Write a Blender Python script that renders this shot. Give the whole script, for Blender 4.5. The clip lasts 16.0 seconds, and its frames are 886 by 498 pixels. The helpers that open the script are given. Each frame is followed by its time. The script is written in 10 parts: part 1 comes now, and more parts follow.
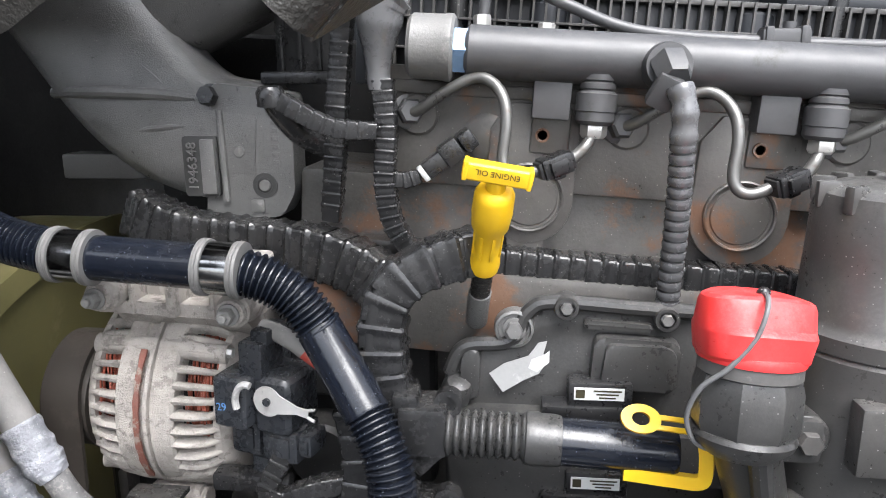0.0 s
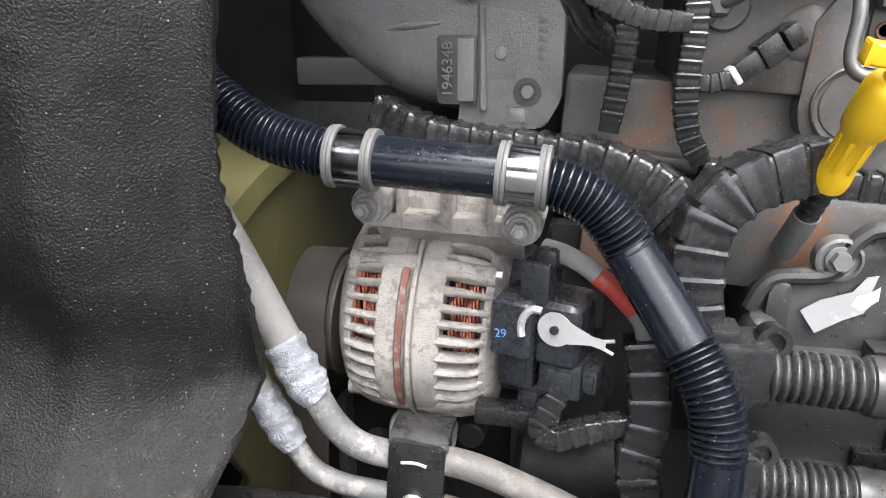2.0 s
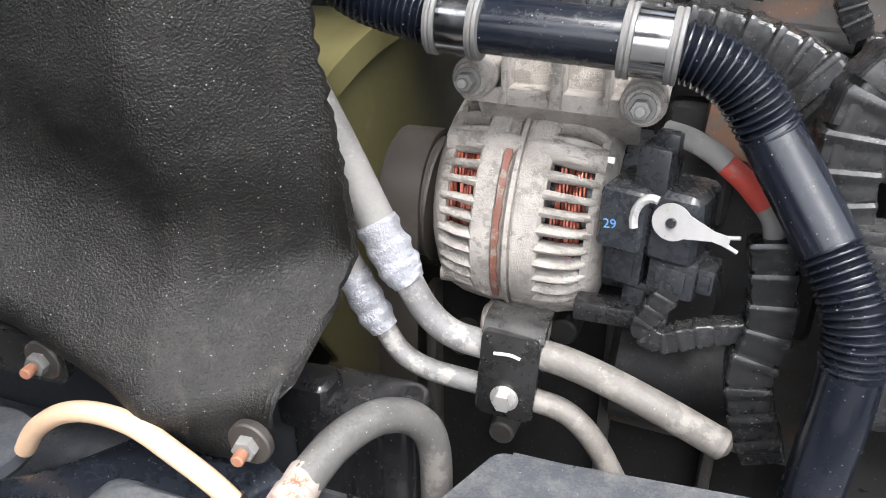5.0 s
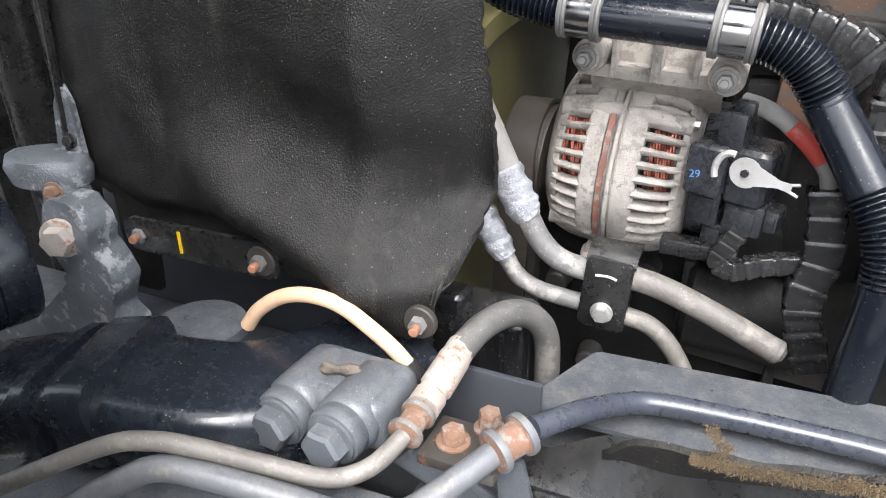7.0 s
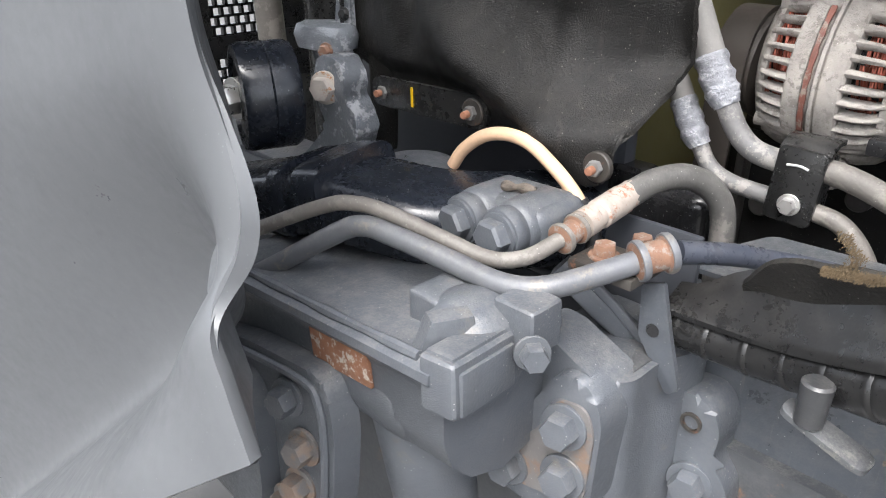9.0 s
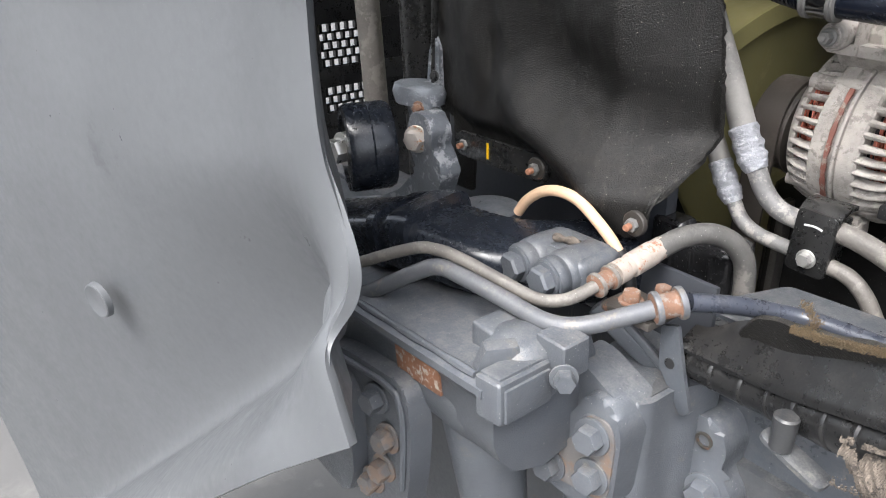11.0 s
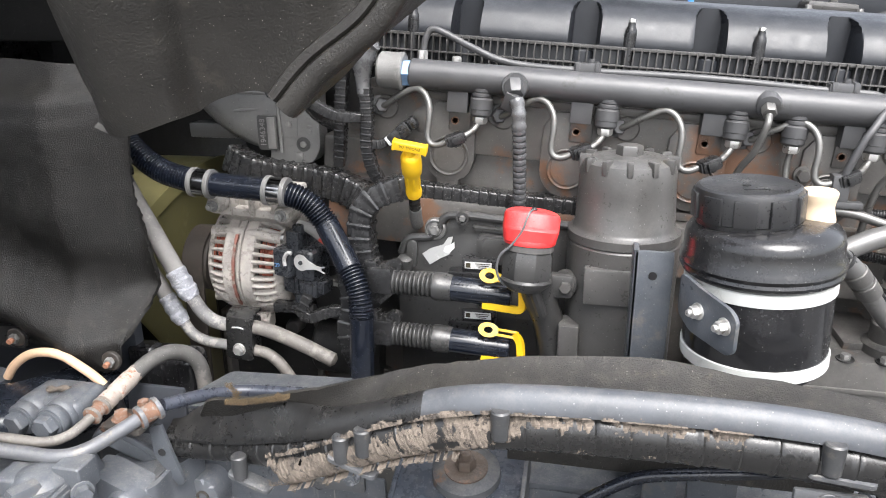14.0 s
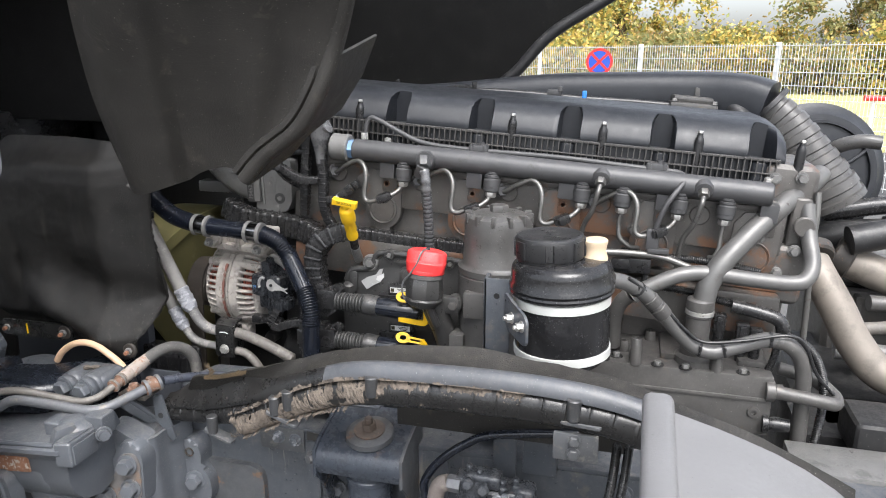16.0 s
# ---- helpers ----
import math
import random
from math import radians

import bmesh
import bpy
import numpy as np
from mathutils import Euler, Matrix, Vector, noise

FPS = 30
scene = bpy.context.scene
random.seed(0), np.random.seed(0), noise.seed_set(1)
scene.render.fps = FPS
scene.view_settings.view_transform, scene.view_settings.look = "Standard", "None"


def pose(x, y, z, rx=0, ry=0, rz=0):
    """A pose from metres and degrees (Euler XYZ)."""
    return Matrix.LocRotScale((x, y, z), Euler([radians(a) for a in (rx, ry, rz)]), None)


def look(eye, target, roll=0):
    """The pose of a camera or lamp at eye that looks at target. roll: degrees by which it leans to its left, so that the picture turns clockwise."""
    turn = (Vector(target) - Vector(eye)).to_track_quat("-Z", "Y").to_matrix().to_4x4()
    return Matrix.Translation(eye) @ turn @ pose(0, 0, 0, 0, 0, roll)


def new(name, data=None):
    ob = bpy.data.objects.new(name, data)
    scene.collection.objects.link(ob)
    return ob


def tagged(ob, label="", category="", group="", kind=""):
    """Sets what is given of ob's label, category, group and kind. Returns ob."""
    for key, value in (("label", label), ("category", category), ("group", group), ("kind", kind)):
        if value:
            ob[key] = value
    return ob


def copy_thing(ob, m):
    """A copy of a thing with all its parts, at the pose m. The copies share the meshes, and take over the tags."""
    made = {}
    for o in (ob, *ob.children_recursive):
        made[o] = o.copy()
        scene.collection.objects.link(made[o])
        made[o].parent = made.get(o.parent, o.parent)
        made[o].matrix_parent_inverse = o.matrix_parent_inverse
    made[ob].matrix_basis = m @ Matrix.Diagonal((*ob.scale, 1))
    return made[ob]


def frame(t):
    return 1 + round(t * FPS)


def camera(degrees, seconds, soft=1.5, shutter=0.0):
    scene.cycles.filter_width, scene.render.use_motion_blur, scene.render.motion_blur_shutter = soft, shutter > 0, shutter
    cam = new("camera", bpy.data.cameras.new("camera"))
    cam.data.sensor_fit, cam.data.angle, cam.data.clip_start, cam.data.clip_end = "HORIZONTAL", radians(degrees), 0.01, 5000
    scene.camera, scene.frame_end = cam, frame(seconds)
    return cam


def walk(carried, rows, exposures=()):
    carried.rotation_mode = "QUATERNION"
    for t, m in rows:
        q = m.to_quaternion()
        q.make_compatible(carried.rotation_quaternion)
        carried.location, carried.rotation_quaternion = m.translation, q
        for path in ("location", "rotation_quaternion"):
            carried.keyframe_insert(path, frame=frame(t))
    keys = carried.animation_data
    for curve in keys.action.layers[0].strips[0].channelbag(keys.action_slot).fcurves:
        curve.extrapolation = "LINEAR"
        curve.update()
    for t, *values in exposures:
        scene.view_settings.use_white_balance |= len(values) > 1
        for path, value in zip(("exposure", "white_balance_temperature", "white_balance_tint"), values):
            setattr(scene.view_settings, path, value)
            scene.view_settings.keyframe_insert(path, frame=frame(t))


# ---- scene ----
cam = camera(64.0, 16.0, soft=1.0)
METRES, EYE, TILT, LEAN, TURN = 1.5, 1.65, -13.5, 0.5, 6.0
ROWS = [
    (0.0, 0.0, 0.0, 0.0, 0.0, 0.0, 0.0),
    (0.5, -0.0252, 0.0107, -0.0022, 1.13, -0.32, -0.32),
    (1.0, -0.0558, 0.0221, -0.0078, 2.44, -0.68, -0.67),
    (1.5, -0.0803, 0.0336, -0.0163, 4.08, -1.82, -1.27),
    (2.0, -0.101, 0.0364, -0.0202, 6.05, -3.77, -1.68),
    (2.5, -0.11, 0.0455, -0.0278, 7.78, -5.75, -2.15),
    (3.0, -0.1142, 0.0603, -0.0352, 9.23, -7.51, -2.59),
    (3.5, -0.1137, 0.0693, -0.0362, 10.32, -9.04, -2.82),
    (6.0, -0.1119, 0.0239, -0.0329, 15.14, -13.17, -3.74),
    (6.5, -0.1212, -0.0031, -0.0374, 16.38, -13.4, -4.03),
    (7.0, -0.12, -0.0352, -0.0376, 18.03, -13.79, -4.32),
    (7.5, -0.1073, -0.053, -0.0505, 19.75, -14.08, -4.69),
    (8.0, -0.0965, -0.057, -0.0729, 21.53, -14.14, -4.97),
    (8.5, -0.0821, -0.0571, -0.0946, 27.23, -14.28, -6.49),
    (9.0, -0.0588, -0.0749, -0.1052, 38.98, -15.44, -8.51),
    (11.5, 0.0003, -0.1357, -0.0246, 46.96, -16.58, -8.61),
    (12.0, -0.0006, -0.1448, 0.0071, 42.18, -11.05, -7.62),
    (12.5, -0.0085, -0.1712, 0.0108, 35.14, -8.12, -6.02),
    (13.0, 0.0039, -0.2075, 0.0091, 25.58, -7.22, -4.28),
    (13.5, 0.0491, -0.231, 0.0051, 15.22, -5.95, -2.68),
    (14.0, 0.1049, -0.2797, 0.0059, 5.73, -5.69, -1.36),
    (14.5, 0.1518, -0.3679, 0.0023, 5.66, -5.81, -1.62),
    (15.0, 0.1801, -0.4455, 0.003, 6.6, -5.49, -1.93),
    (15.5, 0.2146, -0.4743, 0.0132, 7.45, -4.55, -2.3),
    (16.0, 0.2498, -0.4857, 0.011, 8.61, -1.98, -2.58),
]
walk(cam, [(t, pose(0, 0, EYE, TILT, LEAN, TURN) @ pose(METRES * x, METRES * y, METRES * z, 90 + pitch, roll, yaw)) for t, x, y, z, yaw, pitch, roll in ROWS],
     [(0.0, 1.98, 6250, 10), (1.5, 2.12, 6300, 10), (2.2, 2.14, 6300, 10), (3.0, 2.36, 6300, 10), (7.0, 2.22, 6350, 10), (8.0, 2.18, 6350, 10), (9.0, 1.95, 6400, 10), (11.5, 1.95, 6400, 10), (12.5, 2.02, 6400, 10), (13.0, 2.10, 6400, 10), (13.5, 1.92, 6400, 10), (14.0, 1.95, 6400, 10), (14.5, 1.72, 6400, 10), (15.0, 1.65, 6400, 10), (16.0, 1.46, 6350, 10)])

# ---- light ----
SUN_DIR = Vector((0.35, -0.75, 1.3)).normalized()
world = bpy.data.worlds.new("sky")
scene.world = world
world.use_nodes = True
wn = world.node_tree.nodes
wl = world.node_tree.links
wn.clear()
w_sky = wn.new("ShaderNodeTexSky")
w_sky.sky_type = "NISHITA"
w_sky.sun_disc = False
w_sky.sun_elevation = math.asin(SUN_DIR.z)
w_sky.sun_rotation = math.atan2(SUN_DIR.x, SUN_DIR.y)
w_sky.air_density, w_sky.dust_density, w_sky.ozone_density = 1.0, 4.0, 1.0
w_sat = wn.new("ShaderNodeHueSaturation")
w_sat.inputs["Saturation"].default_value = 0.35
w_bg = wn.new("ShaderNodeBackground")
w_bg.inputs["Strength"].default_value = 0.15
w_out = wn.new("ShaderNodeOutputWorld")
wl.new(w_sky.outputs[0], w_sat.inputs["Color"])
wl.new(w_sat.outputs[0], w_bg.inputs["Color"])
wl.new(w_bg.outputs[0], w_out.inputs["Surface"])
sun_data = bpy.data.lights.new("sun", "SUN")
sun_data.energy, sun_data.angle, sun_data.color = 1.25, radians(40), (1.0, 0.985, 0.97)
sun = new("sun", sun_data)
sun.matrix_world = look(SUN_DIR * 20, (0, 0, 0))


# ---- materials ----
def material(name, base, rough=0.5, metal=0.0, grain=220.0, vary=0.25, bump=0.15, blotch=None, blotch_at=0.62,
             blotch_scale=14.0, dust=None, dust_amount=0.0, specks=None, spec=0.5, coat=0.0, fine=900.0, fine_bump=0.0, streak=None, streak_at=0.6):
    """A painted or bare surface: colour grain, blotches of wear, settled dust on upward faces, bright specks and fine relief."""
    m = bpy.data.materials.new(name)
    m.use_nodes = True
    n, l = m.node_tree.nodes, m.node_tree.links
    bsdf = n["Principled BSDF"]
    bsdf.inputs["Metallic"].default_value = metal
    bsdf.inputs["Specular IOR Level"].default_value = spec
    bsdf.inputs["Coat Weight"].default_value = coat
    bsdf.inputs["Coat Roughness"].default_value = 0.2
    tc = n.new("ShaderNodeTexCoord")

    def noise_tex(scale, detail=4.0, rough_=0.6):
        t = n.new("ShaderNodeTexNoise")
        t.inputs["Scale"].default_value, t.inputs["Detail"].default_value, t.inputs["Roughness"].default_value = scale, detail, rough_
        l.new(tc.outputs["Object"], t.inputs["Vector"])
        return t

    def ramp(src, lo, hi):
        r = n.new("ShaderNodeMapRange")
        r.inputs["From Min"].default_value, r.inputs["From Max"].default_value = lo, hi
        l.new(src, r.inputs["Value"])
        return r.outputs[0]

    def mix(fac, a, b):
        x = n.new("ShaderNodeMix")
        x.data_type = "RGBA"
        for sock, v in ((x.inputs[0], fac), (x.inputs[6], a), (x.inputs[7], b)):
            if hasattr(v, "is_linked"):
                l.new(v, sock)
            elif isinstance(v, tuple):
                sock.default_value = (*v, 1.0)
            else:
                sock.default_value = v
        return x.outputs[2]

    big, small = noise_tex(grain * 0.08, 5.0), noise_tex(grain, 6.0)
    dark = tuple(c * (1.0 - vary) for c in base)
    light = tuple(min(1.0, c * (1.0 + vary)) for c in base)
    col = mix(ramp(big.outputs[0], 0.3, 0.7), dark, light)
    col = mix(ramp(small.outputs[0], 0.35, 0.75), col, mix(0.5, col, light))
    patch = noise_tex(grain * 0.16, 4.0, 0.65)
    both = n.new("ShaderNodeMath")
    both.operation = "ADD"
    l.new(small.outputs[0], both.inputs[0])
    l.new(patch.outputs[0], both.inputs[1])
    rough_out = ramp(both.outputs[0], 0.6, 1.4)
    rr = n.new("ShaderNodeMapRange")
    rr.inputs["To Min"].default_value, rr.inputs["To Max"].default_value = max(0.03, rough - 0.14), min(1.0, rough + 0.16)
    l.new(rough_out, rr.inputs["Value"])
    rough_sock = rr.outputs[0]
    if blotch:
        b = noise_tex(blotch_scale, 7.0, 0.7)
        col = mix(ramp(b.outputs[0], blotch_at, blotch_at + 0.07), col, blotch)
    if streak:  # upright runs and scratches
        mp = n.new("ShaderNodeMapping")
        mp.inputs["Scale"].default_value = (1.0, 1.0, 0.09)
        l.new(tc.outputs["Object"], mp.inputs["Vector"])
        st = noise_tex(110.0, 5.0, 0.65)
        l.new(mp.outputs[0], st.inputs["Vector"])
        where = noise_tex(9.0, 2.0)
        run = n.new("ShaderNodeMath")
        run.operation = "MULTIPLY"
        l.new(ramp(st.outputs[0], streak_at, streak_at + 0.16), run.inputs[0])
        l.new(ramp(where.outputs[0], 0.45, 0.65), run.inputs[1])
        col = mix(run.outputs[0], col, streak)
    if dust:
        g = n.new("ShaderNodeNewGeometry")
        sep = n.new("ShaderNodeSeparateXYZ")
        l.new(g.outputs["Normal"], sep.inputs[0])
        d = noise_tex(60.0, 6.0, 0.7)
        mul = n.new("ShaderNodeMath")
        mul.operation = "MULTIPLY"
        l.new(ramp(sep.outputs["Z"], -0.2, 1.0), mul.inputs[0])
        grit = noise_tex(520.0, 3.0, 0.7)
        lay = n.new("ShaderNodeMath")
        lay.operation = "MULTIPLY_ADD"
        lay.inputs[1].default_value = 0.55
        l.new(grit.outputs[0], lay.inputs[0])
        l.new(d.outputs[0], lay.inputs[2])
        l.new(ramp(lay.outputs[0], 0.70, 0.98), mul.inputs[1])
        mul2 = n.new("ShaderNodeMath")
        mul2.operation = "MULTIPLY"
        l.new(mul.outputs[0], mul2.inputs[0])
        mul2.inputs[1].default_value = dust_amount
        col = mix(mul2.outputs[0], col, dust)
    for speck_scale, seldom in ((97.0, 0.93), (430.0, 0.88)) if specks else ():
        v = n.new("ShaderNodeTexVoronoi")
        v.inputs["Scale"].default_value = speck_scale
        l.new(tc.outputs["Object"], v.inputs["Vector"])
        sp = n.new("ShaderNodeMapRange")
        sp.inputs["From Min"].default_value, sp.inputs["From Max"].default_value = (0.10, 0.05) if speck_scale < 200 else (0.22, 0.10)
        l.new(v.outputs["Distance"], sp.inputs["Value"])
        gate = n.new("ShaderNodeMath")
        gate.operation = "MULTIPLY"
        l.new(sp.outputs[0], gate.inputs[0])
        sepc = n.new("ShaderNodeSeparateColor")
        l.new(v.outputs["Color"], sepc.inputs[0])
        l.new(ramp(sepc.outputs[0], seldom, seldom + 0.08), gate.inputs[1])
        col = mix(gate.outputs[0], col, tuple(c * (0.6 if speck_scale < 200 else 1.0) for c in specks))
    l.new(col, bsdf.inputs["Base Color"])
    l.new(rough_sock, bsdf.inputs["Roughness"])
    bp = n.new("ShaderNodeBump")
    bp.inputs["Strength"].default_value, bp.inputs["Distance"].default_value = bump, 0.0008
    l.new(small.outputs[0], bp.inputs["Height"])
    normal = bp.outputs[0]
    if fine_bump:
        f = noise_tex(fine, 2.0)
        bf = n.new("ShaderNodeBump")
        bf.inputs["Strength"].default_value, bf.inputs["Distance"].default_value = fine_bump, 0.0012
        l.new(f.outputs[0], bf.inputs["Height"])
        l.new(normal, bf.inputs["Normal"])
        normal = bf.outputs[0]
    l.new(normal, bsdf.inputs["Normal"])
    return m


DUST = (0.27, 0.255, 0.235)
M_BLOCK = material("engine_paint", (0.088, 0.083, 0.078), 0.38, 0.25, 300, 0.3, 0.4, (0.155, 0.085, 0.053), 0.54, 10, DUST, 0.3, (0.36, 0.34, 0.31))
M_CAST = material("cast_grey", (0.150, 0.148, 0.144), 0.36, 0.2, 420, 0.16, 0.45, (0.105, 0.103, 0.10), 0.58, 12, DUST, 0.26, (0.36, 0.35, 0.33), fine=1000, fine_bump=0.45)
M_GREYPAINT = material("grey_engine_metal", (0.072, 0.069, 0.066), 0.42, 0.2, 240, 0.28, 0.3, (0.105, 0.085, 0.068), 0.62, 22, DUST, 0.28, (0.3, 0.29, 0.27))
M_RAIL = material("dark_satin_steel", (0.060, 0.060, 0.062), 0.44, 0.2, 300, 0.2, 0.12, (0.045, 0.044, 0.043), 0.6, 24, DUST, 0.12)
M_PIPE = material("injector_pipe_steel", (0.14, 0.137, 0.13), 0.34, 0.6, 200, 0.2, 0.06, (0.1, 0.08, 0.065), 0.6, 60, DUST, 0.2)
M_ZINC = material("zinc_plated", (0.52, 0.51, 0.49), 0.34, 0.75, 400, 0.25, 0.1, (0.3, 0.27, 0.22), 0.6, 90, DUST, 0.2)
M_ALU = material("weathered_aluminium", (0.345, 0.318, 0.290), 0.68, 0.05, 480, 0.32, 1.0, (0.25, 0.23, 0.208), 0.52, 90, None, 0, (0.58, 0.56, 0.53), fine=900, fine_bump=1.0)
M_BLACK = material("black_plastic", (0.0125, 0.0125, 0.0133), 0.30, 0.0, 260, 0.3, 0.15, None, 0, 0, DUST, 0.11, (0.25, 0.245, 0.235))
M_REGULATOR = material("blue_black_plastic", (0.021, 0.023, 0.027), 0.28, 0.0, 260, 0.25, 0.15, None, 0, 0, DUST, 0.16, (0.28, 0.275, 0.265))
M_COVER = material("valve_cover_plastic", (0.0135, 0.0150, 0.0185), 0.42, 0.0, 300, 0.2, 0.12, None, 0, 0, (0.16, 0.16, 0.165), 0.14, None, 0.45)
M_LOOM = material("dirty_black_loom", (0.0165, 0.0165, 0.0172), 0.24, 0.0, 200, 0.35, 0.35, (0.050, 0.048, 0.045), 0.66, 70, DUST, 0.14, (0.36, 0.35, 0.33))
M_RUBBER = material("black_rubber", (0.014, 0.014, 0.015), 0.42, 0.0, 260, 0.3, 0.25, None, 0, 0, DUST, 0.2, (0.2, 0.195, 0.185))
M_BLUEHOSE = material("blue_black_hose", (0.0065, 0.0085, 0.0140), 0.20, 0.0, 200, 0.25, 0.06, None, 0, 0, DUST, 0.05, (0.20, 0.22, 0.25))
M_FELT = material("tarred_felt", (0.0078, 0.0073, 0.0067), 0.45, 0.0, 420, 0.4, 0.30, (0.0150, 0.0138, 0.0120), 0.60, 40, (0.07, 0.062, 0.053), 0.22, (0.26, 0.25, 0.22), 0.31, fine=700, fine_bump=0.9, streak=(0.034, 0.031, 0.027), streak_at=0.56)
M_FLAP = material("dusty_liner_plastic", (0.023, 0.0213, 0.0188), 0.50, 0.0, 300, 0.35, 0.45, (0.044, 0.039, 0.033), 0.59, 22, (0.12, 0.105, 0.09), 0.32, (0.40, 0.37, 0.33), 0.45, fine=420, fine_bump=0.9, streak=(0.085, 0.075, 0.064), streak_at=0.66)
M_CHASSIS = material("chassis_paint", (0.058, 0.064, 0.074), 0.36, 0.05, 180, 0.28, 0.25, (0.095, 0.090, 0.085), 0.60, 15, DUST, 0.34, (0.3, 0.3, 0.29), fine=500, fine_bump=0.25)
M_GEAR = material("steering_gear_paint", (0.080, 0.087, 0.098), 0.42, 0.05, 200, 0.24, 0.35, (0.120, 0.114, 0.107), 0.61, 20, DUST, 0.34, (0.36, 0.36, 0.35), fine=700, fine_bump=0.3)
M_RUST = material("rusty_steel", (0.160, 0.086, 0.055), 0.8, 0.05, 300, 0.5, 0.9, (0.215, 0.180, 0.155), 0.52, 140, (0.22, 0.185, 0.16), 0.3)
M_PANEL = material("grey_body_panel", (0.083, 0.087, 0.092), 0.38, 0.0, 90, 0.10, 0.05, (0.060, 0.063, 0.067), 0.63, 11, None, 0, (0.14, 0.145, 0.15))
M_FENDER = material("worn_grey_fender", (0.155, 0.153, 0.155), 0.5, 0.0, 200, 0.10, 0.18, (0.19, 0.185, 0.18), 0.60, 6, None, 0, (0.07, 0.07, 0.07), fine=700, fine_bump=0.2)
M_YELLOW = material("yellow_plastic", (0.82, 0.50, 0.012), 0.38, 0.0, 200, 0.08, 0.05, (0.55, 0.33, 0.02), 0.7, 40)
M_RED = material("red_plastic", (0.66, 0.035, 0.035), 0.36, 0.0, 200, 0.1, 0.08, (0.56, 0.10, 0.09), 0.62, 22, (0.72, 0.36, 0.34), 0.25)
M_COPPER = material("copper_windings", (0.30, 0.085, 0.055), 0.3, 0.6, 200, 0.4, 0.1)
M_REDTAPE = material("faded_red_seal", (0.165, 0.062, 0.045), 0.6, 0.0, 400, 0.4, 0.4, (0.24, 0.20, 0.17), 0.52, 90, DUST, 0.3)
M_WHITE = material("white_strap", (0.46, 0.465, 0.445), 0.5, 0.0, 200, 0.08, 0.05, (0.36, 0.355, 0.33), 0.6, 30)
M_CORK = material("beige_stopper", (0.55, 0.43, 0.30), 0.7, 0.0, 300, 0.15, 0.2, (0.4, 0.29, 0.19), 0.6, 60)
M_BEIGE = material("beige_tube", (0.68, 0.46, 0.30), 0.42, 0.0, 200, 0.15, 0.1, (0.52, 0.34, 0.21), 0.6, 45)
M_DUSTYHOSE = material("dusty_grey_hose", (0.175, 0.168, 0.16), 0.7, 0.0, 300, 0.3, 0.4, (0.26, 0.25, 0.23), 0.55, 40, DUST, 0.4, (0.4, 0.39, 0.36))
M_CRIMP = material("corroded_aluminium", (0.25, 0.255, 0.275), 0.65, 0.15, 420, 0.4, 1.0, (0.40, 0.40, 0.415), 0.53, 110, None, 0, (0.55, 0.55, 0.55), fine=600, fine_bump=1.0)
M_STEELPIPE = material("grey_steel_pipe", (0.105, 0.109, 0.118), 0.45, 0.15, 200, 0.24, 0.2, (0.18, 0.163, 0.143), 0.57, 40, DUST, 0.36)
M_DIRTPIPE = material("dirty_steel_pipe", (0.115, 0.105, 0.094), 0.58, 0.05, 260, 0.34, 0.5, (0.185, 0.170, 0.152), 0.51, 48, DUST, 0.30, (0.36, 0.34, 0.31))
M_OLIVE = material("olive_shroud", (0.150, 0.135, 0.058), 0.42, 0.0, 120, 0.22, 0.08, (0.19, 0.172, 0.085), 0.6, 9, (0.25, 0.23, 0.15), 0.2)
M_BELT = material("ribbed_belt", (0.040, 0.034, 0.029), 0.5, 0.0, 260, 0.2, 0.1, (0.055, 0.047, 0.040), 0.58, 30)
M_MUD = material("dried_mud", (0.118, 0.097, 0.078), 0.95, 0.0, 420, 0.6, 1.0, (0.040, 0.033, 0.028), 0.53, 120)
M_PRINT = material("black_print", (0.03, 0.025, 0.01), 0.6)
M_LABEL = material("paper_label", (0.55, 0.55, 0.54), 0.6, 0.0, 200, 0.08, 0.03)
M_BLUEINK = material("blue_ink", (0.12, 0.28, 0.55), 0.6)
M_BLUE = material("blue_plastic", (0.03, 0.18, 0.6), 0.45)
M_BLUEMETAL = material("blue_zinc", (0.2, 0.32, 0.5), 0.35, 0.5)
M_FOIL = material("grey_foil_sticker", (0.38, 0.38, 0.375), 0.45, 0.2, 300, 0.15, 0.2, (0.6, 0.6, 0.59), 0.6, 30)
M_STAINLESS = material("bare_pipe_metal", (0.21, 0.185, 0.158), 0.5, 0.25, 260, 0.2, 0.15, (0.15, 0.132, 0.112), 0.55, 9)
M_SILVER = material("silver_tube", (0.115, 0.113, 0.110), 0.40, 0.35, 220, 0.14, 0.1, (0.085, 0.08, 0.074), 0.60, 16, DUST, 0.25)
M_GREYALU = material("dusty_light_alloy", (0.175, 0.172, 0.166), 0.5, 0.3, 420, 0.25, 0.4, (0.25, 0.245, 0.232), 0.58, 90, DUST, 0.25)
# darker tone of the casting for number boss, bolt seats and stub pipe
M_CASTDARK = material("darker_casting", (0.050, 0.050, 0.049), 0.42, 0.15, 420, 0.2, 0.3)
M_REDSLEEVE = material("dusty_red_sleeve", (0.42, 0.05, 0.035), 0.5, 0.0, 200, 0.2, 0.15, (0.36, 0.13, 0.10), 0.58, 60, DUST, 0.3)
M_CLIP = material("bright_sheet_metal", (0.50, 0.49, 0.48), 0.35, 0.4, 300, 0.2, 0.1, (0.3, 0.29, 0.28), 0.62, 60)
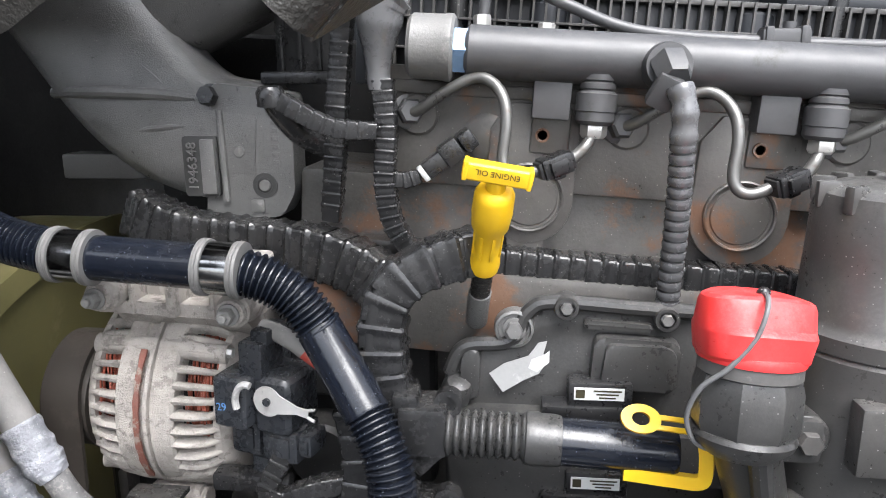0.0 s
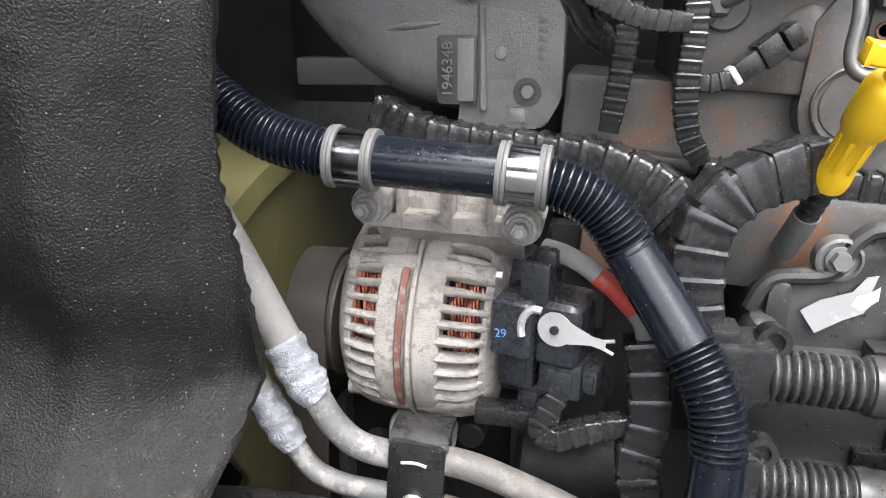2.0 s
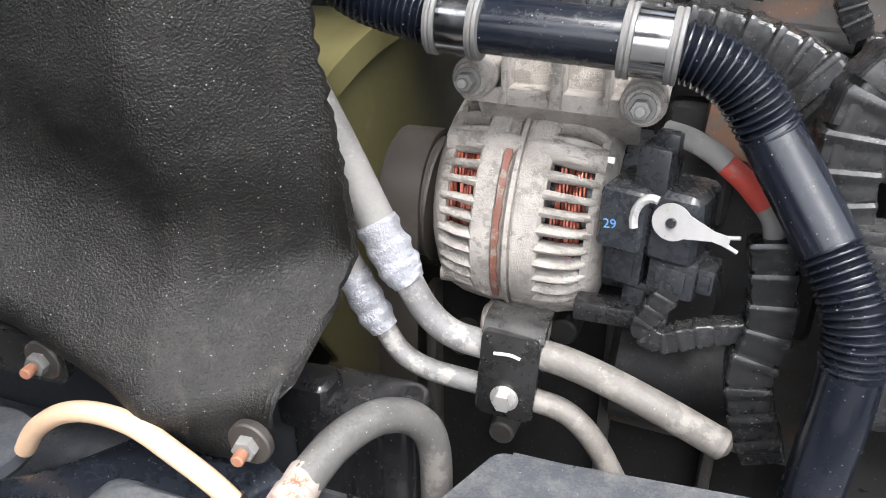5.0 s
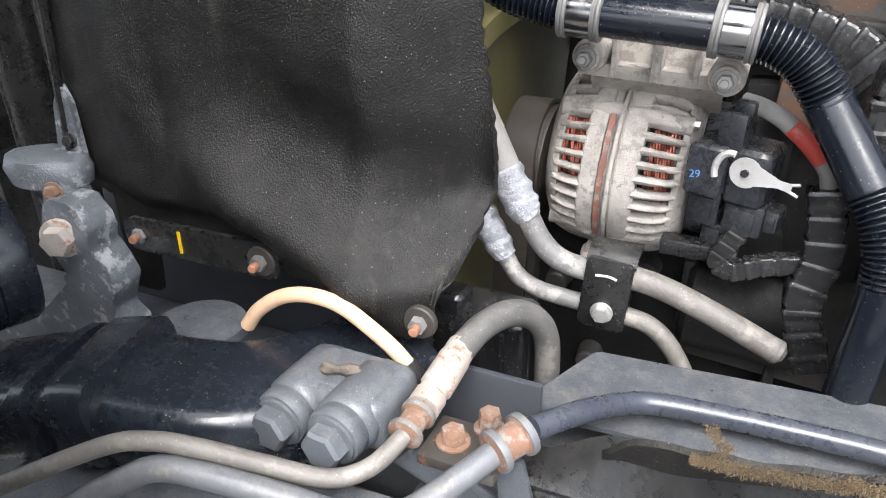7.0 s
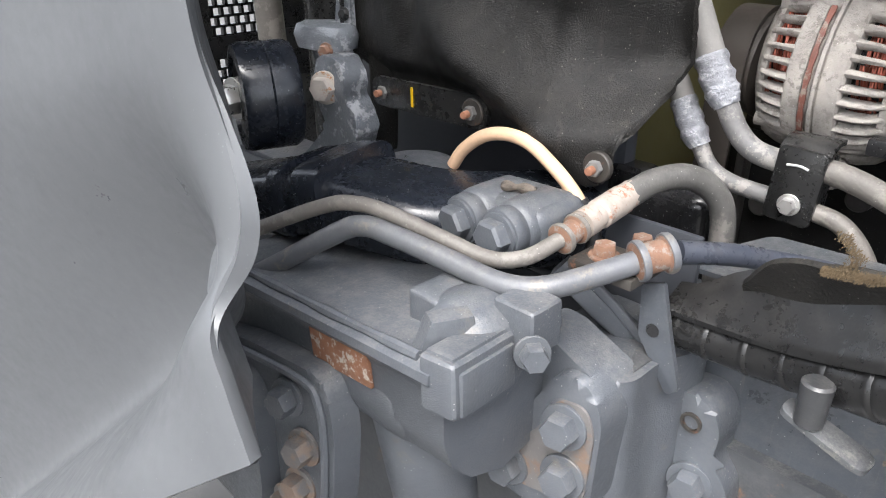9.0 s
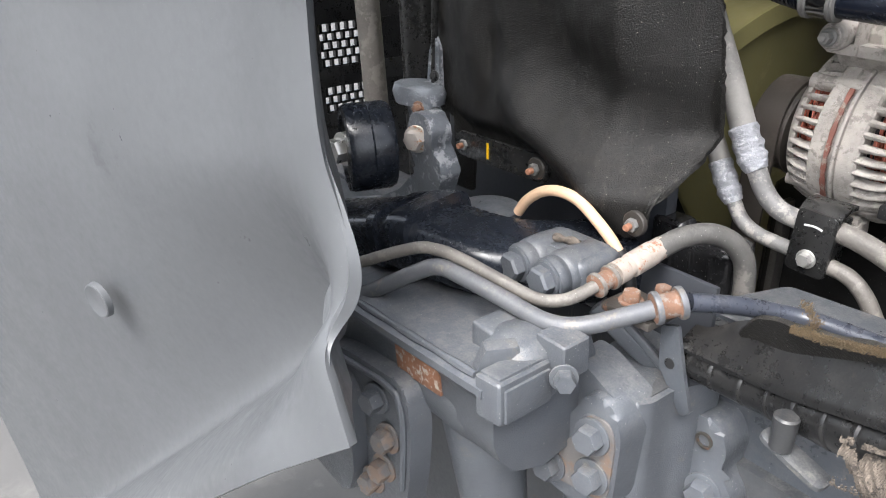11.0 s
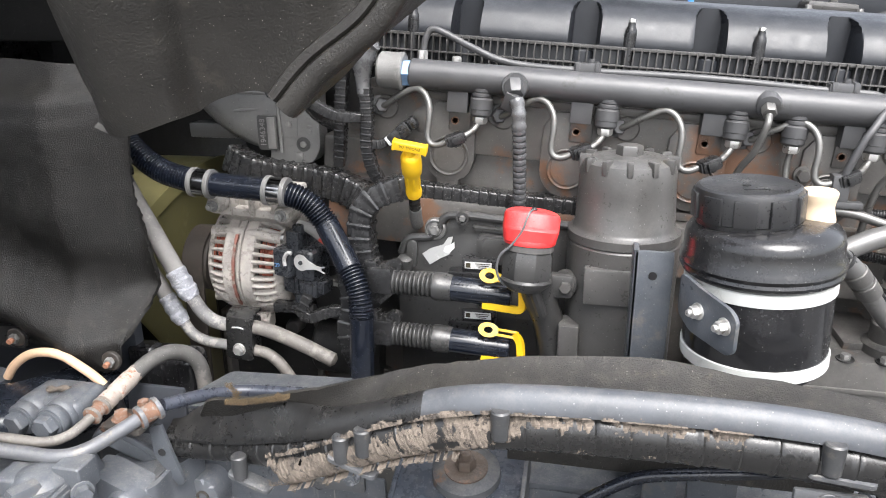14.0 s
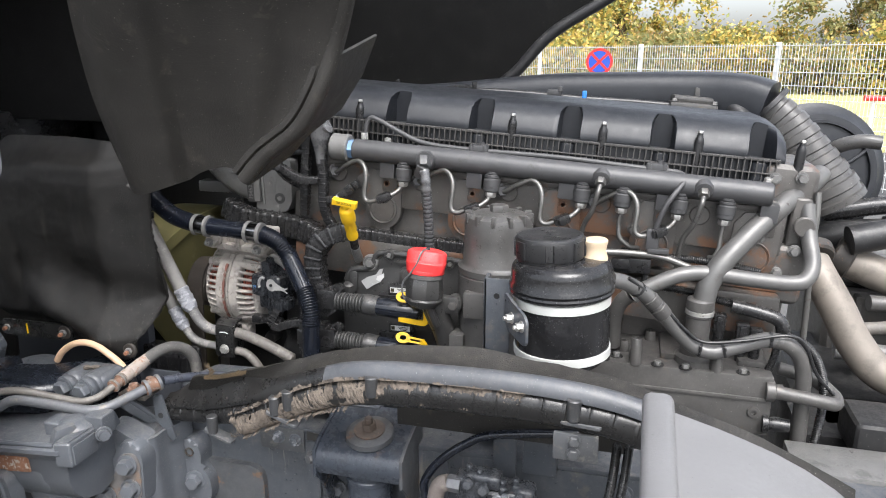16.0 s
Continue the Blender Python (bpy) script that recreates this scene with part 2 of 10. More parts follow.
M_BLUEDIRT = material("dusty_alloy_pipe", (0.135, 0.132, 0.13), 0.6, 0.12, 300, 0.35, 0.5, (0.26, 0.247, 0.23), 0.51, 65, DUST, 0.3, (0.45, 0.44, 0.42))
M_RINGGREY = material("grey_rubber_ring", (0.125, 0.122, 0.118), 0.5, 0.0, 300, 0.2, 0.2, (0.19, 0.185, 0.178), 0.6, 70, DUST, 0.22)
M_BAND = material("clamp_band_steel", (0.30, 0.30, 0.30), 0.16, 1.0, 120, 0.3, 0.06, (0.12, 0.115, 0.11), 0.57, 45)
M_GLOSSBLACK = material("black_enamel", (0.012, 0.012, 0.012), 0.28, 0.0, 200, 0.2, 0.06, None, 0, 0, DUST, 0.12, (0.3, 0.29, 0.27))
M_BOOT = material("satin_rubber", (0.12, 0.12, 0.123), 0.28, 0.2, 200, 0.15, 0.05)
M_SLEEVE = material("shiny_grey_sleeve", (0.10, 0.10, 0.104), 0.24, 0.3, 200, 0.2, 0.15, None, 0, 0, DUST, 0.15)
M_LABELGREY = material("light_grey_plastic", (0.42, 0.42, 0.42), 0.5)
M_BLACKGLOSS = material("oily_black", (0.015, 0.014, 0.013), 0.18, 0.0, 500, 0.4, 0.5, (0.06, 0.05, 0.035), 0.62, 160, fine=700, fine_bump=0.7)
M_PUMP = material("black_grey_casting", (0.034, 0.0335, 0.033), 0.34, 0.05, 260, 0.22, 0.22, (0.060, 0.054, 0.047), 0.64, 18, DUST, 0.26, (0.28, 0.27, 0.26))
M_BELLOWS = material("grey_rubber_bellows", (0.030, 0.0298, 0.0295), 0.30, 0.0, 260, 0.25, 0.2, (0.075, 0.072, 0.068), 0.63, 60, DUST, 0.3)
M_SEAL = material("dusty_seal", (0.075, 0.072, 0.069), 0.6, 0.0, 300, 0.3, 0.3, (0.20, 0.19, 0.175), 0.6, 40, DUST, 0.3)
M_TETHER = material("grey_plastic_cord", (0.115, 0.115, 0.118), 0.4)
M_FILTER = material("grey_black_nylon", (0.058, 0.056, 0.054), 0.34, 0.0, 320, 0.18, 0.2, (0.085, 0.075, 0.062), 0.60, 12, DUST, 0.25, (0.33, 0.32, 0.31))
M_RESERVOIR = material("satin_black_plastic", (0.012, 0.012, 0.013), 0.20, 0.0, 220, 0.25, 0.05, None, 0, 0, DUST, 0.07, (0.3, 0.3, 0.28))
M_BLACKCAP = material("matt_black_plastic", (0.016, 0.016, 0.017), 0.33, 0.0, 300, 0.2, 0.12, None, 0, 0, DUST, 0.14)
M_BLACKRUST = material("blackened_washer", (0.05, 0.045, 0.04), 0.5, 0.3, 300, 0.4, 0.4, (0.16, 0.08, 0.05), 0.58, 120)
M_RUSTSTUD = material("orange_rust_stud", (0.30, 0.14, 0.085), 0.7, 0.2, 300, 0.3, 0.4)
M_BLUEPIPE = material("dark_blue_grey_pipe", (0.040, 0.045, 0.060), 0.30, 0.1, 200, 0.2, 0.1, (0.075, 0.075, 0.08), 0.62, 40, DUST, 0.14)
M_VALVE = material("oily_blue_grey_casting", (0.040, 0.044, 0.051), 0.26, 0.15, 260, 0.35, 0.5, (0.085, 0.086, 0.088), 0.60, 60, DUST, 0.2, (0.3, 0.3, 0.3), fine=500, fine_bump=0.5)
M_BROWNHOSE = material("dusty_brown_hose", (0.135, 0.115, 0.105), 0.6, 0.0, 260, 0.3, 0.3, (0.19, 0.165, 0.15), 0.56, 40, DUST, 0.3)
M_GEARRUST = material("rust_tinged_paint", (0.115, 0.108, 0.105), 0.6, 0.05, 260, 0.3, 0.5, (0.165, 0.115, 0.085), 0.50, 30, DUST, 0.35, (0.36, 0.33, 0.30))
M_RUSTPLATE = material("rusted_plate", (0.21, 0.098, 0.055), 0.8, 0.05, 260, 0.45, 0.8, (0.42, 0.37, 0.32), 0.535, 170)
M_DUCT = material("satin_duct_plastic", (0.012, 0.0145, 0.020), 0.24, 0.0, 240, 0.2, 0.1, None, 0, 0, None, 0, (0.36, 0.36, 0.35))
M_DARKHOSE = material("dusty_dark_hose", (0.075, 0.072, 0.068), 0.55, 0.0, 300, 0.3, 0.4, (0.14, 0.13, 0.12), 0.56, 40, DUST, 0.3, (0.36, 0.35, 0.33))
M_CRIMPRUST = material("rust_flecked_alloy", (0.36, 0.31, 0.27), 0.7, 0.2, 320, 0.3, 0.5, (0.30, 0.13, 0.075), 0.55, 120)
M_CRUST = material("crusted_casting", (0.12, 0.13, 0.145), 0.5, 0.3, 300, 0.45, 0.8, (0.33, 0.34, 0.355), 0.53, 45, None, 0, (0.5, 0.5, 0.5), fine=500, fine_bump=0.7)
M_ZINCRUST = material("zinc_with_rust", (0.5, 0.46, 0.42), 0.5, 0.5, 300, 0.3, 0.4, (0.4, 0.2, 0.1), 0.55, 90)
M_DARKBLUE = material("dark_blue_grey_plastic", (0.035, 0.038, 0.045), 0.5, 0.0, 200, 0.15, 0.06)
M_BANDGREY = material("weathered_grey_plastic", (0.060, 0.064, 0.072), 0.42, 0.0, 200, 0.2, 0.12, (0.115, 0.11, 0.105), 0.64, 14, DUST, 0.22, (0.4, 0.4, 0.4))
M_ARCH = material("muddy_black_plastic", (0.0120, 0.0118, 0.0118), 0.30, 0.0, 200, 0.3, 0.2, (0.042, 0.036, 0.030), 0.66, 26, DUST, 0.09)
M_CLIPSTUD = material("greyed_black_plastic", (0.034, 0.035, 0.037), 0.38, 0.0, 240, 0.25, 0.2, (0.07, 0.066, 0.06), 0.60, 40, DUST, 0.25)
M_TOWER = material("tower_paint", (0.030, 0.036, 0.047), 0.27, 0.05, 180, 0.28, 0.2, (0.105, 0.072, 0.052), 0.63, 20, DUST, 0.14, (0.3, 0.3, 0.29), fine=500, fine_bump=0.2)
M_WEB = material("run_stained_chassis_paint", (0.058, 0.064, 0.074), 0.36, 0.05, 180, 0.28, 0.25, (0.095, 0.090, 0.085), 0.60, 15, DUST, 0.34, (0.3, 0.3, 0.29), fine=500, fine_bump=0.25, streak=(0.21, 0.195, 0.175), streak_at=0.58)
M_ALUTAB = material("dull_alloy_tab", (0.085, 0.088, 0.093), 0.45, 0.3, 260, 0.3, 0.4, (0.14, 0.135, 0.128), 0.56, 60, DUST, 0.28, (0.3, 0.3, 0.29))
M_RUSTDARK = material("dark_rusty_steel", (0.10, 0.075, 0.06), 0.65, 0.2, 260, 0.35, 0.4, (0.2, 0.1, 0.06), 0.57, 60, DUST, 0.3)
M_FELTDUST = material("dusty_black_rubber", (0.038, 0.036, 0.033), 0.65, 0.0, 320, 0.3, 0.4, (0.10, 0.085, 0.065), 0.56, 30, DUST, 0.4, (0.25, 0.23, 0.2), fine=600, fine_bump=0.5)
M_FLAPRUBBER = material("dusty_black_felt_rubber", (0.016, 0.0148, 0.0132), 0.55, 0.0, 320, 0.4, 0.7, (0.045, 0.038, 0.03), 0.60, 40, (0.16, 0.145, 0.12), 0.16, (0.3, 0.28, 0.25), 0.35, fine=500, fine_bump=0.9)
M_FOAM = material("brown_foam", (0.080, 0.056, 0.030), 0.95, 0.0, 260, 0.5, 0.8, (0.14, 0.10, 0.055), 0.62, 80)
M_BLACKENED = material("blackened_steel", (0.013, 0.013, 0.0135), 0.5, 0.0, 200, 0.35, 0.3, (0.035, 0.032, 0.030), 0.62, 18, DUST, 0.12, (0.2, 0.19, 0.18), 0.3)
M_CHASSISRUST = material("rust_edged_paint", (0.058, 0.061, 0.066), 0.42, 0.05, 200, 0.25, 0.3, (0.135, 0.080, 0.050), 0.585, 26, DUST, 0.3)
# near-black: the unlit depth under the cab is put into this colour
M_DEEPSHADE = material("deep_shade_black", (0.0045, 0.0044, 0.0043), 0.75, 0.0, 300, 0.4, 0.4, (0.009, 0.0088, 0.0084), 0.6, 12, None, 0, (0.10, 0.095, 0.09), 0.14)
M_GROUND = material("grey_asphalt", (0.085, 0.083, 0.080), 0.9, 0.0, 60, 0.2, 0.5, (0.115, 0.112, 0.106), 0.55, 2.0)
M_GRASS = material("dry_grass", (0.34, 0.32, 0.13), 0.95, 0.0, 30, 0.3, 0.5, (0.44, 0.38, 0.20), 0.52, 0.9)
M_WIRE = material("galvanised_wire", (0.66, 0.67, 0.66), 0.45, 0.2, 60, 0.1, 0.02)
M_SIGNBLUE = material("sign_blue", (0.02, 0.07, 0.42), 0.4, 0.0, 10, 0.05, 0.0)
M_SIGNRED = material("sign_red", (0.62, 0.03, 0.03), 0.4, 0.0, 10, 0.05, 0.0)
M_BARK = material("bark", (0.12, 0.095, 0.07), 0.95, 0.0, 12, 0.35, 0.8)


# ---- mesh helpers ----
def link_mesh(name, bm, mat, angle=35.0):
    me = bpy.data.meshes.new(name)
    bmesh.ops.recalc_face_normals(bm, faces=bm.faces[:])
    bm.to_mesh(me)
    bm.free()
    me.materials.append(mat)
    me.shade_smooth()
    me.set_sharp_from_angle(angle=radians(angle))
    return new(name, me)


def thing(name, label, category, base=(0, 0, 0), group="", kind=""):
    e = new(name)
    e.empty_display_size = 0.01
    e.matrix_basis = Matrix.Translation(base)
    return tagged(e, label, category, group, kind)


def part(name, bm, mat, parent, label="", angle=35.0):
    ob = link_mesh(name, bm, mat, angle)
    ob.parent = parent
    top = parent if parent.parent is None else parent.parent
    ob.matrix_parent_inverse = top.matrix_basis.inverted() if parent.parent is None else Matrix.Identity(4)
    if label:
        ob["label"] = label
    return ob


def solo(name, bm, mat, label, category, group="", kind="", angle=35.0):
    return tagged(link_mesh(name, bm, mat, angle), label, category, group, kind)


def aim(p0, p1):
    """A matrix whose z runs from p0 to p1, with its origin at p0."""
    d = Vector(p1) - Vector(p0)
    return Matrix.Translation(p0) @ d.to_track_quat("Z", "Y").to_matrix().to_4x4()


def box(bm, c, s, bevel=0.0, m=None, segs=2):
    r = bmesh.ops.create_cube(bm, size=1.0)
    t = Matrix.Translation(c) @ Matrix.Diagonal((*s, 1.0))
    bmesh.ops.transform(bm, matrix=(m @ t) if m else t, verts=r["verts"])
    if bevel:
        edges = list({e for v in r["verts"] for e in v.link_edges})
        bmesh.ops.bevel(bm, geom=edges, offset=bevel, segments=segs, affect="EDGES", profile=0.6)
    return bm


def lathe(bm, profile, m=None, seg=32, cap=True):
    """Turns a profile of (radius, height) about z."""
    rings = []
    for r, z in profile:
        rings.append([bm.verts.new((r * math.cos(2 * math.pi * k / seg), r * math.sin(2 * math.pi * k / seg), z)) for k in range(seg)])
    for a, b in zip(rings, rings[1:]):
        for k in range(seg):
            bm.faces.new((a[k], a[(k + 1) % seg], b[(k + 1) % seg], b[k]))
    if cap:
        bm.faces.new(rings[0][::-1])
        bm.faces.new(rings[-1])
    if m:
        bmesh.ops.transform(bm, matrix=m, verts=[v for ring in rings for v in ring])
    return bm


def cyl(bm, p0, p1, r, r1=None, seg=20, ease=0.0):
    h = (Vector(p1) - Vector(p0)).length
    r1 = r if r1 is None else r1
    e = min(ease, h * 0.45, r * 0.6, r1 * 0.6)
    prof = [(r - e, 0), (r, e), (r1, h - e), (r1 - e, h)] if e else [(r, 0), (r1, h)]
    return lathe(bm, prof, aim(p0, p1), seg)


def curve_points(pts, n=8):
    """Catmull-Rom through pts."""
    p = [Vector(q) for q in pts]
    p = [p[0] * 2 - p[1]] + p + [p[-1] * 2 - p[-2]]
    out = []
    for i in range(1, len(p) - 2):
        for k in range(n):
            t = k / n
            a, b, c, d = p[i - 1], p[i], p[i + 1], p[i + 2]
            out.append(0.5 * (2 * b + (c - a) * t + (2 * a - 5 * b + 4 * c - d) * t * t + (3 * b - a - 3 * c + d) * t ** 3))
    return out + [p[-2]]


def evenly(pts, step):
    out, left = [pts[0]], step
    for a, b in zip(pts, pts[1:]):
        d = (b - a).length
        at = 0.0
        while d - at >= left:
            at += left
            out.append(a.lerp(b, at / d))
            left = step
        left -= d - at
    return out


def tube(bm, pts, r, seg=14, n=8, step=0.0, section=None, bend=True, caps=True, side0=None):
    """A sweep along pts; r is a radius or a function of the length run; section: points of another outline than a circle."""
    line = curve_points(pts, n) if bend else [Vector(p) for p in pts]
    if step:
        line = evenly(line, step)
    sec = section or [(math.cos(2 * math.pi * k / seg), math.sin(2 * math.pi * k / seg)) for k in range(seg)]
    seg = len(sec)
    up = Vector((0, 0, 1))
    d0 = (line[1] - line[0]).normalized()
    side = Vector(side0) if side0 else d0.cross(up)
    if side.length < 0.1:
        side = d0.cross(Vector((0, 1, 0)))
    side.normalize()
    rings, run = [], 0.0
    for i, p in enumerate(line):
        d = (line[min(i + 1, len(line) - 1)] - line[max(i - 1, 0)]).normalized()
        side = (side - d * side.dot(d)).normalized()
        top = side.cross(d)
        if i:
            run += (p - line[i - 1]).length
        rad = r(run) if callable(r) else r
        rings.append([bm.verts.new(p + (side * u + top * v) * rad) for u, v in sec])
    for a, b in zip(rings, rings[1:]):
        for k in range(seg):
            bm.faces.new((a[k], a[(k + 1) % seg], b[(k + 1) % seg], b[k]))
    if caps:
        bm.faces.new(rings[0][::-1])
        bm.faces.new(rings[-1])
    return bm


def rings_of(radius, depth, pitch):
    return lambda s: radius - depth * (0.5 + 0.5 * math.cos(2 * math.pi * s / pitch)) ** 1.6


def squarish(w, h, e=0.25):
    """A rounded oblong outline of half sizes w, h."""
    out = []
    for k in range(16):
        a = 2 * math.pi * (k + 0.5) / 16
        c, s = math.cos(a), math.sin(a)
        out.append((w * math.copysign(abs(c) ** e, c), h * math.copysign(abs(s) ** e, s)))
    return out


def loom(bm, pts, w, h, pitch=0.011, groove=0.2):
    """A jointed cable guide: raised segments of oblong section with beaded ends and narrow grooves."""
    def r(s):
        f = (s / pitch) % 1.0
        return 1.0 - groove if f < 0.16 else (1.05 if f < 0.34 or f > 0.88 else 0.97)
    return tube(bm, pts, r, step=pitch / 12, section=squarish(w, h), n=10)


def sheet(bm, rows, thick):
    """A sheet through a grid of points, thickened along its normals, with closed rims."""
    g = [[Vector(p) for p in row] for row in rows]
    nr, nc = len(g), len(g[0])
    front, back = [], []
    for i in range(nr):
        fa, ba = [], []
        for j in range(nc):
            du = g[min(i + 1, nr - 1)][j] - g[max(i - 1, 0)][j]
            dv = g[i][min(j + 1, nc - 1)] - g[i][max(j - 1, 0)]
            n = du.cross(dv)
            n = n.normalized() if n.length > 1e-12 else Vector((0, 0, 1))
            fa.append(bm.verts.new(g[i][j]))
            ba.append(bm.verts.new(g[i][j] + n * thick))
        front.append(fa)
        back.append(ba)
    for i in range(nr - 1):
        for j in range(nc - 1):
            bm.faces.new((front[i][j], front[i][j + 1], front[i + 1][j + 1], front[i + 1][j]))
            bm.faces.new((back[i][j], back[i + 1][j], back[i + 1][j + 1], back[i][j + 1]))
    for i in range(nr - 1):
        for j in (0, nc - 1):
            bm.faces.new((front[i][j], front[i + 1][j], back[i + 1][j], back[i][j]))
    for j in range(nc - 1):
        for i in (0, nr - 1):
            bm.faces.new((front[i][j], front[i][j + 1], back[i][j + 1], back[i][j]))
    return bm


def prism(bm, outline, thick, m, bevel=0.0):
    """An outline in x, y, raised by thick along z, placed by m."""
    lo = [bm.verts.new((x, y, 0)) for x, y in outline]
    hi = [bm.verts.new((x, y, thick)) for x, y in outline]
    k = len(lo)
    f = [bm.faces.new(lo[::-1]), bm.faces.new(hi)]
    for i in range(k):
        f.append(bm.faces.new((lo[i], lo[(i + 1) % k], hi[(i + 1) % k], hi[i])))
    if bevel:
        edges = [e for e in f[1].edges]
        res = bmesh.ops.bevel(bm, geom=edges, offset=bevel, segments=2, affect="EDGES", profile=0.6)
        verts = set(lo) | {v for fc in res["faces"] for v in fc.verts} | {v for fc in f if fc.is_valid for v in fc.verts}
    else:
        verts = set(lo) | set(hi)
    bmesh.ops.transform(bm, matrix=m, verts=[v for v in verts if v.is_valid])
    return bm


def rounded(pts, r, n=4):
    """The outline pts with corners rounded by r."""
    out, k = [], len(pts)
    for i in range(k):
        a, b, c = Vector(pts[i - 1]), Vector(pts[i]), Vector(pts[(i + 1) % k])
        u, v = a - b, c - b
        rr = min(r, u.length * 0.45, v.length * 0.45)
        p, q = b + u.normalized() * rr, b + v.normalized() * rr
        for j in range(n + 1):
            t = j / n
            out.append(tuple((p * (1 - t) ** 2 + b * 2 * t * (1 - t) + q * t * t)[:2]))
    return out


FRONT = Matrix(((1, 0, 0, 0), (0, 0, -1, 0), (0, 1, 0, 0), (0, 0, 0, 1)))  # x stays, outline y becomes z, thickness comes towards -y


def front_plate(bm, outline, y, thick, bevel=0.0):
    """An upright plate: an outline in x, z whose back is at y and whose face is thick nearer."""
    return prism(bm, outline, thick, Matrix.Translation((0, y, 0)) @ FRONT, bevel)


def hexagon(bm, p, d, across, h, chamfer=0.1):
    r = across / math.sqrt(3)
    return lathe(bm, [(r, 0), (r, h * (1 - chamfer * 1.5)), (r * (1 - chamfer), h)], aim(p, Vector(p) + Vector(d)), 6)


def bolt(parent, p, d, across=0.013, h=0.008, mat=None, washer=True, stud=0.0, stud_mat=None, name="bolt", label=""):
    """A hexagon bolt at p looking along d, with its washer, and where there is one a stud end."""
    mat = mat or M_GREYPAINT
    bm = bmesh.new()
    d = Vector(d).normalized()
    p = Vector(p)
    t = 0.0
    if washer:
        t = across * 0.16
        cyl(bm, p, p + d * t, across * 0.78, seg=20, ease=0.0004)
    hexagon(bm, p + d * t, d, across, h)
    if stud and not stud_mat:
        cyl(bm, p + d * (t + h), p + d * (t + h + stud), across * 0.3, seg=12, ease=0.0005)
    b = part(name, bm, mat, parent, label)
    if stud and stud_mat:
        bm = bmesh.new()
        cyl(bm, p + d * (t + h), p + d * (t + h + stud), across * 0.3, seg=12, ease=0.0006)
        part("stud", bm, stud_mat, parent)
    return b


def words(text, size, m, mat, parent, name="lettering", depth=0.0004):
    cu = bpy.data.curves.new(name, "FONT")
    cu.body, cu.size, cu.extrude, cu.align_x, cu.align_y = text, size, depth, "CENTER", "CENTER"
    tmp = bpy.data.objects.new(name + "_curve", cu)
    me = bpy.data.meshes.new_from_object(tmp)
    bpy.data.objects.remove(tmp)
    bpy.data.curves.remove(cu)
    me.transform(m)
    me.materials.clear()
    me.materials.append(mat)
    ob = new(name, me)
    ob.parent = parent
    ob.matrix_parent_inverse = parent.matrix_basis.inverted() if parent.parent is None else Matrix.Identity(4)
    return ob


ENG = pose(0, 0, 1.667, 0, 4.0, 0)  # the engine's own frame: x along the crank, sloping down to the rear, z from the fuel rail's axis


def E(x, y, z):
    return ENG @ Vector((x, y, z))


def smooth(a, b, x):
    t = min(1.0, max(0.0, (x - a) / (b - a)))
    return t * t * (3 - 2 * t)


def wob(x, y, z, s, a):
    return a * noise.noise(Vector((x, y, z)) * s)


def eng(bm):
    bmesh.ops.transform(bm, matrix=ENG, verts=bm.verts[:])
    return bm


# ---- the engine: block, head, valve cover ----
engine = thing("engine_block", "dark grey cast diesel engine block and head with rust-brown stains", "engine", (0.3, 0.7, 0.9))
PITCH = 0.1605
X0 = 0.016  # the first cylinder's boss


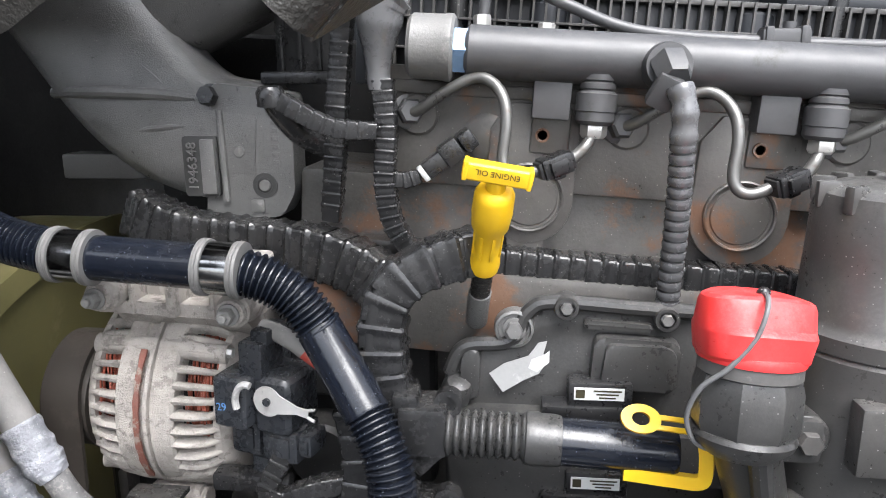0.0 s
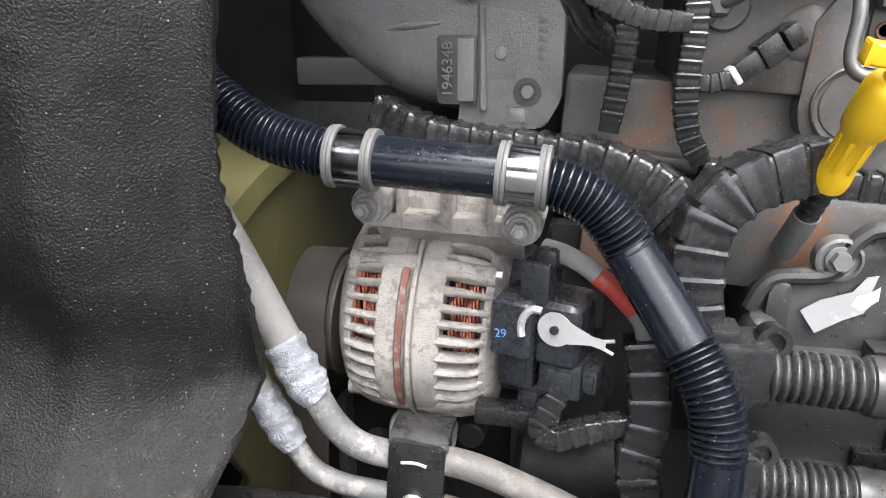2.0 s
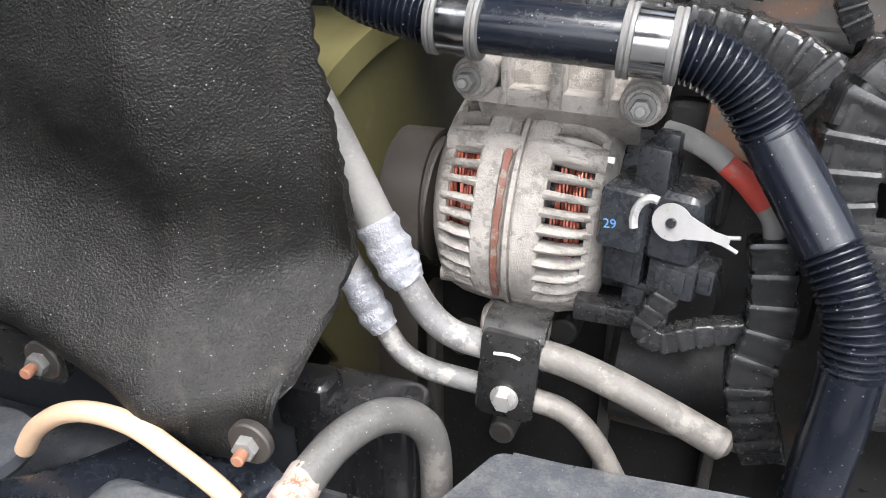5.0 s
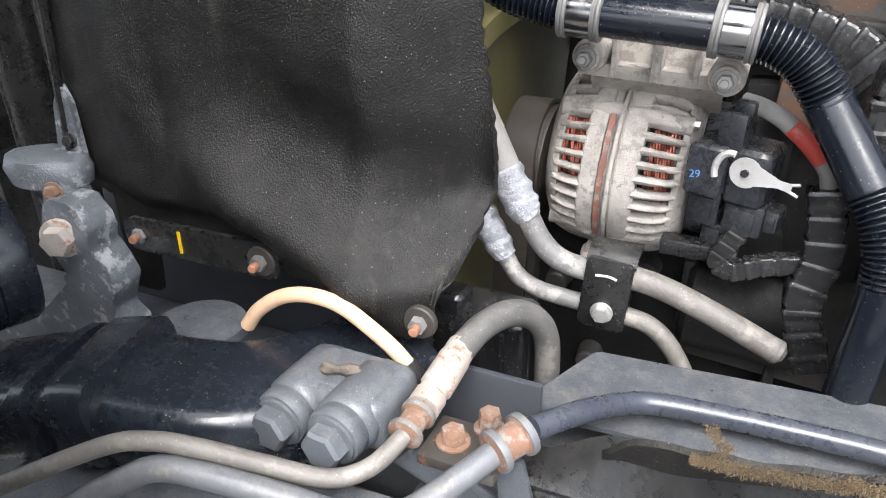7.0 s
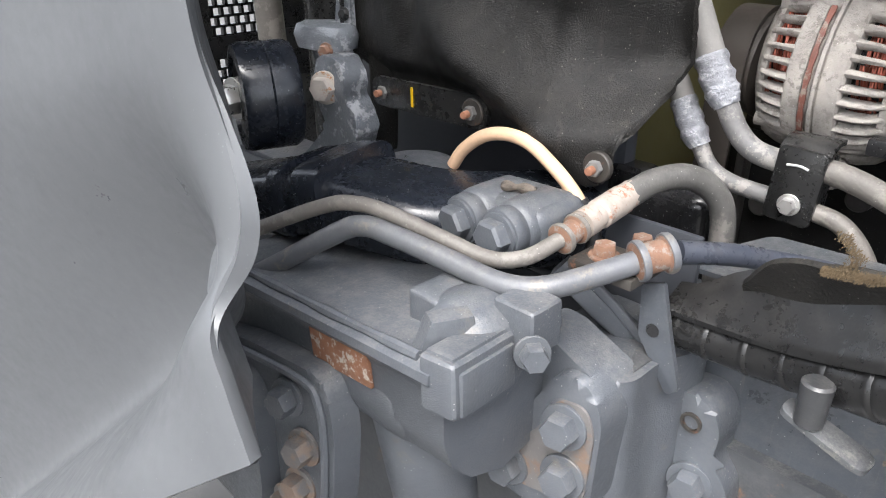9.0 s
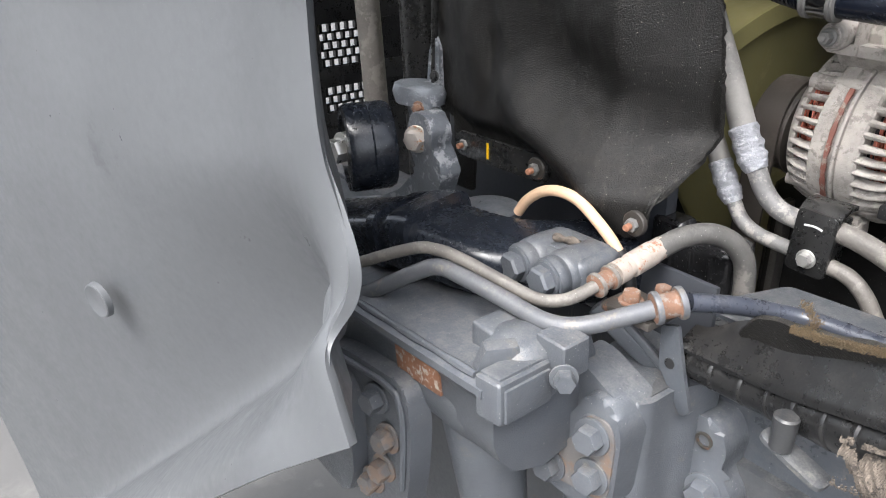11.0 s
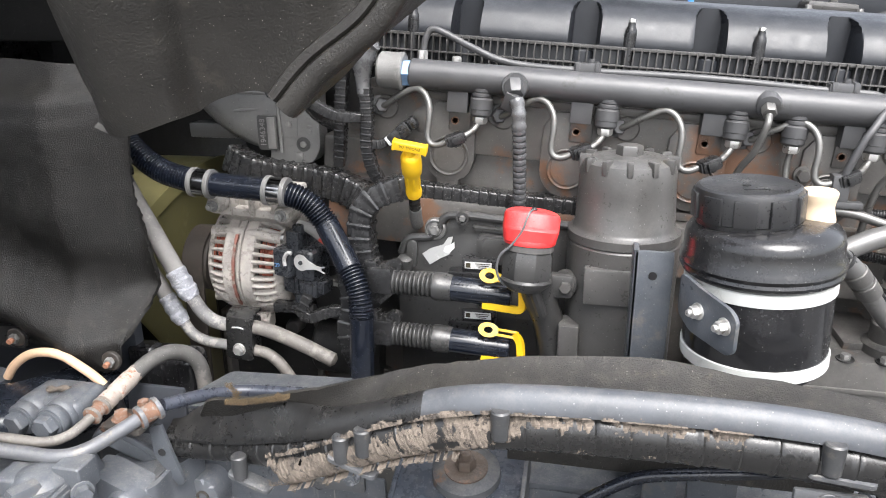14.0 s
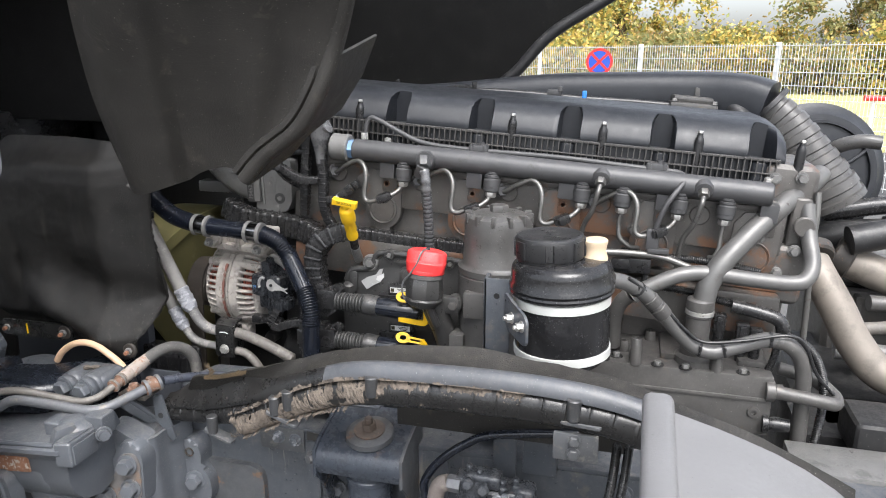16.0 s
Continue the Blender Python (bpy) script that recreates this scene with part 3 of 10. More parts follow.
def build_engine():
    bm = bmesh.new()  # block body
    box(bm, (0.275, 0.76, -0.30), (0.90, 0.365, 0.40), 0.006)
    part("block", eng(bm), M_BLOCK, engine)
    bm = bmesh.new()
    box(bm, (0.30, 0.74, -0.75), (0.85, 0.30, 0.56), 0.02)
    part("oil_pan", eng(bm), M_BLACKENED, engine)
    bm = bmesh.new()
    box(bm, (-0.25, 0.86, -0.30), (0.24, 0.30, 0.62), 0.02)
    part("timing_case", eng(bm), M_BLACKENED, engine)
    bm = bmesh.new()
    box(bm, (-0.23, 0.70, 1.10), (0.34, 0.22, 0.42), 0.02, None, 3)
    part("front_case", bm, M_BLACKENED, engine)
    bm = bmesh.new()
    box(bm, (-0.135, 0.592, 1.405), (0.135, 0.06, 0.22), 0.012, None, 3)
    box(bm, (-0.165, 0.562, 1.430), (0.050, 0.03, 0.09), 0.010, None, 3)
    cyl(bm, (-0.165, 0.57, 1.335), (-0.165, 0.535, 1.335), 0.034, 0.030, 28, 0.004)
    cyl(bm, (-0.21, 0.58, 1.245), (-0.10, 0.58, 1.240), 0.046, 0.046, 28, 0.006)
    part("side_cover", bm, M_BLACKENED, engine, "black cover behind the alternator")
    for x, z in ((-0.34, 1.24), (-0.25, 1.27), (-0.16, 1.25), (-0.10, 1.20), (-0.30, 1.15)):
        bm = bmesh.new()
        cyl(bm, (x, 0.595, z), (x, 0.565, z), 0.014, 0.012, 18, 0.002)
        part("case_boss", bm, M_GREYPAINT, engine)
    for x in (-0.37, -0.21, -0.12):
        bm = bmesh.new()
        box(bm, (x, 0.585, 1.16), (0.010, 0.03, 0.26), 0.003)
        part("case_rib", bm, M_GREYPAINT, engine)
    bm = bmesh.new()  # the head's proud face
    box(bm, (0.30, 0.665, -0.0575), (0.80, 0.215, 0.091), 0.004)
    box(bm, (0.285, 0.569, -0.028), (0.76, 0.03, 0.010), 0.002)
    for k in range(5):
        x = X0 + k * PITCH
        box(bm, (x + 0.012, 0.556, -0.054), (0.03, 0.012, 0.036), 0.003)
    part("cylinder_head", eng(bm), M_BLOCK, engine)
    for k in range(5):  # round bosses that hang below the head's lower edge
        x = X0 + k * PITCH
        z = -0.108 - (0.002 if k == 0 else 0.004)
        bm = bmesh.new()
        r = 0.034 if k == 0 else 0.0365
        ring = [(r * math.cos(a), r * math.sin(a)) for a in [math.pi + math.pi * j / 14 for j in range(15)]]
        outline = [(x + u, z + v) for u, v in ring] + [(x + r, -0.05), (x + r * 0.75, -0.035), (x - r * 0.6, -0.035), (x - r, -0.055)]
        front_plate(bm, outline, 0.572, 0.019, 0.0015)
        if k == 0:
            front_plate(bm, rounded([(x - 0.011, z - 0.062), (x + 0.013, z - 0.062), (x + 0.015, z - 0.02), (x - 0.016, z - 0.02)], 0.01), 0.572, 0.018, 0.0)
        boss = part("boss", eng(bm), M_BLOCK, engine)
        bm = bmesh.new()
        lathe(bm, [(0.0275, -0.001), (0.0275, 0.0022), (0.0262, 0.0030), (0.0248, 0.0022), (0.0245, 0.0003), (0.0225, 0.0001), (0.0215, 0.0012), (0.001, 0.0012)], aim((x, 0.5522, z + 0.003), (x, 0.50, z + 0.003)), 36)
        part("core_plug", eng(bm), M_BLOCK, boss)
        bm = bmesh.new()
        lathe(bm, [(0.0055, -0.001), (0.0055, 0.0015), (0.0038, 0.0015), (0.0036, -0.0005)], aim((x + 0.006, 0.5495, -0.058), (x + 0.006, 0.5, -0.058)), 20)
        part("threaded_hole", eng(bm), M_RUST, engine, "rusty open threaded hole")
    bm = bmesh.new()  # lower ledge of the block behind the cable guide
    box(bm, (0.28, 0.572, -0.158), (0.86, 0.03, 0.012), 0.003)
    box(bm, (0.28, 0.556, -0.20), (0.86, 0.05, 0.07), 0.006)
    part("block_ledge", eng(bm), M_BLOCK, engine)
    for k in range(6):  # cast ribs and pads with bolts on the upper face
        x = -0.075 + k * PITCH
        bm = bmesh.new()
        lathe(bm, [(0.0165, 0), (0.0165, 0.004), (0.0145, 0.006)], aim((x, 0.560, -0.049), (x, 0.5, -0.049)), 24)
        part("pipe_seat", eng(bm), M_BLOCK, engine)


build_engine()


def build_valve_cover():
    cover = thing("valve_cover", "long matt black plastic valve cover with deep hollows on the engine", "engine cover", tuple(E(0.28, 0.66, 0.02)))
    sec = [(0.592, 0.046), (0.592, 0.058), (0.604, 0.082), (0.625, 0.098), (0.66, 0.107), (0.76, 0.111), (0.84, 0.106), (0.87, 0.085), (0.88, 0.03), (0.62, 0.03)]
    loop = [Vector((*p, 0)) for p in rounded(sec, 0.012, 3)]
    loop = evenly(loop + [loop[0]], 0.0042)
    hollows = [0.0195 + k * 0.1575 for k in range(5)]

    def pushed(x, y, z):
        """The hollows that are sunk into the front of the cover."""
        if y > 0.66 or z < 0.032:
            return y
        c = min(hollows, key=lambda h: abs(h - x))
        half = 0.0190 if z < 0.084 else 0.0190 * math.sqrt(max(0.0, 1 - ((z - 0.084) / 0.024) ** 2))
        return y + max(0.0, 0.6450 - y) * smooth(half + 0.0010, half - 0.0020, abs(x - c)) * smooth(0.1075, 0.1035, z)
    xs = [-0.13]
    while xs[-1] < 0.645:
        near = min(abs(xs[-1] - h) for h in hollows)
        xs.append(xs[-1] + (0.0016 if near < 0.024 else 0.008))
    steps = [(x, 1.0) for x in xs] + [(0.660, 0.95), (0.672, 0.9), (0.682, 0.8), (0.688, 0.7)]
    bm = bmesh.new()
    rings = []
    for x, f in steps:
        rings.append([bm.verts.new((x, pushed(x, 0.74 + (p.x - 0.74) * (0.93 + 0.07 * f), p.y), 0.03 + (p.y - 0.03) * f)) for p in loop])
    n_ = len(loop)
    for a, b in zip(rings, rings[1:]):
        for k in range(n_):
            bm.faces.new((a[k], a[(k + 1) % n_], b[(k + 1) % n_], b[k]))
    bm.faces.new(rings[0][::-1])
    bm.faces.new(rings[-1])
    part("shell", eng(bm), M_COVER, cover, angle=45)
    bm = bmesh.new()  # flange and backing of the ribbed skirt
    box(bm, (0.275, 0.693, 0.008), (0.82, 0.198, 0.076), 0.004)
    part("skirt", eng(bm), M_COVER, cover)
    for c, d in (((0.275, 0.60, -0.022), (0.80, 0.02, 0.008)), ((0.275, 0.594, 0.0475), (0.81, 0.014, 0.004)), ((0.275, 0.590, 0.002), (0.80, 0.014, 0.0020)), ((0.275, 0.590, 0.026), (0.80, 0.014, 0.0020))):
        bm = bmesh.new()
        box(bm, c, d, 0.0006)
        part("skirt_bar", eng(bm), M_FILTER, cover)
    x = -0.12
    while x < 0.68:
        bm = bmesh.new()
        box(bm, (x, 0.595, 0.018), (0.0018, 0.022, 0.062))
        part("skirt_rib", eng(bm), M_FILTER, cover)
        x += 0.0098
    for h in hollows:
        bm = bmesh.new()
        lathe(bm, [(0.0172, 0.0), (0.0172, 0.040), (0.0166, 0.045), (0.0145, 0.047), (0.001, 0.0475)], Matrix.Translation((h, 0.603, -0.004)), 24)
        part("bolt_dome", eng(bm), M_COVER, cover)
    for k in range(5):  # slim posts with screw heads
        x = -0.052 if k == 0 else 0.078 + k * 0.1575
        bm = bmesh.new()
        lathe(bm, [(0.0080, 0.0), (0.0078, 0.054), (0.0070, 0.060), (0.0050, 0.063), (0.0048, 0.068), (0.002, 0.069)], Matrix.Translation((x, 0.594, 0.012)), 16)
        part("screw_post", eng(bm), M_BLACK, cover)
        bm = bmesh.new()
        hexagon(bm, (x, 0.594, 0.0805), (0, 0, 1), 0.0075, 0.004)
        part("screw_head", eng(bm), M_ZINC, cover)


build_valve_cover()


def build_fuel_rail():
    rail = thing("fuel_rail", "long satin black steel common-rail fuel tube with fittings", "fuel rail", tuple(E(0.3, 0.54, 0)))
    bm = bmesh.new()
    cyl(bm, (-0.04, 0.54, 0), (0.668, 0.54, 0), 0.0192, seg=36, ease=0.003)
    part("rail_tube", eng(bm), M_RAIL, rail)
    bm = bmesh.new()
    lathe(bm, [(0.0205, 0), (0.0235, 0.003), (0.0238, 0.026), (0.0245, 0.028), (0.0245, 0.032), (0.022, 0.034)], aim((-0.082, 0.54, 0.0015), (0, 0.54, 0.0015)), 36)
    part("pressure_valve", eng(bm), M_GREYALU, rail, "dusty light grey aluminium end valve")
    bm = bmesh.new()
    cyl(bm, (-0.049, 0.54, 0), (-0.038, 0.54, 0), 0.0178, seg=6)
    part("blue_nut", eng(bm), M_BLUEMETAL, rail, "blue passivated hexagon nut")
    for x in (0.058, 0.2185, 0.3735, 0.4405, 0.530, 0.603):
        bm = bmesh.new()
        lathe(bm, [(0.0125, -0.004), (0.0125, 0.0), (0.011, 0.001), (0.0130, 0.0025), (0.0130, 0.006), (0.0118, 0.007), (0.0130, 0.0085), (0.0148, 0.0095), (0.0148, 0.022), (0.0140, 0.0225), (0.0140, 0.029), (0.0115, 0.032)], aim((x, 0.535, -0.015), (x, 0.533, -0.1)), 28)
        fitting = part("outlet_fitting", eng(bm), M_RAIL, rail)
        bm = bmesh.new()
        lathe(bm, [(0.0092, 0), (0.0098, 0.001), (0.0098, 0.008), (0.0078, 0.0105)], aim((x, 0.5335, -0.046), (x, 0.532, -0.1)), 6)
        part("union_nut", eng(bm), M_ZINC, fitting, "bright zinc-plated union nut")
    for k in range(5):
        x = X0 + 0.010 + k * PITCH
        bm = bmesh.new()
        box(bm, (x, 0.546, -0.030), (0.028, 0.024, 0.030), 0.002)
        part("rail_foot", eng(bm), M_RAIL, rail)
        bm = bmesh.new()
        hexagon(bm, (x - 0.008, 0.556, 0.016), (0, -0.15, 1), 0.011, 0.008)
        part("foot_bolt", eng(bm), M_ZINC, rail)
    for x in (0.402, 0.563):  # ports that face out and carry thin pipes down
        bm = bmesh.new()
        lathe(bm, [(0.0150, 0), (0.0155, 0.008), (0.0135, 0.014), (0.012, 0.0145)], aim((x, 0.532, 0.002), (x, 0.50, -0.008)), 28)
        port = part("side_port", eng(bm), M_RAIL, rail)
        bm = bmesh.new()
        hexagon(bm, (x, 0.518, -0.003), (0, -0.85, -0.5), 0.0155, 0.012)
        part("port_nut", eng(bm), M_PIPE, port)
        bm = bmesh.new()
        tube(bm, [(x, 0.508, -0.010), (x - 0.002, 0.500, -0.022), (x - 0.008, 0.508, -0.055), (x - 0.02, 0.525, -0.09), (x - 0.021, 0.54, -0.16)], 0.0042, 12)
        part("port_pipe", eng(bm), M_PIPE, port)
    return rail


build_fuel_rail()


def injector_pipe():
    p = thing("injector_pipe", "bent thin steel high-pressure injector pipe with black clip", "fuel pipe", (0, 0, 0), "injector pipes along the fuel rail")
    o = [(0.001, 0.533, -0.044), (0.0, 0.532, -0.050), (-0.005, 0.527, -0.062), (-0.016, 0.516, -0.071), (-0.0325, 0.510, -0.077), (-0.0495, 0.507, -0.085),
         (-0.0600, 0.508, -0.083), (-0.0642, 0.510, -0.0727), (-0.0635, 0.513, -0.0497), (-0.0665, 0.518, -0.033), (-0.0755, 0.525, -0.0215), (-0.089, 0.53, -0.0185),
         (-0.110, 0.535, -0.0296), (-0.130, 0.545, -0.0445), (-0.139, 0.552, -0.0475), (-0.142, 0.560, -0.048)]
    bm = bmesh.new()
    tube(bm, o, 0.0042, 14)
    part("pipe", bm, M_PIPE, p)
    bm = bmesh.new()
    ax = aim((-0.142, 0.560, -0.048), (-0.136, 0.545, -0.046))
    lathe(bm, [(0.0125, 0), (0.0135, 0.002), (0.0135, 0.005), (0.011, 0.006)], ax, 28)
    lathe(bm, [(0.0100, 0.005), (0.0105, 0.006), (0.0105, 0.013), (0.0085, 0.015)], ax, 6)
    part("head_nut", bm, M_RAIL, p)
    bm = bmesh.new()
    cm = aim((-0.019, 0.513, -0.072), (-0.034, 0.508, -0.0785))
    box(bm, (0, 0, 0.009), (0.018, 0.015, 0.022), 0.002, cm)
    for s in (-0.003, 0.021):
        box(bm, (0, 0, s), (0.014, 0.012, 0.003), 0.001, cm)
    box(bm, (0.0105, 0, 0.009), (0.005, 0.010, 0.013), 0.001, cm)
    box(bm, (0, -0.0085, 0.009), (0.012, 0.003, 0.009), 0.001, cm)
    part("clip", bm, M_BLACK, p, "black plastic pipe clip")
    return p


pipe_one = injector_pipe()
for k, x in enumerate((0.058, 0.2185, 0.3735, 0.530, 0.603)):
    if k == 0:
        pipe_one.matrix_basis = ENG @ Matrix.Translation((x, 0, 0))
    elif k < 4:
        copy_thing(pipe_one, ENG @ Matrix.Translation((x, 0, 0)))
for x, dx in ((0.4405, 0.012), (0.603, -0.004)):
    bm = bmesh.new()
    tube(bm, [E(x, 0.533, -0.052), E(x - 0.001, 0.533, -0.075), E(x + dx * 0.2, 0.53, -0.095), E(x + dx, 0.528, -0.105), E(x + dx * 2, 0.53, -0.112), E(x + dx * 3, 0.54, -0.114)], 0.004, 12)
    solo("fuel_pipe", bm, M_PIPE, "short bent steel fuel pipe under the rail", "fuel pipe", "injector pipes along the fuel rail")


def build_return_line():
    line = thing("fuel_return_line", "thin grey steel return pipe clipped above the fuel rail", "fuel pipe", tuple(E(0.2, 0.58, 0.03)))
    bm = bmesh.new()
    tube(bm, [E(-0.03, 0.566, 0.012), E(-0.029, 0.568, 0.04), E(-0.021, 0.57, 0.055), E(-0.003, 0.568, 0.052), E(0.035, 0.562, 0.037), E(0.085, 0.556, 0.022),
              E(0.17, 0.553, 0.019), E(0.33, 0.552, 0.022), E(0.46, 0.552, 0.019), E(0.50, 0.55, 0.019), E(0.525, 0.545, 0.018), E(0.533, 0.53, 0.010),
              E(0.520, 0.512, -0.010), E(0.507, 0.505, -0.035), E(0.497, 0.508, -0.08), E(0.495, 0.52, -0.13), E(0.494, 0.53, -0.20)], 0.0045, 12)
    part("pipe", bm, M_RAIL, line)
    bm = bmesh.new()
    hexagon(bm, E(-0.03, 0.566, 0.012), (0, 0, 1), 0.012, 0.016)
    part("nut", bm, M_ZINC, line)
    for x in (0.187, 0.488):
        bm = bmesh.new()
        box(bm, (0, 0, 0), (0.034, 0.016, 0.016), 0.003, Matrix.Translation(E(x, 0.553, 0.021)))
        box(bm, (-0.012, 0, 0), (0.006, 0.019, 0.019), 0.002, Matrix.Translation(E(x, 0.553, 0.021)))
        box(bm, (0.012, 0, 0), (0.006, 0.019, 0.019), 0.002, Matrix.Translation(E(x, 0.553, 0.021)))
        cyl(bm, E(x + 0.004, 0.556, 0.018), E(x + 0.004, 0.557, 0.034), 0.0045, seg=12)
        part("line_clip", bm, M_RAIL, line)
    bm = bmesh.new()
    box(bm, (0, 0, 0), (0.020, 0.018, 0.034), 0.003, Matrix.Translation(E(0.496, 0.51, -0.088)))
    box(bm, (0.01, -0.004, -0.019), (0.034, 0.012, 0.008), 0.002, Matrix.Translation(E(0.496, 0.51, -0.088)))
    part("tee_block", bm, M_RAIL, line)
    bolt(line, E(0.465, 0.552, -0.085), (0, -1, 0), 0.014, 0.008, M_GREYPAINT)


build_return_line()


def build_manifold():
    man = thing("intake_manifold", "grey cast intake elbow with raised part number", "engine casting", (-0.25, 0.6, 1.56))
    # swept elbow with an oblong section that widens towards the flange
    path = curve_points([(-0.47, 0.66, 1.835), (-0.425, 0.645, 1.775), (-0.378, 0.632, 1.705), (-0.325, 0.622, 1.637), (-0.275, 0.615, 1.605), (-0.215, 0.614, 1.598)], 10)
    bm = bmesh.new()
    rings = []
    for i, p in enumerate(path):
        d = (path[min(i + 1, len(path) - 1)] - path[max(i - 1, 0)]).normalized()
        side = Vector((0, 1, 0))
        up = d.cross(side).normalized() * -1
        f = i / (len(path) - 1)
        w, h = 0.052 - 0.004 * f, 0.074 - 0.024 * f
        rings.append([bm.verts.new(p + side * u + up * v) for u, v in squarish(w, h, 0.6)])
    for a, b in zip(rings, rings[1:]):
        for k in range(16):
            bm.faces.new((a[k], a[(k + 1) % 16], b[(k + 1) % 16], b[k]))
    bm.faces.new(rings[0])
    bm.faces.new(rings[-1])
    part("elbow", bm, M_CAST, man, angle=50)
    bm = bmesh.new()  # second arm that crosses above
    tube(bm, [(-0.395, 0.640, 1.690), (-0.345, 0.640, 1.708), (-0.290, 0.645, 1.728), (-0.235, 0.652, 1.752), (-0.170, 0.66, 1.79)], lambda s: 1.0 - 0.9 * s, section=squarish(0.052, 0.056, 0.65))
    part("upper_arm", bm, M_CAST, man, angle=50)
    for pts, r in (([(-0.405, 0.598, 1.641), (-0.36, 0.574, 1.642), (-0.301, 0.571, 1.640), (-0.265, 0.574, 1.636)], 0.005),
                   ([(-0.38, 0.602, 1.715), (-0.345, 0.590, 1.685), (-0.310, 0.580, 1.660), (-0.278, 0.576, 1.632)], 0.0055),
                   ([(-0.335, 0.578, 1.607), (-0.30, 0.570, 1.612), (-0.262, 0.570, 1.615)], 0.003)):
        bm = bmesh.new()
        tube(bm, pts, r, 10)
        part("cast_rib", bm, M_CAST, man)
    bm = bmesh.new()
    front_plate(bm, rounded([(-0.262, 1.538), (-0.196, 1.538), (-0.184, 1.560), (-0.183, 1.640), (-0.250, 1.649)], 0.006), 0.60, 0.032, 0.003)
    part("flange", bm, M_CAST, man)
    bm = bmesh.new()
    tube(bm, [(-0.2420, 0.5655, 1.552), (-0.2425, 0.5650, 1.59), (-0.2435, 0.5655, 1.627)], 0.0028, 10)
    part("flange_rib", bm, M_CAST, man)
    for i in range(6):
        bm = bmesh.new()
        box(bm, (-0.1985, 0.5675, 1.584 + 0.0065 * i), (0.0062, 0.001, 0.0042), 0.0003)
        part("raised_mark", bm, M_CAST, man)
    bm = bmesh.new()
    front_plate(bm, rounded([(-0.2765, 1.556), (-0.2465, 1.556), (-0.2465, 1.606), (-0.2765, 1.606)], 0.003), 0.574, 0.0105, 0.001)
    part("number_plate_boss", bm, M_CASTDARK, man)
    bm = bmesh.new()
    front_plate(bm, rounded([(-0.2605, 1.5585), (-0.2485, 1.5585), (-0.2485, 1.6035), (-0.2605, 1.6035)], 0.001), 0.5640, 0.003, 0.0006)
    part("blank_plate", bm, M_CAST, man)
    words("1946348", 0.0115, Matrix.Translation((-0.2685, 0.5630, 1.5810)) @ pose(0, 0, 0, 90, 0, 0) @ pose(0, 0, 0, 0, 0, 90), M_CAST, man, "cast_number", 0.0009)
    for x, z in ((-0.2290, 1.593), (-0.2090, 1.565)):
        bm = bmesh.new()
        lathe(bm, [(0.0105, -0.001), (0.0105, 0.0012), (0.0065, 0.0014), (0.0062, 0.0008)], aim((x, 0.568, z), (x, 0.5, z)), 28)
        seat = part("bolt_seat", bm, M_CASTDARK, man)
        bm = bmesh.new()
        cyl(bm, (x, 0.568, z), (x, 0.5650, z), 0.0048, seg=20, ease=0.0006)
        part("socket_bolt", bm, M_GREYALU, seat)
    bm = bmesh.new()
    front_plate(bm, rounded([(-0.2215, 1.543), (-0.2105, 1.543), (-0.2105, 1.553), (-0.2215, 1.553)], 0.001), 0.569, 0.003, 0.0006)
    part("cast_pad", bm, M_GREYALU, man)
    bolt(man, (-0.2515, 0.572, 1.637), (0, -0.75, 0.12), 0.014, 0.011, M_BLACK)
    bm = bmesh.new()
    box(bm, (-0.352, 0.60, 1.578), (0.094, 0.03, 0.022), 0.003)
    part("stub_pipe", bm, M_CASTDARK, man)
    # black ribbed cover above the flange
    cv = thing("wiring_cover", "black ribbed plastic wiring cover beside the intake elbow", "cover", (-0.18, 0.60, 1.65))
    bm = bmesh.new()
    box(bm, (-0.180, 0.615, 1.70), (0.050, 0.03, 0.10), 0.004)
    box(bm, (-0.185, 0.600, 1.652), (0.062, 0.02, 0.010), 0.003)
    part("shell", bm, M_BLACK, cv)
    for x in (-0.198, -0.182, -0.166):
        bm = bmesh.new()
        box(bm, (x, 0.598, 1.695), (0.004, 0.008, 0.075), 0.0015)
        part("cover_rib", bm, M_BLACK, cv)




build_manifold()


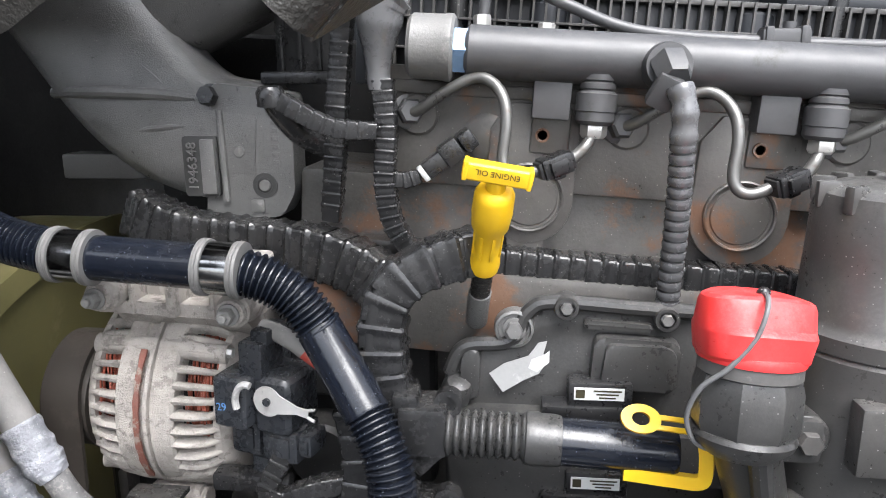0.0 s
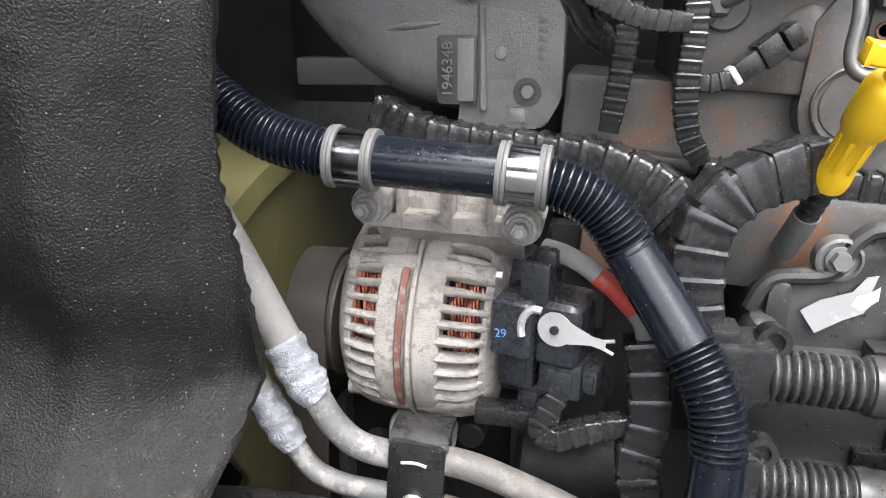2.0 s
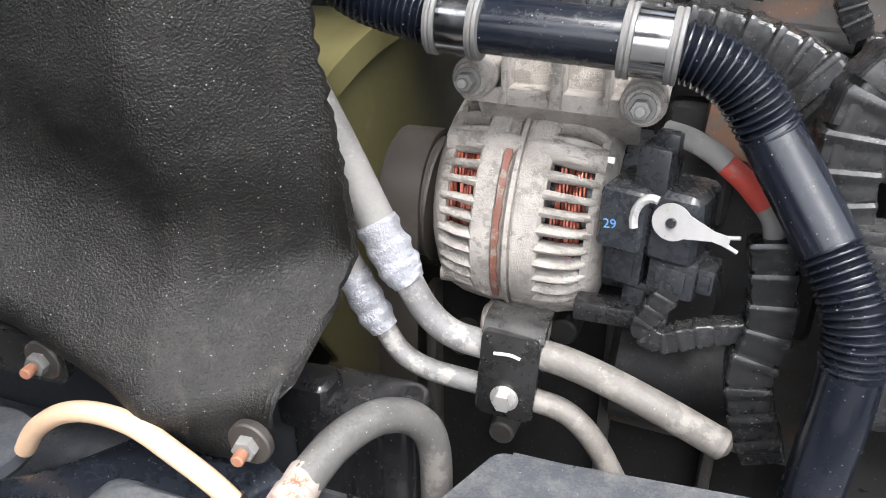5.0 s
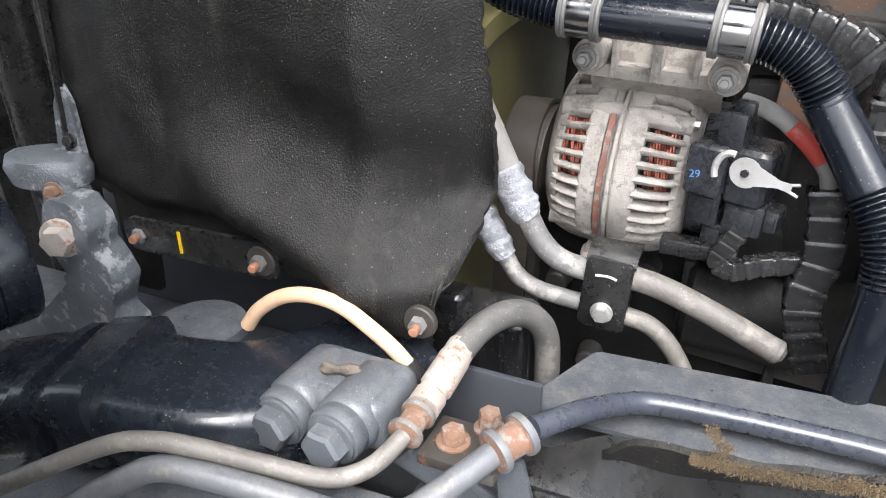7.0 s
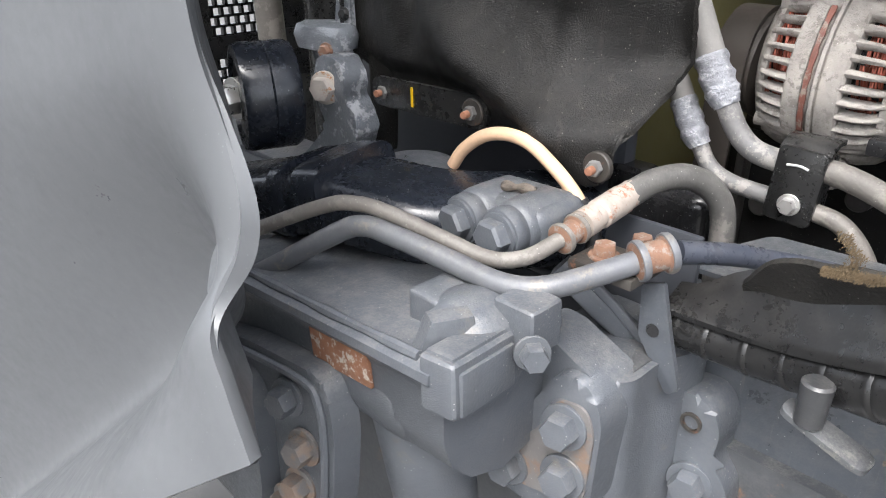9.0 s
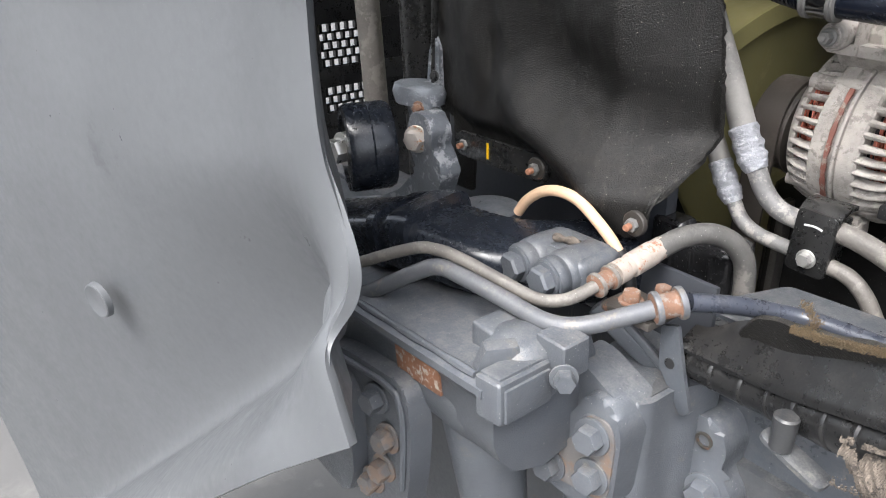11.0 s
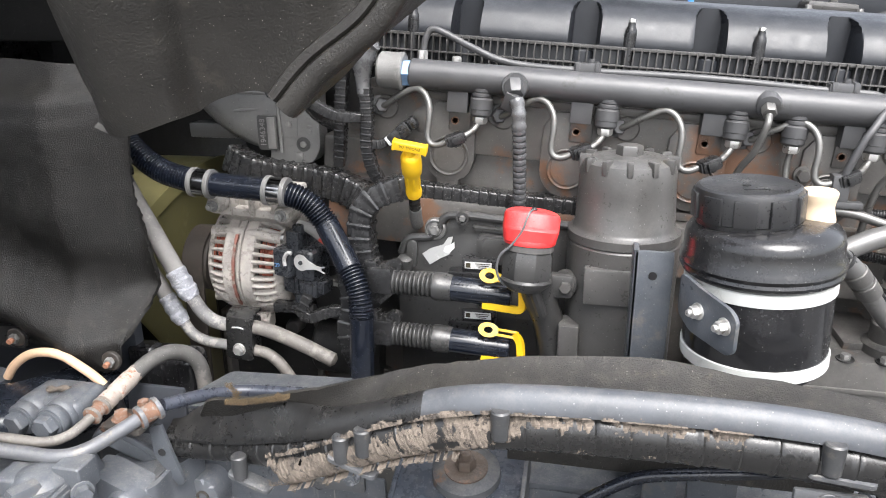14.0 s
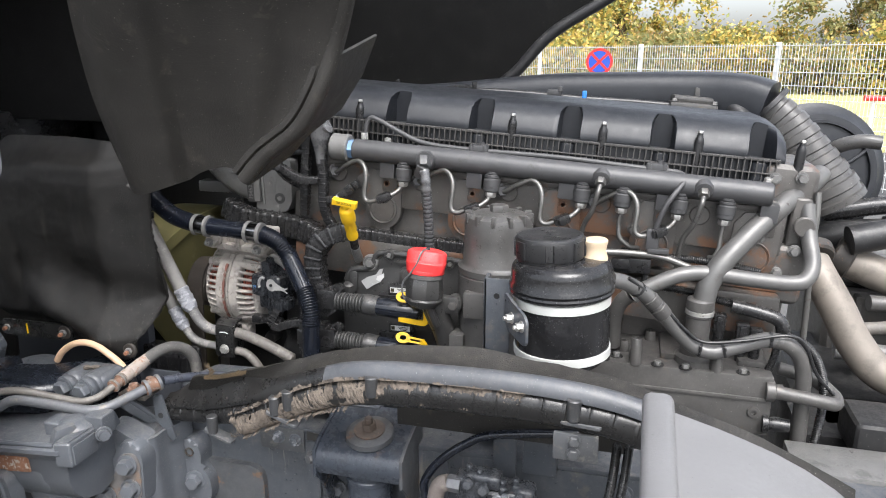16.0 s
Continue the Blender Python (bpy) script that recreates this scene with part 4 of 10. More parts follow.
def build_rear_housing():
    """The lower crankcase deck behind the reservoir, with its studs, and the head's rear end."""
    deck = thing("gear_housing", "dark grey cast housing deck with bolt bosses at the engine's rear", "engine casting", (0.53, 0.55, 1.3))
    bm = bmesh.new()
    box(bm, (0.515, 0.545, 1.300), (0.34, 0.20, 0.10), 0.004, pose(0, 0, 0, 0, 0, 0))
    part("deck", bm, M_GREYPAINT, deck)
    bm = bmesh.new()
    box(bm, (0.515, 0.446, 1.312), (0.338, 0.008, 0.006), 0.001)
    part("joint_line", bm, M_GREYPAINT, deck)
    bm = bmesh.new()
    box(bm, (0.48, 0.60, 1.18), (0.36, 0.18, 0.16), 0.01)
    part("lower_case", bm, M_GREYPAINT, deck)
    for x, y, h in ((0.455, 0.50, 0.02), (0.475, 0.452, 0.045), (0.60, 0.455, 0.028), (0.50, 0.56, 0.018)):
        bm = bmesh.new()
        lathe(bm, [(0.010, 0), (0.0085, h - 0.001), (0.0078, h), (0.0042, h), (0.004, h - 0.004)], Matrix.Translation((x, y, 1.348)), 20)
        part("threaded_post", bm, M_GREYPAINT, deck)
    for x, y in ((0.425, 0.455), (0.445, 0.47), (0.51, 0.452), (0.553, 0.45), (0.585, 0.50), (0.64, 0.455), (0.665, 0.49), (0.40, 0.50), (0.43, 0.55), (0.665, 0.56)):
        # dark ring in place of a recessed pocket's shade round the bolt
        bm = bmesh.new()
        lathe(bm, [(0.0105, 0), (0.0105, 0.0012), (0.0098, 0.0016), (0.0085, 0.0008)], Matrix.Translation((x, y, 1.3498)), 18)
        seat = part("bolt_seat", bm, M_BLACKENED, deck, "dark ring standing in for the bolt pocket's shade")
        bm = bmesh.new()
        hexagon(bm, (x, y, 1.3505), (0, 0, 1), 0.0105, 0.0065)
        part("hexagon_screw", bm, M_CAST, seat)
    for c, s in (((0.54, 0.53, 1.353), (0.05, 0.10, 0.012)), ((0.655, 0.53, 1.353), (0.04, 0.10, 0.012))):
        bm = bmesh.new()
        box(bm, c, s, 0.003)
        part("raised_pad", bm, M_GREYPAINT, deck)
    bm = bmesh.new()
    lathe(bm, [(0.036, -0.004), (0.035, 0.010), (0.030, 0.014), (0.026, 0.015)], Matrix.Translation((0.572, 0.486, 1.350)), 36)
    part("pipe_flange", bm, M_GREYPAINT, deck)
    for x in (0.40, 0.53, 0.66):
        bm = bmesh.new()
        lathe(bm, [(0.009, 0), (0.009, 0.004), (0.004, 0.0045), (0.0038, 0.001)], aim((x, 0.4455, 1.29), (x, 0.4, 1.29)), 18)
        part("side_boss", bm, M_GREYPAINT, deck)
    for c, d, r in (((0.70, 0.67, -0.03), (0.09, 0.17, 0.15), 0.02), ((0.69, 0.60, -0.135), (0.11, 0.08, 0.10), 0.016), ((0.722, 0.585, -0.055), (0.03, 0.03, 0.10), 0.008)):
        bm = bmesh.new()  # rear of the head
        box(bm, c, d, r, None, 3)
        part("head_end", eng(bm), M_BLOCK, engine)
    bm = bmesh.new()
    lathe(bm, [(0.028, -0.002), (0.028, 0.004), (0.024, 0.004), (0.023, 0.001), (0.001, 0.001)], aim((0.655, 0.560, -0.135), (0.655, 0.5, -0.135)), 32)
    part("core_plug", eng(bm), M_BLOCK, engine)
    for x, z in ((0.675, 0.02), (0.715, 0.025), (0.72, -0.09), (0.665, -0.075)):
        bolt(engine, E(x, 0.583 if z > 0 else 0.559, z), (0, -1, 0), 0.013, 0.008, M_CAST)
    bolt(engine, E(0.70, 0.559, -0.13), (0, -1, 0), 0.012, 0.006, M_GREYALU)


build_rear_housing()


# ---- alternator ----
def build_alternator():
    c = Vector((-0.285, 0.546, 1.400))
    alt = thing("alternator", "dusty aluminium alternator with ventilation slots and copper windings", "alternator", tuple(c))
    ax = pose(*c, 0, 93.5, 0) @ Matrix.Translation((0, 0, 0.011)) @ Matrix.Diagonal((1.145, 1.145, 1.05, 1.0))  # z runs along the shaft, to the rear
    R = 0.0735

    def turned(prof, seg=48):
        bm = bmesh.new()
        lathe(bm, prof, ax, seg)
        return bm
    # solid shoulders and the middle joint
    part("drive_end_ring", turned([(0.030, -0.060), (0.052, -0.058), (0.0625, -0.052), (0.066, -0.047), (0.0665, -0.0445), (0.059, -0.0440), (0.045, -0.050), (0.030, -0.055)], 64), M_ALU, alt)
    part("body_band", turned([(0.060, -0.026), (R - 0.002, -0.0262), (R, -0.0245), (R + 0.0006, -0.017), (R, -0.0118), (R - 0.0030, -0.0108), (R - 0.0030, -0.0058), (R, -0.0045), (R + 0.0016, -0.0032), (R + 0.0016, -0.0004), (R - 0.0020, 0.0), (R - 0.0020, 0.0012), (R + 0.0008, 0.0018), (R + 0.0012, 0.0085), (R + 0.0002, 0.0160), (R - 0.002, 0.018), (0.060, 0.018)], 96), M_ALU, alt)
    part("rear_ring", turned([(0.030, 0.057), (0.048, 0.057), (0.058, 0.0545), (0.0640, 0.0490), (0.0650, 0.0445), (0.058, 0.0435), (0.030, 0.050)], 64), M_ALU, alt)
    bm = bmesh.new()  # the sealing band shows only between two bosses
    strip = []
    for k in range(25):
        a = math.radians(-128 + 78 * k / 24)
        w = 0.0020 + 0.0004 * math.sin(k * 1.7)
        strip.append([(ax @ Vector(((R + 0.0002) * math.cos(a), (R + 0.0002) * math.sin(a), -0.0083 + d))) for d in (-w, 0.0, w)])
    sheet(bm, strip, 0.0022)
    part("red_seal", bm, M_REDTAPE, alt, "faded red sealing strip")
    part("stator_core", turned([(0.048, -0.05), (0.056, -0.045), (0.058, 0.044), (0.048, 0.05)], 40), M_BLACK, alt)
    # ribs of the two slotted bells
    rnd = random.Random(3)
    for name, pts in (("front_rib", [(0.060, -0.0525), (0.0675, -0.0475), (0.0715, -0.036), (R - 0.0004, -0.0240)]), ("rear_rib", [(R - 0.0004, 0.0155), (R - 0.0008, 0.030), (R - 0.0040, 0.041), (0.0625, 0.0500)])):
        for k in range(42):
            m = ax @ pose(0, 0, 0, 0, 0, 360 * k / 42 + rnd.uniform(-0.5, 0.5))
            bm = bmesh.new()
            rows = []
            for i, (r, z) in enumerate(pts):
                w = (0.0029, 0.0024, 0.0021, 0.0030)[i] * rnd.uniform(0.94, 1.06)
                rows.append([bm.verts.new(m @ Vector((r + dr, sd * w, z))) for dr, sd in ((-0.0004, -0.75), (0.0007, 0.0), (-0.0004, 0.75), (-0.002, 1), (-0.009, 0.9), (-0.009, -0.9), (-0.002, -1))])
            for va, vb in zip(rows, rows[1:]):
                for j in range(7):
                    bm.faces.new((va[j], va[(j + 1) % 7], vb[(j + 1) % 7], vb[j]))
            bm.faces.new(rows[0][::-1])
            bm.faces.new(rows[-1])
            part(name, bm, M_ALU, alt, angle=50)
    # copper coils behind the slots: hanks of wire between the stator slots
    for side in (-0.036, 0.031):
        bm = bmesh.new()
        for k in range(18):
            a0 = 2 * math.pi * k / 18
            for j in range(9):
                lean = 0.10 + rnd.uniform(-0.03, 0.03)
                pts = [ax @ Vector(((0.0600 + 0.002 * math.sin(t * 0.8 + j)) * math.cos(a0 + t * lean), (0.0600 + 0.002 * math.sin(t * 0.8 + j)) * math.sin(a0 + t * lean), side - 0.009 + 0.0021 * j + 0.0007 * t)) for t in range(5)]
                tube(bm, pts, 0.0011, 6, 2)
        tagged(part("copper_winding", bm, M_COPPER, alt), kind="stuff")
    # bosses of the through bolts, one on either side of the joint
    for a in (-132, -47, 48, 133):
        m = ax @ pose(0, 0, 0, 0, 0, a)
        for z0, z1 in ((-0.0500, -0.0015), (0.0020, 0.0500)):
            bm = bmesh.new()
            tube(bm, [m @ Vector((R - 0.0050 - 0.004 * (z0 < 0 and f < 0.5) - 0.004 * (z0 > 0 and f > 0.5), 0, z0 + (z1 - z0) * f)) for f in (0, 0.3, 0.7, 1)], lambda q: 0.0080, 12)
            part("bolt_boss", bm, M_ALU, alt)
        bm = bmesh.new()
        cyl(bm, m @ Vector((R - 0.006, 0, 0.048)), m @ Vector((R - 0.006, 0, 0.054)), 0.0040, seg=6)
        part("through_screw", bm, M_ZINC, alt)
    # cast saddle on top: two eyes, a pocketed web and a skirt that runs into the housing
    bm = bmesh.new()
    front_plate(bm, rounded([(-0.312, 1.482), (-0.192, 1.477), (-0.188, 1.487), (-0.312, 1.492)], 0.003), 0.522, 0.044, 0.002)
    front_plate(bm, rounded([(-0.312, 1.480), (-0.190, 1.476), (-0.190, 1.520), (-0.312, 1.524)], 0.004), 0.524, 0.028, 0.003)
    side = [(0.482, 1.484), (0.520, 1.484), (0.520, 1.450), (0.505, 1.460), (0.490, 1.474)]
    prism(bm, side, 0.100, Matrix.Translation((-0.303, 0, 0)) @ Matrix(((0, 0, 1, 0), (1, 0, 0, 0), (0, 1, 0, 0), (0, 0, 0, 1))), 0.0)
    part("mounting_saddle", bm, M_ALU, alt)
    for x, w_ in ((-0.251, 0.0065), (-0.284, 0.004), (-0.222, 0.004)):
        bm = bmesh.new()
        box(bm, (x, 0.486, 1.499), (w_, 0.034 if w_ > 0.005 else 0.022, 0.036), 0.0018)
        part("saddle_rib", bm, M_ALU, alt)
    for p in ((-0.3015, 0.459, 1.498), (-0.1995, 0.452, 1.491)):
        bm = bmesh.new()
        lathe(bm, [(0.0128, 0.060), (0.0132, 0.012), (0.0126, 0.008), (0.0108, 0.0065), (0.0104, 0.003), (0.0098, 0.002)], aim((p[0], p[1], p[2]), (p[0], p[1] + 1, p[2])), 32)
        part("saddle_eye", bm, M_ALU, alt)
        bolt(alt, p, (0, -1, 0.05), 0.0105, 0.0075, M_GREYALU, True, 0.004, None, "through_bolt")
    bm = bmesh.new()
    box(bm, (-0.275, 0.505, 1.313), (0.045, 0.03, 0.03), 0.006)
    cyl(bm, (-0.30, 0.50, 1.312), (-0.25, 0.50, 1.312), 0.012, seg=20, ease=0.002)
    part("lower_ear", bm, M_ALU, alt)
    # pulley and shaft
    axp = pose(-0.3630, 0.540, 1.390, 0, 93.5, 0) @ Matrix.Diagonal((0.87, 0.87, 0.88, 1.0))
    bm = bmesh.new()
    lathe(bm, [(0.015, -0.024), (0.050, -0.0235), (0.0565, -0.022), (0.0570, -0.0195), (0.0545, -0.0185), (0.0545, 0.0185), (0.0570, 0.0195), (0.0565, 0.022), (0.040, 0.0235), (0.026, 0.034), (0.015, 0.036)], axp, 64)
    part("pulley", bm, M_BELT, alt)
    # rear regulator, terminal covers and the metal clip
    bm = bmesh.new()
    lathe(bm, [(0.046, 0.054), (0.050, 0.058), (0.050, 0.070), (0.040, 0.076)], ax, 32)
    part("rear_plate", bm, M_REGULATOR, alt)
    mk = Matrix.Translation((-0.2035, 0.476, 1.424)) @ pose(0, 0, 0, 0, 2, -14)
    bm = bmesh.new()
    box(bm, (0.005, 0, 0), (0.028, 0.05, 0.040), 0.005, mk, 3)
    box(bm, (0.033, 0.008, -0.003), (0.032, 0.045, 0.046), 0.009, mk, 3)
    part("regulator_cover", bm, M_REGULATOR, alt, "black plastic regulator cover")
    for c_, s_ in (((0.004, 0.012, -0.036), (0.026, 0.034, 0.030)), ((0.036, 0.008, -0.036), (0.030, 0.034, 0.026)), ((0.014, 0.014, -0.060), (0.020, 0.026, 0.022)), ((0.055, 0.006, -0.034), (0.012, 0.024, 0.018))):
        bm = bmesh.new()
        box(bm, c_, s_, 0.004, mk)
        box(bm, (c_[0], c_[1] - s_[1] * 0.5, c_[2]), (s_[0] * 0.6, 0.004, s_[2] * 0.6), 0.0015, mk)
        part("terminal_block", bm, M_REGULATOR, alt)
    words("29", 0.0085, mk @ Matrix.Translation((-0.0005, -0.0256, -0.003)) @ pose(0, 0, 0, 90, 0, 0) @ pose(0, 0, 0, 0, 0, 8), M_BLUEINK, alt, "ink_mark", 0.0001)
    bm = bmesh.new()
    box(bm, (0.016, 0.002, 0.030), (0.020, 0.03, 0.028), 0.003, mk)
    box(bm, (0.020, 0.004, 0.046), (0.015, 0.022, 0.012), 0.003, mk)
    part("terminal_boot", bm, M_REGULATOR, alt)
    bm = bmesh.new()
    teardrop = [(0.0115 * math.cos(a), 0.0115 * math.sin(a)) for a in [math.radians(40 + 280 * j / 18) for j in range(19)]] + [(0.024, -0.003), (0.033, -0.0035), (0.033, 0.003), (0.024, 0.003)]
    prism(bm, teardrop, 0.0012, mk @ Matrix.Translation((0.033, -0.0165, 0.004)) @ FRONT @ pose(0, 0, 0, 0, 0, -6), 0.0)
    clip = part("retaining_clip", bm, M_CLIP, alt, "bright metal retaining clip")
    bm = bmesh.new()
    arc = [(0.024 + 0.010 * math.cos(a), -0.0285, 0.006 + 0.014 * math.sin(a)) for a in [math.radians(75 + 130 * j / 10) for j in range(11)]]
    tube(bm, [mk @ Vector(p) for p in arc], 0.0026, 8, 2)
    part("clip_arm", bm, M_CLIP, clip)
    for sz in (1, -1):
        bm = bmesh.new()
        tube(bm, [mk @ Vector(p) for p in ((0.063, -0.016, 0.002 * sz), (0.071, -0.017, 0.0045 * sz))], 0.0012, 6, bend=False)
        part("clip_prong", bm, M_CLIP, clip)
    bm = bmesh.new()
    cyl(bm, mk @ Vector((0.033, -0.0165, 0.004)), mk @ Vector((0.033, -0.0195, 0.004)), 0.003, seg=16)
    part("rivet", bm, M_REGULATOR, clip)


build_alternator()

bm = bmesh.new()  # the ribbed belt: over the pulley, down to the crank on both sides
outer = [Vector((-0.3630, 0.540 - 0.0500 * math.cos(a), 1.390 + 0.0500 * math.sin(a))) for a in [math.pi * j / 24 for j in range(25)]]
belt_line = [Vector((-0.3720, 0.4885, 1.05)), Vector((-0.3665, 0.489, 1.28))] + outer + [Vector((-0.375, 0.62, 1.22)), Vector((-0.380, 0.66, 1.05))]
tube(bm, belt_line, 1.0, section=[(-0.0155, -0.002), (0.0155, -0.002), (0.0155, 0.002), (-0.0155, 0.002)], bend=False, side0=(1, 0, 0))
solo("drive_belt", bm, M_BELT, "worn ribbed black drive belt round the alternator pulley", "belt")


# ---- olive fan shroud ----
def build_shroud():
    ring = thing("fan_shroud", "dusty olive-green plastic fan ring beside the alternator", "fan shroud", (-0.47, 0.85, 1.1))
    m = Matrix.Translation((0, 0.67, 1.04)) @ pose(0, 0, 0, 0, 90, 0)
    bm = bmesh.new()
    lathe(bm, [(0.455, -0.56), (0.468, -0.555), (0.468, -0.43), (0.474, -0.427), (0.474, -0.421), (0.452, -0.421), (0.452, -0.55)], m, 96, False)
    bmesh.ops.delete(bm, geom=[v for v in bm.verts if v.co.y < 0.42 and v.co.z < 1.45], context="VERTS")
    part("outer_ring", bm, M_OLIVE, ring, angle=25)
    bm = bmesh.new()
    lathe(bm, [(0.04, -0.446), (0.24, -0.441), (0.40, -0.434), (0.4515, -0.427), (0.4515, -0.433), (0.40, -0.440), (0.24, -0.448), (0.04, -0.452)], m, 96, False)
    bmesh.ops.delete(bm, geom=[v for v in bm.verts if v.co.y < 0.42 and v.co.z < 1.45], context="VERTS")
    part("fan_disc", bm, M_OLIVE, ring, angle=25)
    # near-black sheet, added to stop daylight showing behind the manifold
    bm = bmesh.new()
    box(bm, (-0.66, 1.10, 1.30), (0.03, 0.95, 0.98), 0.01)
    part("dark_backing", bm, M_DEEPSHADE, ring, "black sheet added behind the fan ring to shut out daylight")


build_shroud()


# ---- hoses at the front ----
def corrugated(bm, pts, r, pitch=0.0042, depth=0.0032):
    return tube(bm, pts, rings_of(r, depth, pitch), seg=24, step=pitch / 8, n=12)


def build_blue_hose():
    hose = thing("ribbed_hose", "glossy blue-black ribbed hose with clamps over the alternator", "hose", (-0.2, 0.445, 1.5))
    left = [(-0.455, 0.475, 1.615), (-0.425, 0.462, 1.590), (-0.398, 0.452, 1.569), (-0.362, 0.447, 1.547), (-0.312, 0.444, 1.5345)]
    mid = [(-0.314, 0.444, 1.5345), (-0.26, 0.444, 1.531), (-0.192, 0.444, 1.5265)]
    bend = [(-0.200, 0.444, 1.5268), (-0.174, 0.445, 1.5215), (-0.152, 0.447, 1.509), (-0.135, 0.448, 1.487), (-0.1325, 0.448, 1.482)]
    run = [(-0.1335, 0.448, 1.484), (-0.117, 0.439, 1.4605), (-0.0975, 0.427, 1.433)]
    low = [(-0.0985, 0.428, 1.4345), (-0.0865, 0.418, 1.415), (-0.080, 0.412, 1.396), (-0.078, 0.408, 1.374)]
    down = [(-0.078, 0.408, 1.376), (-0.079, 0.407, 1.34), (-0.083, 0.407, 1.25)]
    for name, pts, ribbed in (("ribbed_section", left, 1), ("smooth_section", mid, 0), ("ribbed_section", bend, 1), ("smooth_section", run, 0), ("ribbed_section", low, 1), ("smooth_section", down, 0)):
        bm = bmesh.new()
        if ribbed:
            corrugated(bm, pts, 0.0165)
        else:
            tube(bm, pts, 0.0158, 28)
        part(name, bm, M_BLUEHOSE, hose)
    for x, z in ((-0.302, 1.5337), (-0.197, 1.5267)):
        for dx in (-0.0125, 0.0115):
            bm = bmesh.new()
            lathe(bm, [(0.0165, -0.0035), (0.0195, -0.003), (0.0198, -0.001), (0.019, 0.0), (0.0198, 0.001), (0.0195, 0.003), (0.0165, 0.0035)], aim((x + dx, 0.444, z - dx * 0.08), (x + dx + 1, 0.444, z - 0.08)), 36)
            part("clamp_ring", bm, M_RINGGREY, hose, "grey rubber clamp ring")
        bm = bmesh.new()
        lathe(bm, [(0.0165, -0.009), (0.0182, -0.009), (0.0182, 0.009), (0.0165, 0.009)], aim((x, 0.444, z), (x + 1, 0.444, z - 0.08)), 36)
        part("clamp_band", bm, M_BAND, hose, "shiny metal clamp band")
    bm = bmesh.new()
    box(bm, (-0.405, 0.437, 1.548), (0.010, 0.008, 0.012), 0.002)
    part("tie_head", bm, M_BLACK, hose)


build_blue_hose()


def ac_hose(a_pts, crimp, b_pts, r_a, r_b, label):
    h = thing("air_conditioning_hose", label, "hose", b_pts[0], "air conditioning hoses in front of the alternator")
    bm = bmesh.new()
    tube(bm, a_pts, r_a, 20)
    part("rubber_hose", bm, M_DUSTYHOSE, h)
    bm = bmesh.new()
    L = sum((Vector(q) - Vector(p)).length for p, q in zip(crimp, crimp[1:]))
    tube(bm, crimp, lambda s: r_a * (1.07 + 0.10 * math.exp(-((s / L - 0.08) / 0.07) ** 2) + 0.13 * math.exp(-((s / L - 0.42) / 0.10) ** 2) + 0.12 * math.exp(-((s / L - 0.70) / 0.07) ** 2) - 0.18 * smooth(0.80, 1.0, s / L)), 28, step=0.0008)
    for v in bm.verts:
        v.co += Vector((1, -1, 1)) * (wob(v.co.x, v.co.y, v.co.z, 170, 0.0013) + wob(v.co.x, v.co.y, v.co.z, 420, 0.0008))
    part("crimp_sleeve", bm, M_CRIMP, h, "crusty corroded aluminium crimp sleeve", 60)
    bm = bmesh.new()
    tube(bm, b_pts, r_b, 20)
    part("metal_pipe", bm, M_BLUEDIRT, h)
    return h


ac_hose([(-0.47, 0.47, 1.60), (-0.42, 0.45, 1.52), (-0.378, 0.436, 1.456), (-0.352, 0.432, 1.408)], [(-0.354, 0.432, 1.411), (-0.343, 0.430, 1.392), (-0.331, 0.430, 1.372)],
        [(-0.332, 0.430, 1.374), (-0.320, 0.430, 1.354), (-0.305, 0.430, 1.341), (-0.286, 0.430, 1.336), (-0.262, 0.430, 1.336)], 0.0125, 0.0095, "thick dusty grey hose with corroded crimped end")
ac_hose([(-0.46, 0.455, 1.51), (-0.42, 0.442, 1.445), (-0.385, 0.434, 1.392), (-0.371, 0.432, 1.368)], [(-0.373, 0.432, 1.371), (-0.362, 0.430, 1.353), (-0.350, 0.430, 1.333)],
        [(-0.351, 0.430, 1.335), (-0.338, 0.430, 1.317), (-0.320, 0.430, 1.308), (-0.296, 0.430, 1.305), (-0.262, 0.430, 1.303)], 0.0105, 0.0075, "thinner dusty grey hose with corroded crimped end")


